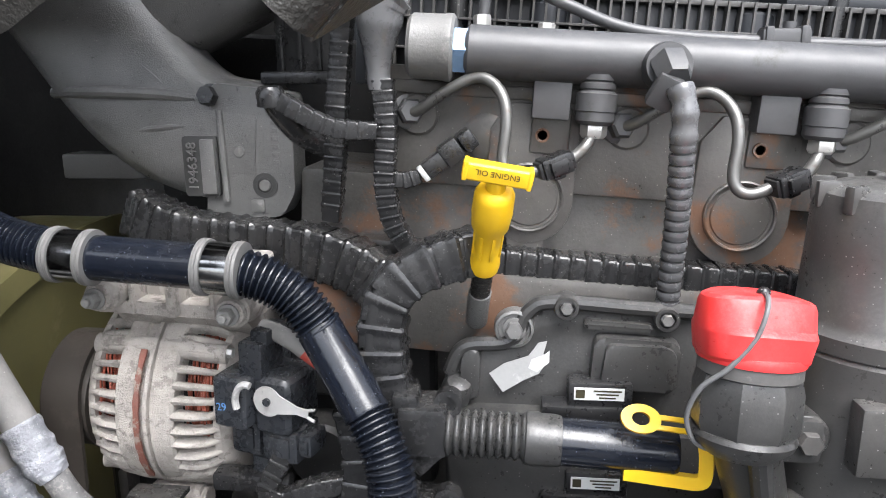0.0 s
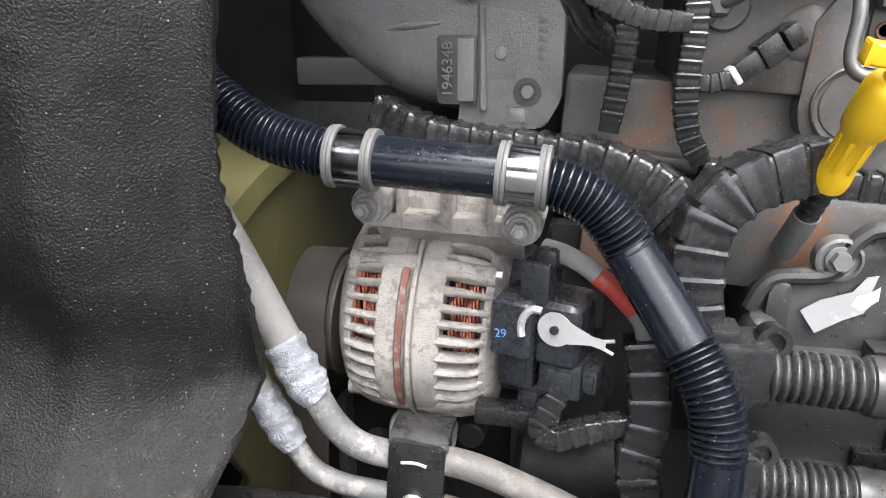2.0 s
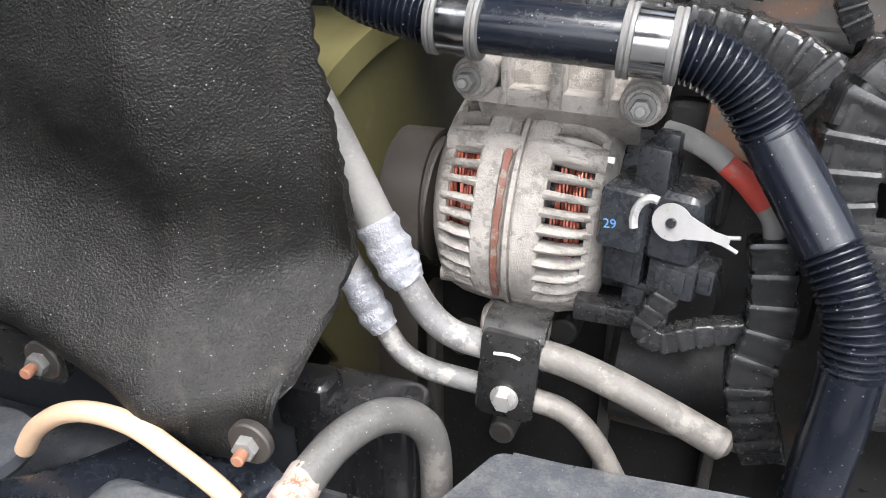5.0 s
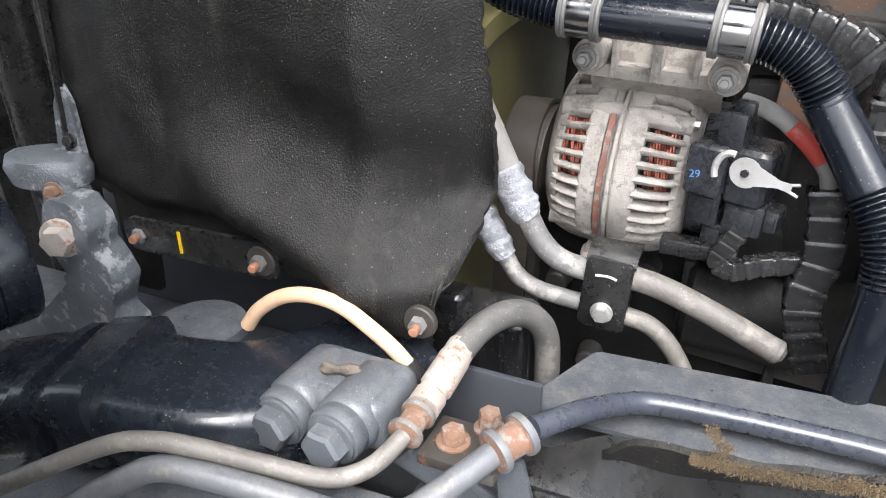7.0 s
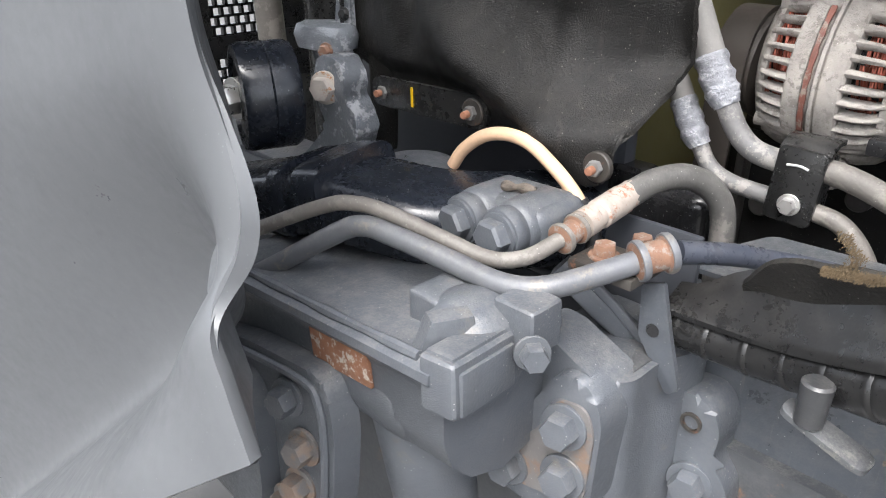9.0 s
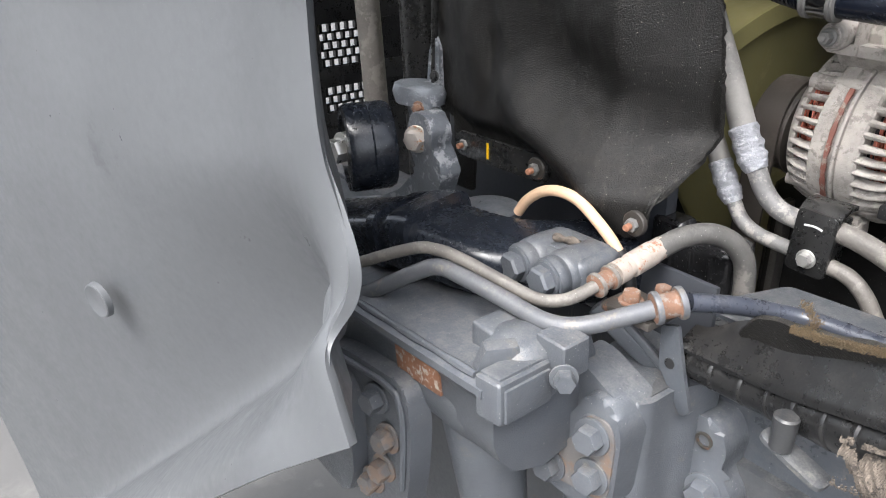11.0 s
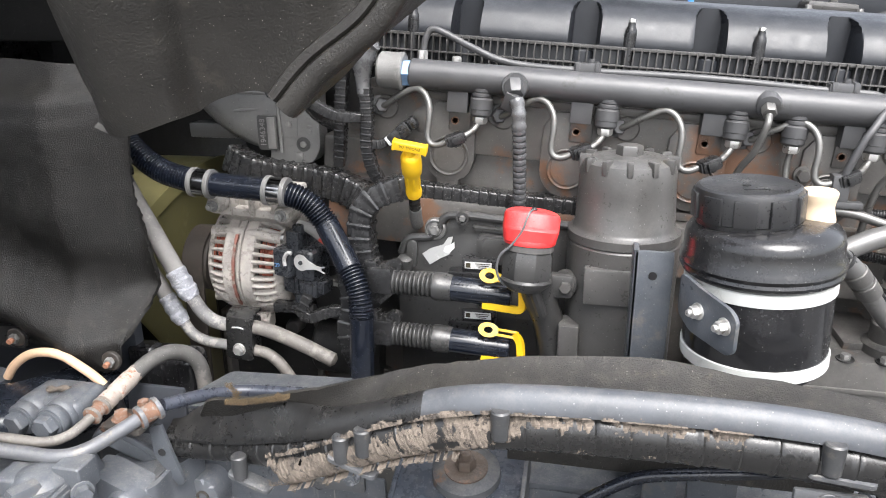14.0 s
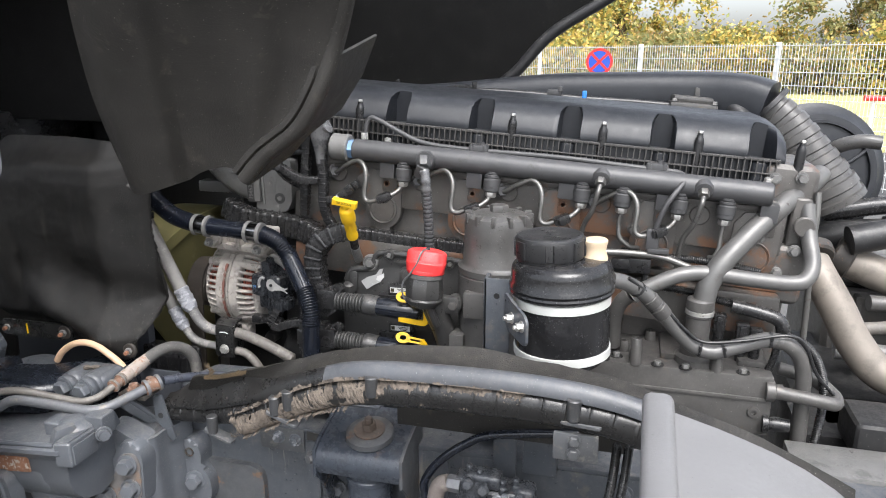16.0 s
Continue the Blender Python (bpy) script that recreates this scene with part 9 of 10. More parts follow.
def build_air_valve():
    v = thing("air_valve", "dark blue-grey cast air valve block with hose unions", "valve", (0.29, 0.25, 1.12))
    bm = bmesh.new()
    m = Matrix.Translation((0.283, 0.245, 1.195))
    box(bm, (0, 0, 0), (0.085, 0.05, 0.06), 0.010, m, 3)
    box(bm, (-0.02, -0.02, 0.02), (0.03, 0.03, 0.05), 0.006, m)
    box(bm, (0.025, -0.02, -0.01), (0.04, 0.03, 0.05), 0.008, m)
    box(bm, (0.0, -0.01, -0.045), (0.06, 0.05, 0.05), 0.010, m)
    cyl(bm, (0.29, 0.23, 1.205), (0.35, 0.225, 1.205), 0.018, seg=24, ease=0.003)
    for x, z in ((-0.03, 0.046), (-0.008, 0.040), (-0.03, 0.005), (0.0, -0.005), (0.02, -0.04), (-0.025, -0.03)):
        lathe(bm, [(0.009, 0), (0.009, 0.012), (0.006, 0.016)], m @ aim((x, -0.032, z), (x, -0.3, z + 0.08)), 14)
    part("valve_body", bm, M_VALVE, v)
    rnd = random.Random(5)
    for k in range(13):
        x, z = rnd.uniform(-0.045, 0.045), rnd.uniform(-0.055, 0.045)
        r = rnd.uniform(0.0045, 0.0085)
        bm = bmesh.new()
        lathe(bm, [(r * 1.25, 0), (r * 1.25, 0.004), (r, 0.005), (r, 0.011), (r * 0.6, 0.013)], m @ aim((x, -0.030, z), (x + rnd.uniform(-0.1, 0.1), -0.3, z + rnd.uniform(0.0, 0.25))), 6 if k % 2 else 16)
        part("port_cap", bm, M_VALVE if k % 4 else M_CRUST, v)
    for k in range(5):
        bm = bmesh.new()
        lathe(bm, [(0.007, 0), (0.007, 0.008), (0.0045, 0.010), (0.0045, 0.017), (0.0055, 0.018), (0.004, 0.021)], m @ Matrix.Translation((-0.034 + 0.017 * k, -0.008 - 0.01 * (k % 2), 0.028 + 0.012 * (k < 2))), 12)
        part("top_nipple", bm, M_VALVE, v)
    for c_, s_, r_ in (((-0.012, -0.012, 0.044), (0.052, 0.030, 0.022), 0.007), ((-0.046, 0.0, 0.022), (0.022, 0.034, 0.036), 0.008), ((0.048, -0.004, 0.020), (0.030, 0.036, 0.034), 0.010), ((-0.020, -0.030, -0.012), (0.040, 0.020, 0.040), 0.009), ((0.020, -0.026, -0.046), (0.036, 0.022, 0.044), 0.009), ((-0.030, -0.012, -0.060), (0.034, 0.040, 0.040), 0.010)):
        bm = bmesh.new()
        box(bm, c_, s_, r_, m, 3)
        part("cast_lobe", bm, M_VALVE, v, angle=50)
    bm = bmesh.new()
    hexagon(bm, (0.236, 0.232, 1.222), (-1, 0, 0.05), 0.022, 0.02)
    part("union_nut", bm, M_STEELPIPE, v, "grey steel union nut")
    bm = bmesh.new()
    cyl(bm, (0.34, 0.225, 1.165), (0.37, 0.225, 1.165), 0.009, seg=16, ease=0.001)
    part("brass_union", bm, M_CRUST, v)
    bm = bmesh.new()
    box(bm, (0.337, 0.195, 1.150), (0.026, 0.004, 0.006), 0.001)
    part("yellow_tag", bm, M_YELLOW, v, "yellow plastic tag")
    hose = [("brake_hose", [(0.218, 0.233, 1.223), (0.204, 0.233, 1.215), (0.197, 0.232, 1.19), (0.20, 0.232, 1.15), (0.22, 0.23, 1.11), (0.26, 0.226, 1.085)], 0.0125, M_BROWNHOSE, "dusty brown bent air hose"),
            ("air_line", [(0.200, 0.240, 1.165), (0.182, 0.242, 1.180), (0.176, 0.244, 1.205), (0.188, 0.245, 1.232), (0.212, 0.245, 1.260), (0.24, 0.246, 1.282), (0.27, 0.245, 1.300), (0.32, 0.24, 1.314), (0.37, 0.24, 1.322), (0.40, 0.25, 1.32)], 0.0065, M_BLUEHOSE, "glossy black air line tied to the chassis"),
            ("air_line", [(0.345, 0.225, 1.205), (0.375, 0.225, 1.20), (0.405, 0.228, 1.182), (0.425, 0.232, 1.155), (0.432, 0.235, 1.12)], 0.0065, M_BLUEHOSE, "glossy black air line from the valve"),
            ("air_line", [(0.37, 0.225, 1.165), (0.39, 0.226, 1.158), (0.415, 0.23, 1.15)], 0.0035, M_RUBBER, "thin black cable from the valve")]
    for name, pts, r, mat, lab in hose:
        bm = bmesh.new()
        tube(bm, pts, r, 16)
        solo(name, bm, mat, lab, "hose")
    for x in (0.455, 0.470):
        bm = bmesh.new()
        corrugated(bm, [(x, 0.20, 1.34), (x - 0.004, 0.205, 1.28), (x - 0.012, 0.215, 1.22), (x - 0.03, 0.222, 1.16), (x - 0.035, 0.225, 1.08)], 0.0062, 0.003, 0.0012)
        solo("corrugated_conduit", bm, M_LOOM, "thin black corrugated conduit hanging below the arch", "conduit", "corrugated conduits below the arch")
    bm = bmesh.new()
    lathe(bm, [(0.014, -0.006), (0.015, -0.003), (0.015, 0.003), (0.014, 0.006)], aim((0.436, 0.222, 1.155), (0.433, 0.222, 1.2)), 18)
    solo("tie_band", bm, M_ALUTAB, "grey tie band round the conduits", "tie")
    bm = bmesh.new()
    bolt_thing = thing("chassis_bolt", "large hexagon chassis bolt with broad washer", "bolt", (0.56, 0.29, 1.17))
    bm.free()
    bolt(bolt_thing, (0.53, 0.294, 1.185), (0, -1, 0), 0.03, 0.018, M_GEAR)


build_air_valve()

bm = bmesh.new()  # hanging dark plates behind the arch; the widened guard also paints the gap's shade
box(bm, (0.30, 0.262, 1.335), (0.34, 0.006, 0.085), 0.001)
solo("splash_guard", bm, M_FLAPRUBBER, "dark brown splash guard plate, widened to fill the shaded gap below the arch", "splash guard")
bm = bmesh.new()
box(bm, (0.292, 0.285, 1.27), (0.035, 0.006, 0.16), 0.001)
box(bm, (0.345, 0.285, 1.285), (0.05, 0.006, 0.12), 0.001)
solo("hanger_plate", bm, M_CHASSIS, "blue-grey hanger plate below the arch", "bracket")


# ---- grey rear wing section ----
def build_wing():
    w = thing("rear_wing_section", "scuffed light grey plastic wing section with thick lip", "wing", (0.56, -0.05, 1.2))
    fall = lambda y: 1.482 + 0.02 * (0.055 - y)
    runs = [0.060, 0.055, 0.04, 0.0, -0.05, -0.10, -0.16, -0.22, -0.28, -0.33]

    def run_of(prof):
        rows = []
        for y in runs:
            end = 0.008 if y == 0.060 else 0.0
            rows.append([(x - 0.02 * (0.055 - y), y, fall(y) + dz - end + 0.004 * math.sin(y * 14)) for x, dz in prof])
        bm = bmesh.new()
        sheet(bm, rows, 0.004)
        return bm
    part("lip", run_of([(0.484, -0.09), (0.481, -0.03), (0.480, -0.004), (0.481, -0.001), (0.484, 0.0005), (0.498, 0.001), (0.502, 0.0), (0.504, -0.003), (0.506, -0.020)]), M_FENDER, w, angle=50)
    part("wing_shell", run_of([(0.505, -0.018), (0.512, -0.0205), (0.55, -0.031), (0.58, -0.041), (0.61, -0.052), (0.64, -0.066), (0.67, -0.084), (0.70, -0.108), (0.74, -0.15), (0.78, -0.20)]), M_FENDER, w, angle=50)
    for y in (0.02, -0.12):
        bm = bmesh.new()
        lathe(bm, [(0.006, 0), (0.006, 0.002), (0.003, 0.003), (0.0005, 0.003)], Matrix.Translation((0.57, y, fall(y) - 0.0375)), 16)
        part("rivet", bm, M_FENDER, w)


build_wing()


# ---- pipes and hoses behind the reservoir ----
def pipe_thing(name, pts, r, mat, label, group="", seg=20):
    bm = bmesh.new()
    tube(bm, pts, r, seg)
    return solo(name, bm, mat, label, "pipe", group)


def build_rear_pipes():
    b = thing("breather_pipe", "thick grey bent breather pipe with rubber socket", "pipe", (0.575, 0.5, 1.36))
    bm = bmesh.new()
    tube(bm, [(0.575, 0.487, 1.455), (0.580, 0.490, 1.482), (0.598, 0.500, 1.514), (0.640, 0.530, 1.558), (0.690, 0.575, 1.598), (0.740, 0.630, 1.628), (0.758, 0.655, 1.640)], 0.0170, 28)
    part("pipe", bm, M_SILVER, b)
    bm = bmesh.new()
    lathe(bm, [(0.024, -0.1), (0.024, -0.07), (0.0195, -0.066), (0.0195, -0.028), (0.022, -0.026), (0.022, -0.019), (0.020, -0.017), (0.022, -0.014), (0.0215, 0.0), (0.018, 0.003)], aim((0.570, 0.486, 1.455), (0.5735, 0.4865, 1.60)), 28)
    part("rubber_socket", bm, M_GREYPAINT, b)
    bm = bmesh.new()
    lathe(bm, [(0.0225, 0), (0.0225, 0.006), (0.021, 0.007)], aim((0.5697, 0.486, 1.432), (0.5735, 0.4865, 1.60)), 28)
    part("hose_clip", bm, M_ZINC, b)
    g = "grey pipes at the engine's rear"
    pipe_thing("coolant_pipe", [(0.462, 0.470, 1.455), (0.480, 0.475, 1.468), (0.53, 0.485, 1.492), (0.575, 0.492, 1.498), (0.64, 0.497, 1.492), (0.70, 0.503, 1.488), (0.724, 0.51, 1.494), (0.735, 0.53, 1.515), (0.732, 0.56, 1.55), (0.727, 0.58, 1.60)], 0.0125, M_SILVER, "grey bent coolant pipe crossing behind the reservoir", g)
    pipe_thing("drain_pipe", [(0.46, 0.475, 1.458), (0.445, 0.48, 1.44), (0.437, 0.485, 1.41), (0.437, 0.49, 1.36)], 0.0125, M_GREYPAINT, "short dark grey drain pipe on the deck", g)
    h = thing("bypass_hose", "dusty grey rubber hose with cable ties and crimped middle", "hose", (0.6, 0.44, 1.36))
    bm = bmesh.new()
    tube(bm, [(0.430, 0.375, 1.512), (0.455, 0.39, 1.502), (0.485, 0.41, 1.478), (0.515, 0.425, 1.442), (0.540, 0.435, 1.412), (0.563, 0.440, 1.392), (0.59, 0.440, 1.386), (0.625, 0.445, 1.397), (0.665, 0.450, 1.410), (0.69, 0.450, 1.410)], 0.0118, 22)
    part("hose", bm, M_SILVER, h)
    bm = bmesh.new()
    tube(bm, [(0.680, 0.450, 1.411), (0.700, 0.450, 1.405), (0.718, 0.452, 1.385), (0.727, 0.455, 1.35), (0.732, 0.46, 1.28), (0.735, 0.465, 1.18)], 0.0118, 22)
    part("hose_drop", bm, M_GREYPAINT, h)
    for a, bb in (((0.487, 0.411, 1.476), (0.497, 0.416, 1.464)), ((0.500, 0.417, 1.461), (0.512, 0.424, 1.446))):
        bm = bmesh.new()
        cyl(bm, a, bb, 0.0135, seg=20, ease=0.001)
        part("ferrule", bm, M_GREYPAINT, h)
    for p, d in (((0.470, 0.40, 1.491), (0.6, 0.3, -0.6)), ((0.570, 0.440, 1.389), (1, 0, -0.2)), ((0.606, 0.442, 1.390), (1, 0, 0.3)), ((0.672, 0.45, 1.411), (1, 0, 0))):
        bm = bmesh.new()
        p = Vector(p)
        d = Vector(d).normalized()
        lathe(bm, [(0.0115, -0.002), (0.0130, -0.002), (0.0130, 0.002), (0.0115, 0.002)], aim(p, p + d), 22)
        box(bm, p + Vector((0, -0.012, 0.006)), (0.005, 0.004, 0.006), 0.001)
        part("cable_tie", bm, M_BLACK, h, "black cable tie")
    pipe_thing("thin_cable", [(0.455, 0.378, 1.515), (0.50, 0.41, 1.472), (0.545, 0.425, 1.424), (0.575, 0.43, 1.405), (0.63, 0.432, 1.412), (0.69, 0.436, 1.425), (0.72, 0.445, 1.41), (0.745, 0.45, 1.36), (0.79, 0.46, 1.31)], 0.0028, M_BLACK, "thin black cable tied along the hose", g, 10)
    e = thing("exhaust_pipe", "bare brownish metal exhaust pipe bend", "exhaust pipe", (0.85, 0.7, 1.2))
    bm = bmesh.new()
    tube(bm, [(0.79, 0.76, 1.455), (0.80, 0.735, 1.435), (0.83, 0.71, 1.385), (0.86, 0.69, 1.33), (0.91, 0.67, 1.28), (1.02, 0.65, 1.25)], 0.031, 32)
    part("bend", bm, M_STAINLESS, e)
    bm = bmesh.new()
    cyl(bm, (0.785, 0.785, 1.475), (0.79, 0.765, 1.46), 0.042, seg=32, ease=0.004)
    part("flange", bm, M_BLACKRUST, e)
    e2 = thing("exhaust_pipe", "second bare metal pipe with dark clamp behind", "exhaust pipe", (0.95, 0.9, 1.3))
    bm = bmesh.new()
    tube(bm, [(0.88, 0.92, 1.43), (0.96, 0.90, 1.40), (1.08, 0.88, 1.36)], 0.035, 28)
    part("pipe", bm, M_STAINLESS, e2)
    bm = bmesh.new()
    cyl(bm, (0.865, 0.925, 1.435), (0.90, 0.915, 1.422), 0.041, seg=28, ease=0.004)
    part("clamp", bm, M_BLACKRUST, e2)
    pipe_thing("low_hose", [(0.685, 0.445, 1.328), (0.72, 0.44, 1.326), (0.755, 0.44, 1.322), (0.774, 0.445, 1.318), (0.776, 0.47, 1.322), (0.75, 0.49, 1.335), (0.70, 0.50, 1.345)], 0.0105, M_GREYPAINT, "looped grey hose at the housing's side", g)
    f = thing("hose_union", "dark grey hose union on the housing's end", "pipe fitting", (0.69, 0.445, 1.32))
    bm = bmesh.new()
    lathe(bm, [(0.016, 0), (0.016, 0.012), (0.012, 0.014), (0.012, 0.024)], aim((0.674, 0.446, 1.328), (0.8, 0.445, 1.326)), 22)
    part("collar", bm, M_GREYPAINT, f)
    f2 = thing("hose_union", "small black quick coupling on the housing's end", "pipe fitting", (0.69, 0.445, 1.275))
    bm = bmesh.new()
    lathe(bm, [(0.015, 0), (0.015, 0.008), (0.010, 0.010), (0.012, 0.02), (0.010, 0.04)], aim((0.674, 0.446, 1.272), (0.8, 0.445, 1.272)), 20)
    part("collar", bm, M_BLACK, f2)
    # corrugated looms and plugs on the block
    for pts, lab in (([(0.44, 0.545, 1.512), (0.52, 0.535, 1.508), (0.575, 0.53, 1.507), (0.66, 0.53, 1.495)], "thin black corrugated conduit across the block"),
                     ([(0.46, 0.525, 1.462), (0.54, 0.52, 1.458), (0.60, 0.515, 1.447), (0.67, 0.51, 1.435)], "thin black corrugated conduit above the deck"),
                     ([(0.69, 0.480, 1.405), (0.688, 0.482, 1.37), (0.68, 0.48, 1.345)], "short black corrugated conduit at the deck's end"),
                     ([(0.695, 0.465, 1.415), (0.728, 0.468, 1.400), (0.752, 0.470, 1.365), (0.764, 0.472, 1.31), (0.760, 0.474, 1.22)], "black corrugated conduit hanging behind the hose")):
        bm = bmesh.new()
        corrugated(bm, pts, 0.0068, 0.0032, 0.0013)
        solo("corrugated_conduit", bm, M_LOOM, lab, "conduit", "corrugated conduits behind the reservoir")
    for x, y, z in ((0.605, 0.515, 1.41), (0.64, 0.505, 1.40), (0.66, 0.50, 1.395)):
        pl = thing("injector_plug", "black plastic plug with ribbed lock on the deck", "connector", (x, y, z - 0.03), "black plugs standing on the deck")
        bm = bmesh.new()
        box(bm, (x, y, z), (0.018, 0.016, 0.03), 0.002)
        box(bm, (x, y - 0.009, z), (0.010, 0.004, 0.022), 0.001)
        cyl(bm, (x, y, z - 0.05), (x, y, z - 0.012), 0.0085, seg=16)
        part("plug", bm, M_BLACK, pl)
        bm = bmesh.new()
        for i in range(4):
            box(bm, (x, y, z + 0.012 - 0.008 * i), (0.0195, 0.0175, 0.002))
        part("lock_rib", bm, M_BLACK, pl)
    bm = bmesh.new()
    tube(bm, [(0.62, 0.505, 1.443), (0.66, 0.50, 1.437), (0.69, 0.497, 1.428), (0.698, 0.495, 1.41), (0.697, 0.493, 1.39)], 0.011, 18)
    solo("loom_elbow", bm, M_LOOM, "black cable loom elbow above the plugs", "cable conduit")
    bm = bmesh.new()
    box(bm, (0.46, 0.525, 1.496), (0.06, 0.03, 0.026), 0.004)
    box(bm, (0.44, 0.51, 1.50), (0.03, 0.015, 0.018), 0.003)
    solo("plug_box", bm, M_BLACK, "black plastic connector box behind the reservoir", "connector")
    pipe_thing("thin_pipe", [(0.415, 0.50, 1.520), (0.46, 0.505, 1.519), (0.505, 0.508, 1.515), (0.55, 0.50, 1.503)], 0.0058, M_PIPE, "thin grey steel pipe towards the reservoir", g, 14)
    pipe_thing("thin_pipe", [(0.742, 0.585, 1.62), (0.742, 0.575, 1.57), (0.735, 0.57, 1.53), (0.715, 0.565, 1.50)], 0.0055, M_PIPE, "thin grey steel pipe bent at the head's end", g, 14)
    pipe_thing("oil_gauge_tube", [(0.745, 0.60, 1.56), (0.755, 0.62, 1.46), (0.76, 0.62, 1.30)], 0.0055, M_PIPE, "thin straight grey tube at the engine's rear", g, 14)


build_rear_pipes()


# ---- intake and turbo side, behind the valve cover ----
def build_far_side():
    d = thing("intake_duct", "broad black plastic intake duct behind the valve cover", "air duct", (0.3, 0.95, 1.6))
    bm = bmesh.new()
    tube(bm, [(-0.25, 1.02, 1.70), (0.0, 1.02, 1.715), (0.25, 1.02, 1.738), (0.45, 1.01, 1.744), (0.58, 0.995, 1.745), (0.66, 0.975, 1.742), (0.712, 0.957, 1.728)], 1.0, section=squarish(0.062, 0.055, 0.55), n=8)
    part("duct", bm, M_COVER, d, angle=45)
    bm = bmesh.new()
    path = [(0.715, 0.958, 1.727), (0.743, 0.953, 1.702), (0.775, 0.945, 1.662), (0.805, 0.937, 1.618), (0.835, 0.932, 1.575), (0.858, 0.930, 1.540)]
    tube(bm, path, lambda s: (0.80 + 2.1 * min(s, 0.22)) * (1.0 + (0.07 if (s / 0.030) % 1.0 > 0.42 else 0.0)), section=squarish(0.046, 0.046, 0.72), step=0.0025)
    part("bellows", bm, M_FILTER, d, "ribbed dark grey rubber bellows")
    bm = bmesh.new()
    lathe(bm, [(0.046, -0.006), (0.052, -0.005), (0.052, 0.005), (0.046, 0.006)], aim((0.712, 0.958, 1.729), (0.740, 0.953, 1.704)), 40)
    part("clamp_band", bm, M_RUBBER, d)
    a = thing("air_filter_drum", "large round black air filter drum at the engine's rear", "air filter", (0.98, 1.12, 1.4))
    bm = bmesh.new()
    ax = aim((0.828, 1.055, 1.580), (0.846, 0.955, 1.590))
    lathe(bm, [(0.1350, -0.12), (0.1485, -0.10), (0.1485, -0.012), (0.1548, -0.008), (0.1548, 0.008), (0.1440, 0.014), (0.13, 0.03), (0.05, 0.036), (0.001, 0.036)], ax, 64)
    part("drum", bm, M_COVER, a)
    bm = bmesh.new()
    for k in range(5):
        lathe(bm, [(0.1485, -0.10 + 0.018 * k), (0.152, -0.098 + 0.018 * k), (0.152, -0.092 + 0.018 * k), (0.1485, -0.09 + 0.018 * k)], ax, 64)
    part("drum_rib", bm, M_COVER, a)
    for k in range(5):
        bm = bmesh.new()
        turn_ = math.radians(72 * k + 20)
        tube(bm, [ax @ Vector((r * math.cos(turn_ + 2.4 * (r - 0.05)), r * math.sin(turn_ + 2.4 * (r - 0.05)), 0.0365 - 0.0007 * i)) for i, r in enumerate((0.055, 0.075, 0.10, 0.122))], 0.004, 10)
        part("lid_rib", bm, M_COVER, a)
    for r_ in (0.060, 0.112):
        bm = bmesh.new()
        lathe(bm, [(r_, 0.028), (r_, 0.039), (r_ + 0.006, 0.039), (r_ + 0.007, 0.028)], ax, 56)
        part("lid_ring", bm, M_COVER, a)
    bm = bmesh.new()
    tube(bm, [(0.845, 1.01, 1.63), (0.865, 0.985, 1.652), (0.90, 0.972, 1.664), (0.935, 0.968, 1.662)], 0.0145, 20)
    part("bent_tube", bm, M_FILTER, a)
    h = thing("crankcase_hose", "black rubber breather hose beside the intake duct", "hose", (0.66, 0.92, 1.66))
    bm = bmesh.new()
    tube(bm, [(0.635, 0.955, 1.735), (0.645, 0.93, 1.725), (0.675, 0.90, 1.695), (0.71, 0.87, 1.66)], 0.019, 22)
    part("hose", bm, M_RUBBER, h)
    bm = bmesh.new()
    lathe(bm, [(0.023, -0.005), (0.0235, 0.0), (0.023, 0.005)], aim((0.640, 0.945, 1.73), (0.66, 0.92, 1.715)), 24)
    part("clip", bm, M_LOOM, h)
    mo = thing("pressure_module", "grey-black plastic pressure module with bolts", "sensor module", (0.56, 0.92, 1.70))
    bm = bmesh.new()
    m = Matrix.Translation((0.560, 0.93, 1.728)) @ pose(0, 0, 0, 0, 5, 6)
    box(bm, (0, 0, 0), (0.095, 0.06, 0.022), 0.005, m)
    box(bm, (-0.002, 0, 0.017), (0.08, 0.05, 0.014), 0.006, m)
    box(bm, (0.01, 0.01, 0.032), (0.016, 0.016, 0.02), 0.003, m)
    part("module", bm, M_FILTER, mo)
    for sx in (-0.04, 0.04):
        bolt(mo, m @ Vector((sx, -0.024, 0.011)), (0, 0, 1), 0.009, 0.005, M_CAST)
    bm = bmesh.new()
    tube(bm, [(-0.22, 0.90, 1.778), (-0.12, 0.89, 1.768), (0.0, 0.89, 1.758), (0.10, 0.89, 1.759), (0.20, 0.895, 1.755), (0.33, 0.90, 1.745), (0.45, 0.91, 1.738), (0.52, 0.92, 1.732)], 0.0072, 14)
    ro = thing("wiring_rod", "thin black wiring tube along the valve cover with a blue clip", "cable", (0.2, 0.89, 1.74))
    part("tube", bm, M_BLACK, ro)
    bm = bmesh.new()
    box(bm, (0.342, 0.885, 1.752), (0.009, 0.012, 0.02), 0.002, pose(0, 0, 0, 0, 0, 0))
    part("blue_clip", bm, M_BLUE, ro, "bright blue plastic clip")
    for x, z in ((-0.08, 1.768), (0.095, 1.764), (0.28, 1.757)):
        bm = bmesh.new()
        box(bm, (x, 0.886, z), (0.03, 0.02, 0.014), 0.003)
        box(bm, (x + 0.012, 0.88, z + 0.008), (0.01, 0.012, 0.012), 0.002)
        part("wiring_clip", bm, M_LOOM if x < 0.2 else M_RAIL, ro)
    bm = bmesh.new()
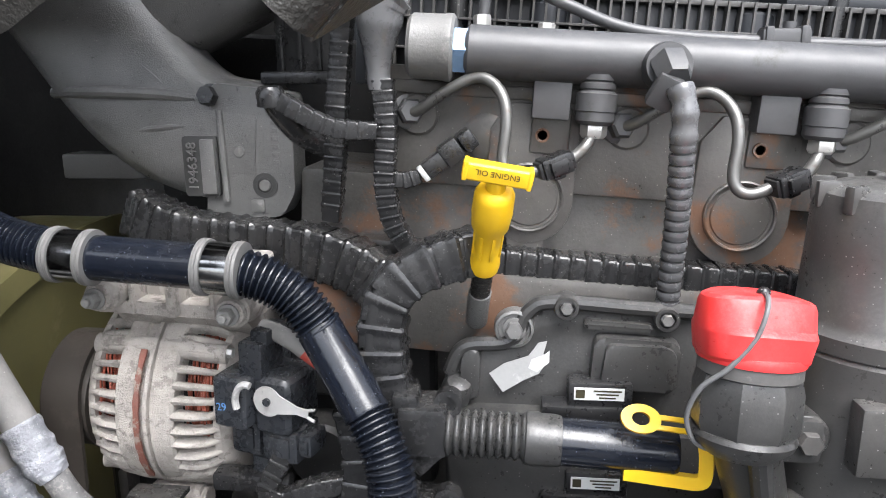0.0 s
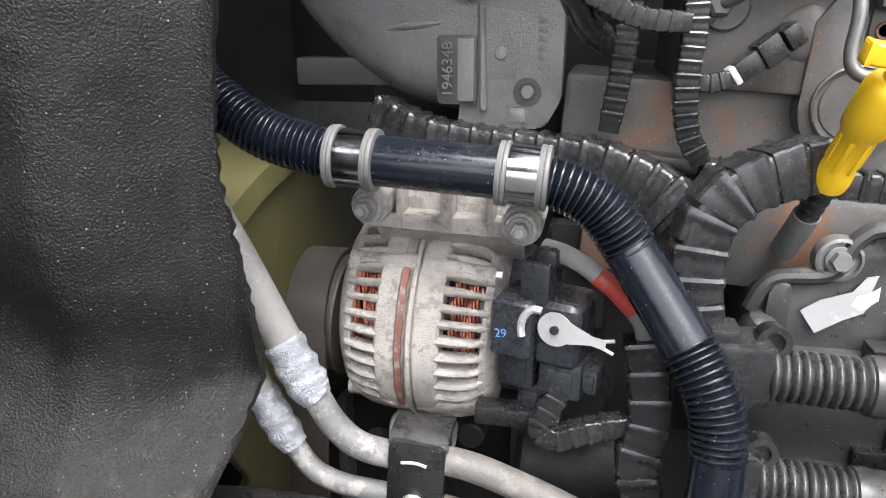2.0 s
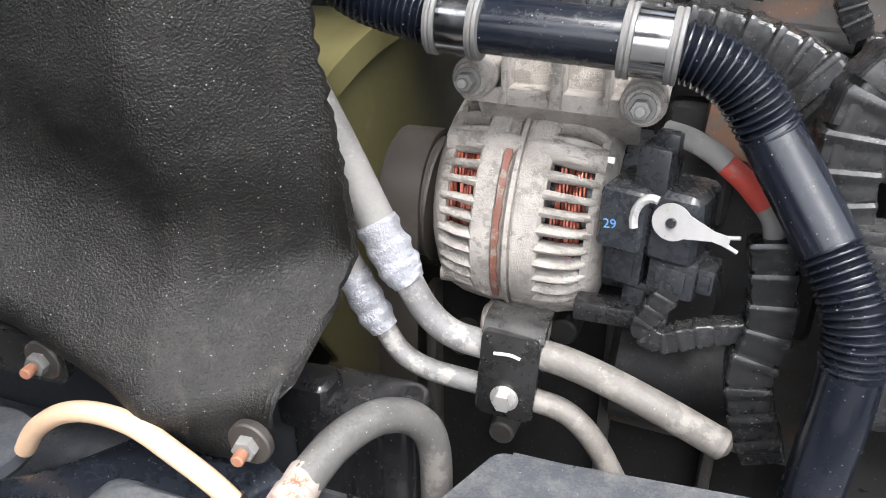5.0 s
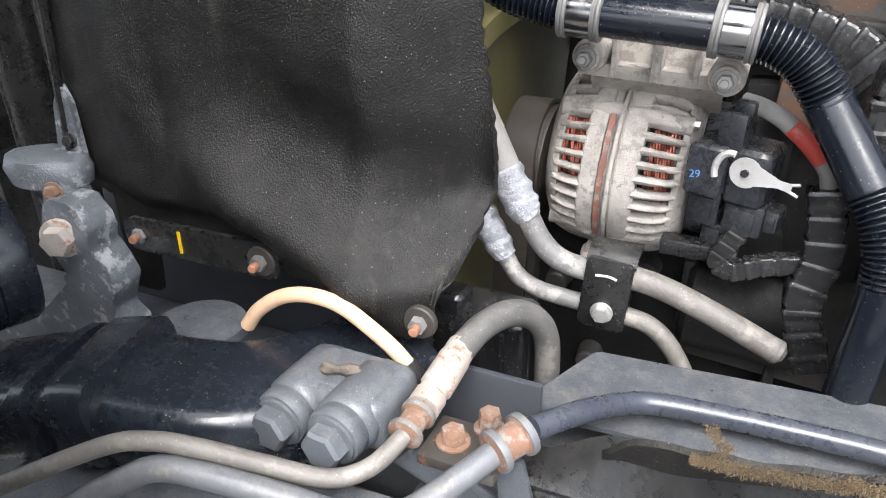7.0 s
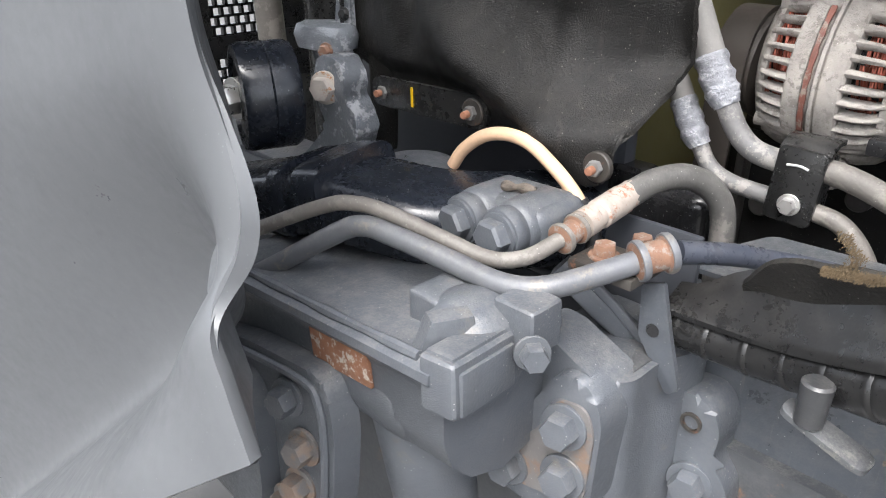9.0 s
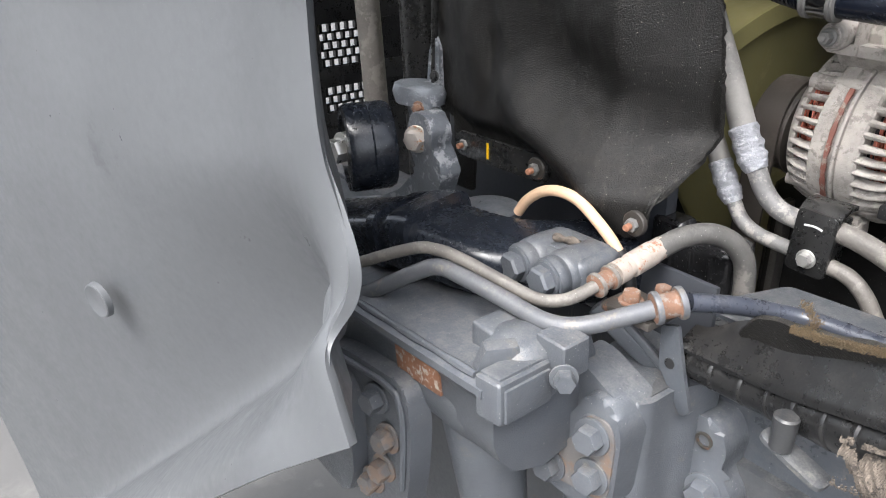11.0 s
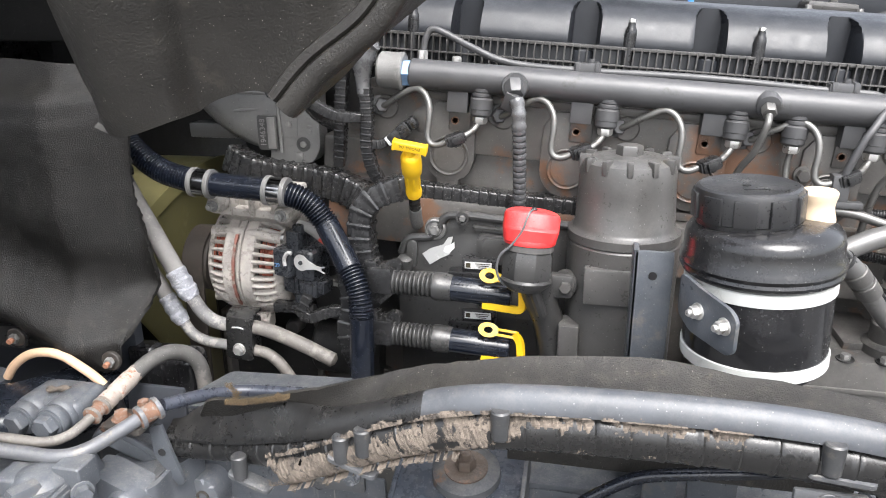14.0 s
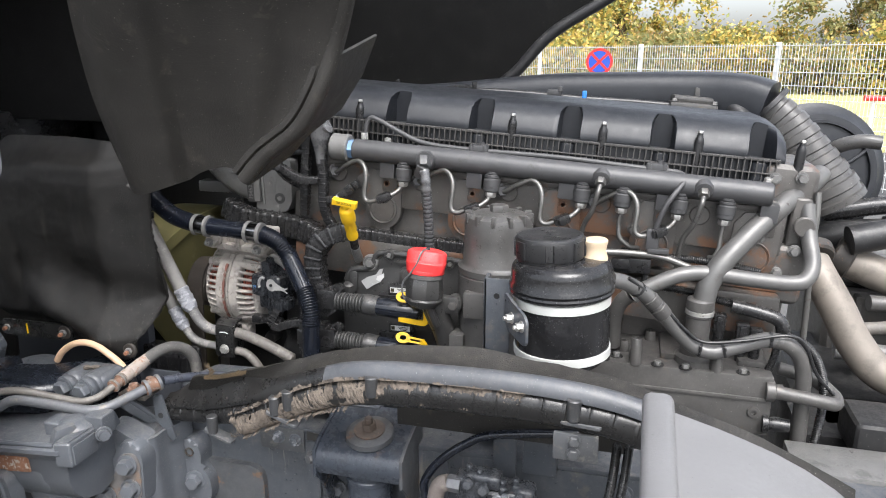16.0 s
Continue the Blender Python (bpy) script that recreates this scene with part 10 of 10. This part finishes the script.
    loom(bm, [(0.09, 0.885, 1.764), (0.03, 0.88, 1.760), (-0.04, 0.875, 1.760), (-0.10, 0.86, 1.766)], 0.009, 0.008, 0.008)
    part("braided_sleeve", bm, M_LOOM, ro)
    # clutter at the far rear of the engine
    c = thing("gearbox", "dark grubby gearbox housing at the engine's rear", "gearbox", (1.2, 0.8, 1.0))
    bm = bmesh.new()
    box(bm, (1.15, 0.80, 1.02), (0.75, 0.50, 0.40), 0.03, None, 3)
    box(bm, (0.90, 0.62, 1.12), (0.30, 0.18, 0.20), 0.02)
    part("housing", bm, M_BLACKENED, c)
    bm = bmesh.new()
    box(bm, (1.22, 1.12, 1.24), (0.70, 0.36, 0.22), 0.03, None, 3)
    for k in range(6):
        box(bm, (0.93 + 0.11 * k, 0.94, 1.26), (0.014, 0.03, 0.17), 0.005)
    part("upper_housing", bm, M_GREYPAINT, c)
    bm = bmesh.new()
    box(bm, (0.86, 0.50, 1.255), (0.10, 0.10, 0.06), 0.012, None, 3)
    part("side_cover", bm, M_BLACKENED, c)
    bm = bmesh.new()
    box(bm, (1.02, 0.405, 1.235), (0.62, 0.09, 0.022), 0.003)
    part("cross_beam", bm, M_CAST, c, "light grey steel beam")
    for k, (p, q, r, mat) in enumerate((((0.80, 1.02, 1.44), (1.15, 0.98, 1.47), 0.032, M_RUBBER), ((0.84, 1.0, 1.36), (1.2, 0.95, 1.36), 0.022, M_LOOM), ((0.95, 0.90, 1.50), (1.2, 0.92, 1.56), 0.026, M_LOOM), ((0.86, 0.80, 1.27), (1.2, 0.78, 1.25), 0.018, M_CAST), ((1.0, 0.75, 1.22), (1.0, 0.75, 1.33), 0.02, M_CRUST), ((0.88, 0.88, 1.475), (1.10, 0.90, 1.50), 0.030, M_RUBBER), ((0.92, 0.84, 1.36), (1.15, 0.86, 1.33), 0.016, M_GREYPAINT), ((0.90, 0.82, 1.31), (1.10, 0.80, 1.32), 0.013, M_DIRTPIPE), ((0.86, 1.03, 1.50), (1.15, 1.02, 1.53), 0.020, M_LOOM))):
        bm = bmesh.new()
        tube(bm, [p, Vector(p).lerp(Vector(q), 0.5) + Vector((0, 0.0, 0.012)), q], r, 18)
        solo("gearbox_hose", bm, mat, "dark hose or line over the gearbox", "hose", "lines over the gearbox")
    for x, y, z in ((0.93, 0.66, 1.24), (0.98, 0.60, 1.23), (0.90, 0.58, 1.24), (1.04, 0.66, 1.23)):
        bolt(c, (x, y, z), (0, 0, 1), 0.016, 0.012, M_CRUST)


build_far_side()


# ---- the tilted cab overhead ----
def build_cab():
    c = thing("tilted_cab", "black underside and engine tunnel of the tilted truck cab", "truck cab", (-0.6, 0.9, 1.7))
    bm = bmesh.new()  # back wall of the tunnel, with its arched rear edge
    rows = []
    for j in range(13):
        z = 1.50 + 0.075 * j
        edge = 0.06 + 0.30 * smooth(1.70, 2.02, z) + 0.55 * smooth(1.95, 2.5, z)
        rows.append([(-1.3 + (edge + 1.3) * i / 16, 1.16 + 0.03 * math.sin(i * 0.5), z) for i in range(17)])
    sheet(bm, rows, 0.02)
    part("tunnel_wall", bm, M_DEEPSHADE, c, angle=60)
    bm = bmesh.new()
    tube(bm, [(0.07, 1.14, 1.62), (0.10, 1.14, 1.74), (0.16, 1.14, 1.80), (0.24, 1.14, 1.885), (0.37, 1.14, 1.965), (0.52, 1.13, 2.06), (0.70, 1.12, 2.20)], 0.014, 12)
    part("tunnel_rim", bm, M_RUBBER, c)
    bm = bmesh.new()  # cab floor overhead, extended to block sky light
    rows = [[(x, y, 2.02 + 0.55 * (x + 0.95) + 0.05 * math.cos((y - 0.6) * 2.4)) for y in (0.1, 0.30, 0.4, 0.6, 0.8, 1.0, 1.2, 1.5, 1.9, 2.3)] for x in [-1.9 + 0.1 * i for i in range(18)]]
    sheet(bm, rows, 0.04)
    part("cab_floor", bm, M_DEEPSHADE, c, angle=60)
    # added sheet that blackens the open gap above the noise shield
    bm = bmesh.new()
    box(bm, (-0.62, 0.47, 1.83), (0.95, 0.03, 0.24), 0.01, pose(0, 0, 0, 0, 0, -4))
    part("gap_backing", bm, M_DEEPSHADE, c)
    bm = bmesh.new()  # near side of the cab body, above the liner; unseen, added to hold back sky light
    rows = [[(-1.9 + (-0.22 - 0.25 * (z - 2.0) + 1.9) * i / 10, -0.04 - 0.02 * math.sin(i * 0.3), z) for i in range(11)] for z in [2.03 + 0.12 * j for j in range(11)]]
    sheet(bm, rows, 0.03)
    part("shading_side_wall", bm, M_PANEL, c, "unseen grey side of the cab that keeps sky light off the front", angle=60)
    bm = bmesh.new()
    box(bm, (-1.55, 0.9, 0.80), (0.10, 2.0, 0.70), 0.03)
    part("cab_front_wall", bm, M_BLACK, c)


build_cab()


# ---- the yard ----


def leaf_material(name, colours):
    m = bpy.data.materials.new(name)
    m.use_nodes = True
    n, l = m.node_tree.nodes, m.node_tree.links
    bsdf = n["Principled BSDF"]
    g = n.new("ShaderNodeNewGeometry")
    r = n.new("ShaderNodeValToRGB")
    e = r.color_ramp.elements
    e[0].position, e[0].color = 0.0, (*colours[0], 1)
    e[1].position, e[1].color = 1.0, (*colours[-1], 1)
    for i, c in enumerate(colours[1:-1]):
        k = e.new((i + 1) / (len(colours) - 1))
        k.color = (*c, 1)
    l.new(g.outputs["Random Per Island"], r.inputs[0])
    l.new(r.outputs[0], bsdf.inputs["Base Color"])
    bsdf.inputs["Roughness"].default_value = 0.6
    tr = n.new("ShaderNodeBsdfTranslucent")
    l.new(r.outputs[0], tr.inputs["Color"])
    mx = n.new("ShaderNodeMixShader")
    mx.inputs[0].default_value = 0.35
    l.new(bsdf.outputs[0], mx.inputs[1])
    l.new(tr.outputs[0], mx.inputs[2])
    l.new(mx.outputs[0], n["Material Output"].inputs["Surface"])
    return m


M_LEAF = leaf_material("autumn_leaves", [(0.16, 0.19, 0.07), (0.26, 0.28, 0.09), (0.38, 0.36, 0.11), (0.60, 0.48, 0.12), (0.70, 0.52, 0.13), (0.48, 0.29, 0.12)])
M_LEAFGREEN = leaf_material("dull_green_leaves", [(0.17, 0.20, 0.09), (0.26, 0.28, 0.12), (0.36, 0.34, 0.14), (0.44, 0.36, 0.15), (0.50, 0.34, 0.15)])

bm = bmesh.new()
box(bm, (0, 0, -0.05), (900, 900, 0.1))
solo("ground", bm, M_GROUND, "pale grey asphalt yard and road reaching the horizon", "ground", kind="structure")
bm = bmesh.new()
box(bm, (5, 36, 0.01), (160, 42, 0.10), 0.02)
solo("grass_verge", bm, M_GRASS, "dry yellowish grass verge beyond the road", "grass", kind="structure")


def build_fence():
    f = thing("mesh_fence", "galvanised double-rod mesh fence with square posts", "fence", (2, 12, 0))
    a, d = Vector((0.45, 12.74, 0)), Vector((0.788, -0.615, 0))
    for k in range(-5, 9):
        p = a + d * (2.5 * k + 0.02)
        bm = bmesh.new()
        box(bm, (0, 0, 1.0), (0.06, 0.06, 2.06), 0.004, Matrix.Translation(p) @ pose(0, 0, 0, 0, 0, -38))
        part("post", bm, M_WIRE, f)
    bm = bmesh.new()
    m = Matrix.Translation(a) @ pose(0, 0, 0, 0, 0, -38)
    x = -12.5
    while x < 20:
        box(bm, (x, -0.035, 1.02), (0.007, 0.007, 1.98), 0, m)
        x += 0.05
    for k in range(11):
        box(bm, (3.75, -0.035, 0.08 + 0.19 * k), (32.5, 0.018, 0.010), 0, m)
    tagged(part("mesh_wire", bm, M_WIRE, f), kind="stuff")


build_fence()


def build_sign():
    s = thing("no_stopping_sign", "round blue no-stopping sign with red ring and cross", "road sign", (-0.2, 12.6, 0))
    c = Vector((-0.24, 12.75, 1.73))
    ax = aim(c, c + Vector((0.05, -1, 0.0)))
    bm = bmesh.new()
    lathe(bm, [(0.20, -0.004), (0.20, 0.0)], ax, 40)
    part("face", bm, M_SIGNBLUE, s)
    bm = bmesh.new()
    lathe(bm, [(0.235, -0.004), (0.235, 0.003), (0.19, 0.003), (0.19, -0.003)], ax, 40)
    part("ring", bm, M_SIGNRED, s)
    for a in (45, -45):
        bm = bmesh.new()
        box(bm, (0, 0, 0.002), (0.40, 0.045, 0.003), 0, ax @ pose(0, 0, 0, 0, 0, a))
        part("stroke", bm, M_SIGNRED, s)
    bm = bmesh.new()
    cyl(bm, (c.x, c.y + 0.03, 0), (c.x, c.y + 0.03, 1.95), 0.03, seg=12)
    part("pole", bm, M_WIRE, s)


build_sign()


def build_tree(p, height, width, leaves, mat, seed, label):
    t = thing("tree", label, "tree", tuple(p), "bushes and trees behind the fence")
    rnd = random.Random(seed)
    rs = np.random.RandomState(seed)
    bm = bmesh.new()
    for k in range(7):
        a = 2 * math.pi * k / 7 + rnd.random()
        top = Vector((p[0] + math.cos(a) * width * 0.35, p[1] + math.sin(a) * width * 0.2, height * rnd.uniform(0.5, 0.85)))
        mid = Vector(p).lerp(top, 0.5) + Vector((0, 0, height * 0.08))
        tube(bm, [Vector(p), mid, top], lambda s: max(0.015, 0.09 - 0.022 * s), 7, 4)
    part("trunk", bm, M_BARK, t)
    # leaves gathered in clumps of uneven size
    clumps = [(p[0] + rnd.gauss(0, width * 0.30), p[1] + rnd.gauss(0, width * 0.16), height * min(0.97, max(0.06, rnd.betavariate(1.7, 1.5))), rnd.uniform(0.3, 0.95)) for _ in range(46)]
    verts, faces = [], []
    for i in range(leaves):
        cx, cy, cz, cr = clumps[rs.randint(len(clumps))]
        o = rs.normal(0, 0.5, 3) * cr
        q = np.array((cx, cy, max(0.1, cz))) + o
        u = rs.normal(0, 1, 3)
        u /= np.linalg.norm(u)
        w = np.cross(u, rs.normal(0, 1, 3))
        w /= np.linalg.norm(w)
        s = rs.uniform(0.09, 0.19)
        b = len(verts)
        verts += [tuple(q - u * s), tuple(q + w * s * 0.5), tuple(q + u * s), tuple(q - w * s * 0.5)]
        faces.append((b, b + 1, b + 2, b + 3))
    me = bpy.data.meshes.new("crown")
    me.from_pydata(verts, [], faces)
    me.materials.append(mat)
    ob = new("crown", me)
    ob.parent = t
    ob.matrix_parent_inverse = t.matrix_basis.inverted()


for i, (x, y, h, w, n, mat, lab) in enumerate((
        (-9.0, 44.0, 8.0, 8.0, 11000, M_LEAF, "tall bushy tree with yellowing autumn leaves"),
        (-3.5, 42.0, 7.0, 7.0, 11000, M_LEAF, "bushy tree with bright yellow autumn leaves"),
        (0.5, 43.0, 5.6, 5.0, 5000, M_LEAF, "bush with green and yellow leaves"),
        (4.0, 45.0, 3.6, 5.0, 4500, M_LEAFGREEN, "low dull green bush below the open sky"),
        (7.5, 44.0, 3.4, 5.0, 4500, M_LEAF, "low bush with orange autumn leaves"),
        (12.5, 42.0, 7.5, 7.5, 12000, M_LEAFGREEN, "tall dull green tree turning brown"),
        (19.0, 41.0, 9.0, 8.0, 10000, M_LEAFGREEN, "tall tree with thinning green leaves"),
        (-16.0, 46.0, 9.0, 9.0, 5000, M_LEAF, "distant tree with yellowing leaves"))):
    build_tree((x, y, 0.05), h, w, n, mat, 20 + i, lab)
for i in range(15):
    build_tree((-14.0 + 2.5 * i + 0.6 * math.sin(i * 2.1), 38.5 + math.cos(i * 1.7), 0.05), 2.5 + 0.5 * math.sin(i * 1.3), 3.6, 4200, M_LEAF if i % 3 else M_LEAFGREEN, 60 + i, "low dense bush in green, yellow and russet along the verge" if i % 3 else "low dense dull green bush along the verge")
bm = bmesh.new()
tube(bm, [(-0.75, 43.5, 0), (-0.72, 43.4, 4.0), (-0.65, 43.4, 9.0)], 0.42, 14)
solo("ivy_trunk", bm, M_BARK, "thick grey bare tree trunk among the bushes", "tree")


def build_barrier():
    b = thing("barrier", "red and white striped barrier pole by the road", "barrier", (5.6, 17.0, 0))
    for k in range(6):
        bm = bmesh.new()
        cyl(bm, (5.2 + 0.5 * k, 16.8, 0.95), (5.7 + 0.5 * k, 16.8, 0.95), 0.06, seg=14)
        part("stripe", bm, M_SIGNRED if k % 2 == 0 else M_WHITE, b)
    for x in (5.4, 8.0):
        bm = bmesh.new()
        cyl(bm, (x, 16.85, 0), (x, 16.85, 1.0), 0.05, seg=12)
        part("post", bm, M_WIRE, b)


build_barrier()
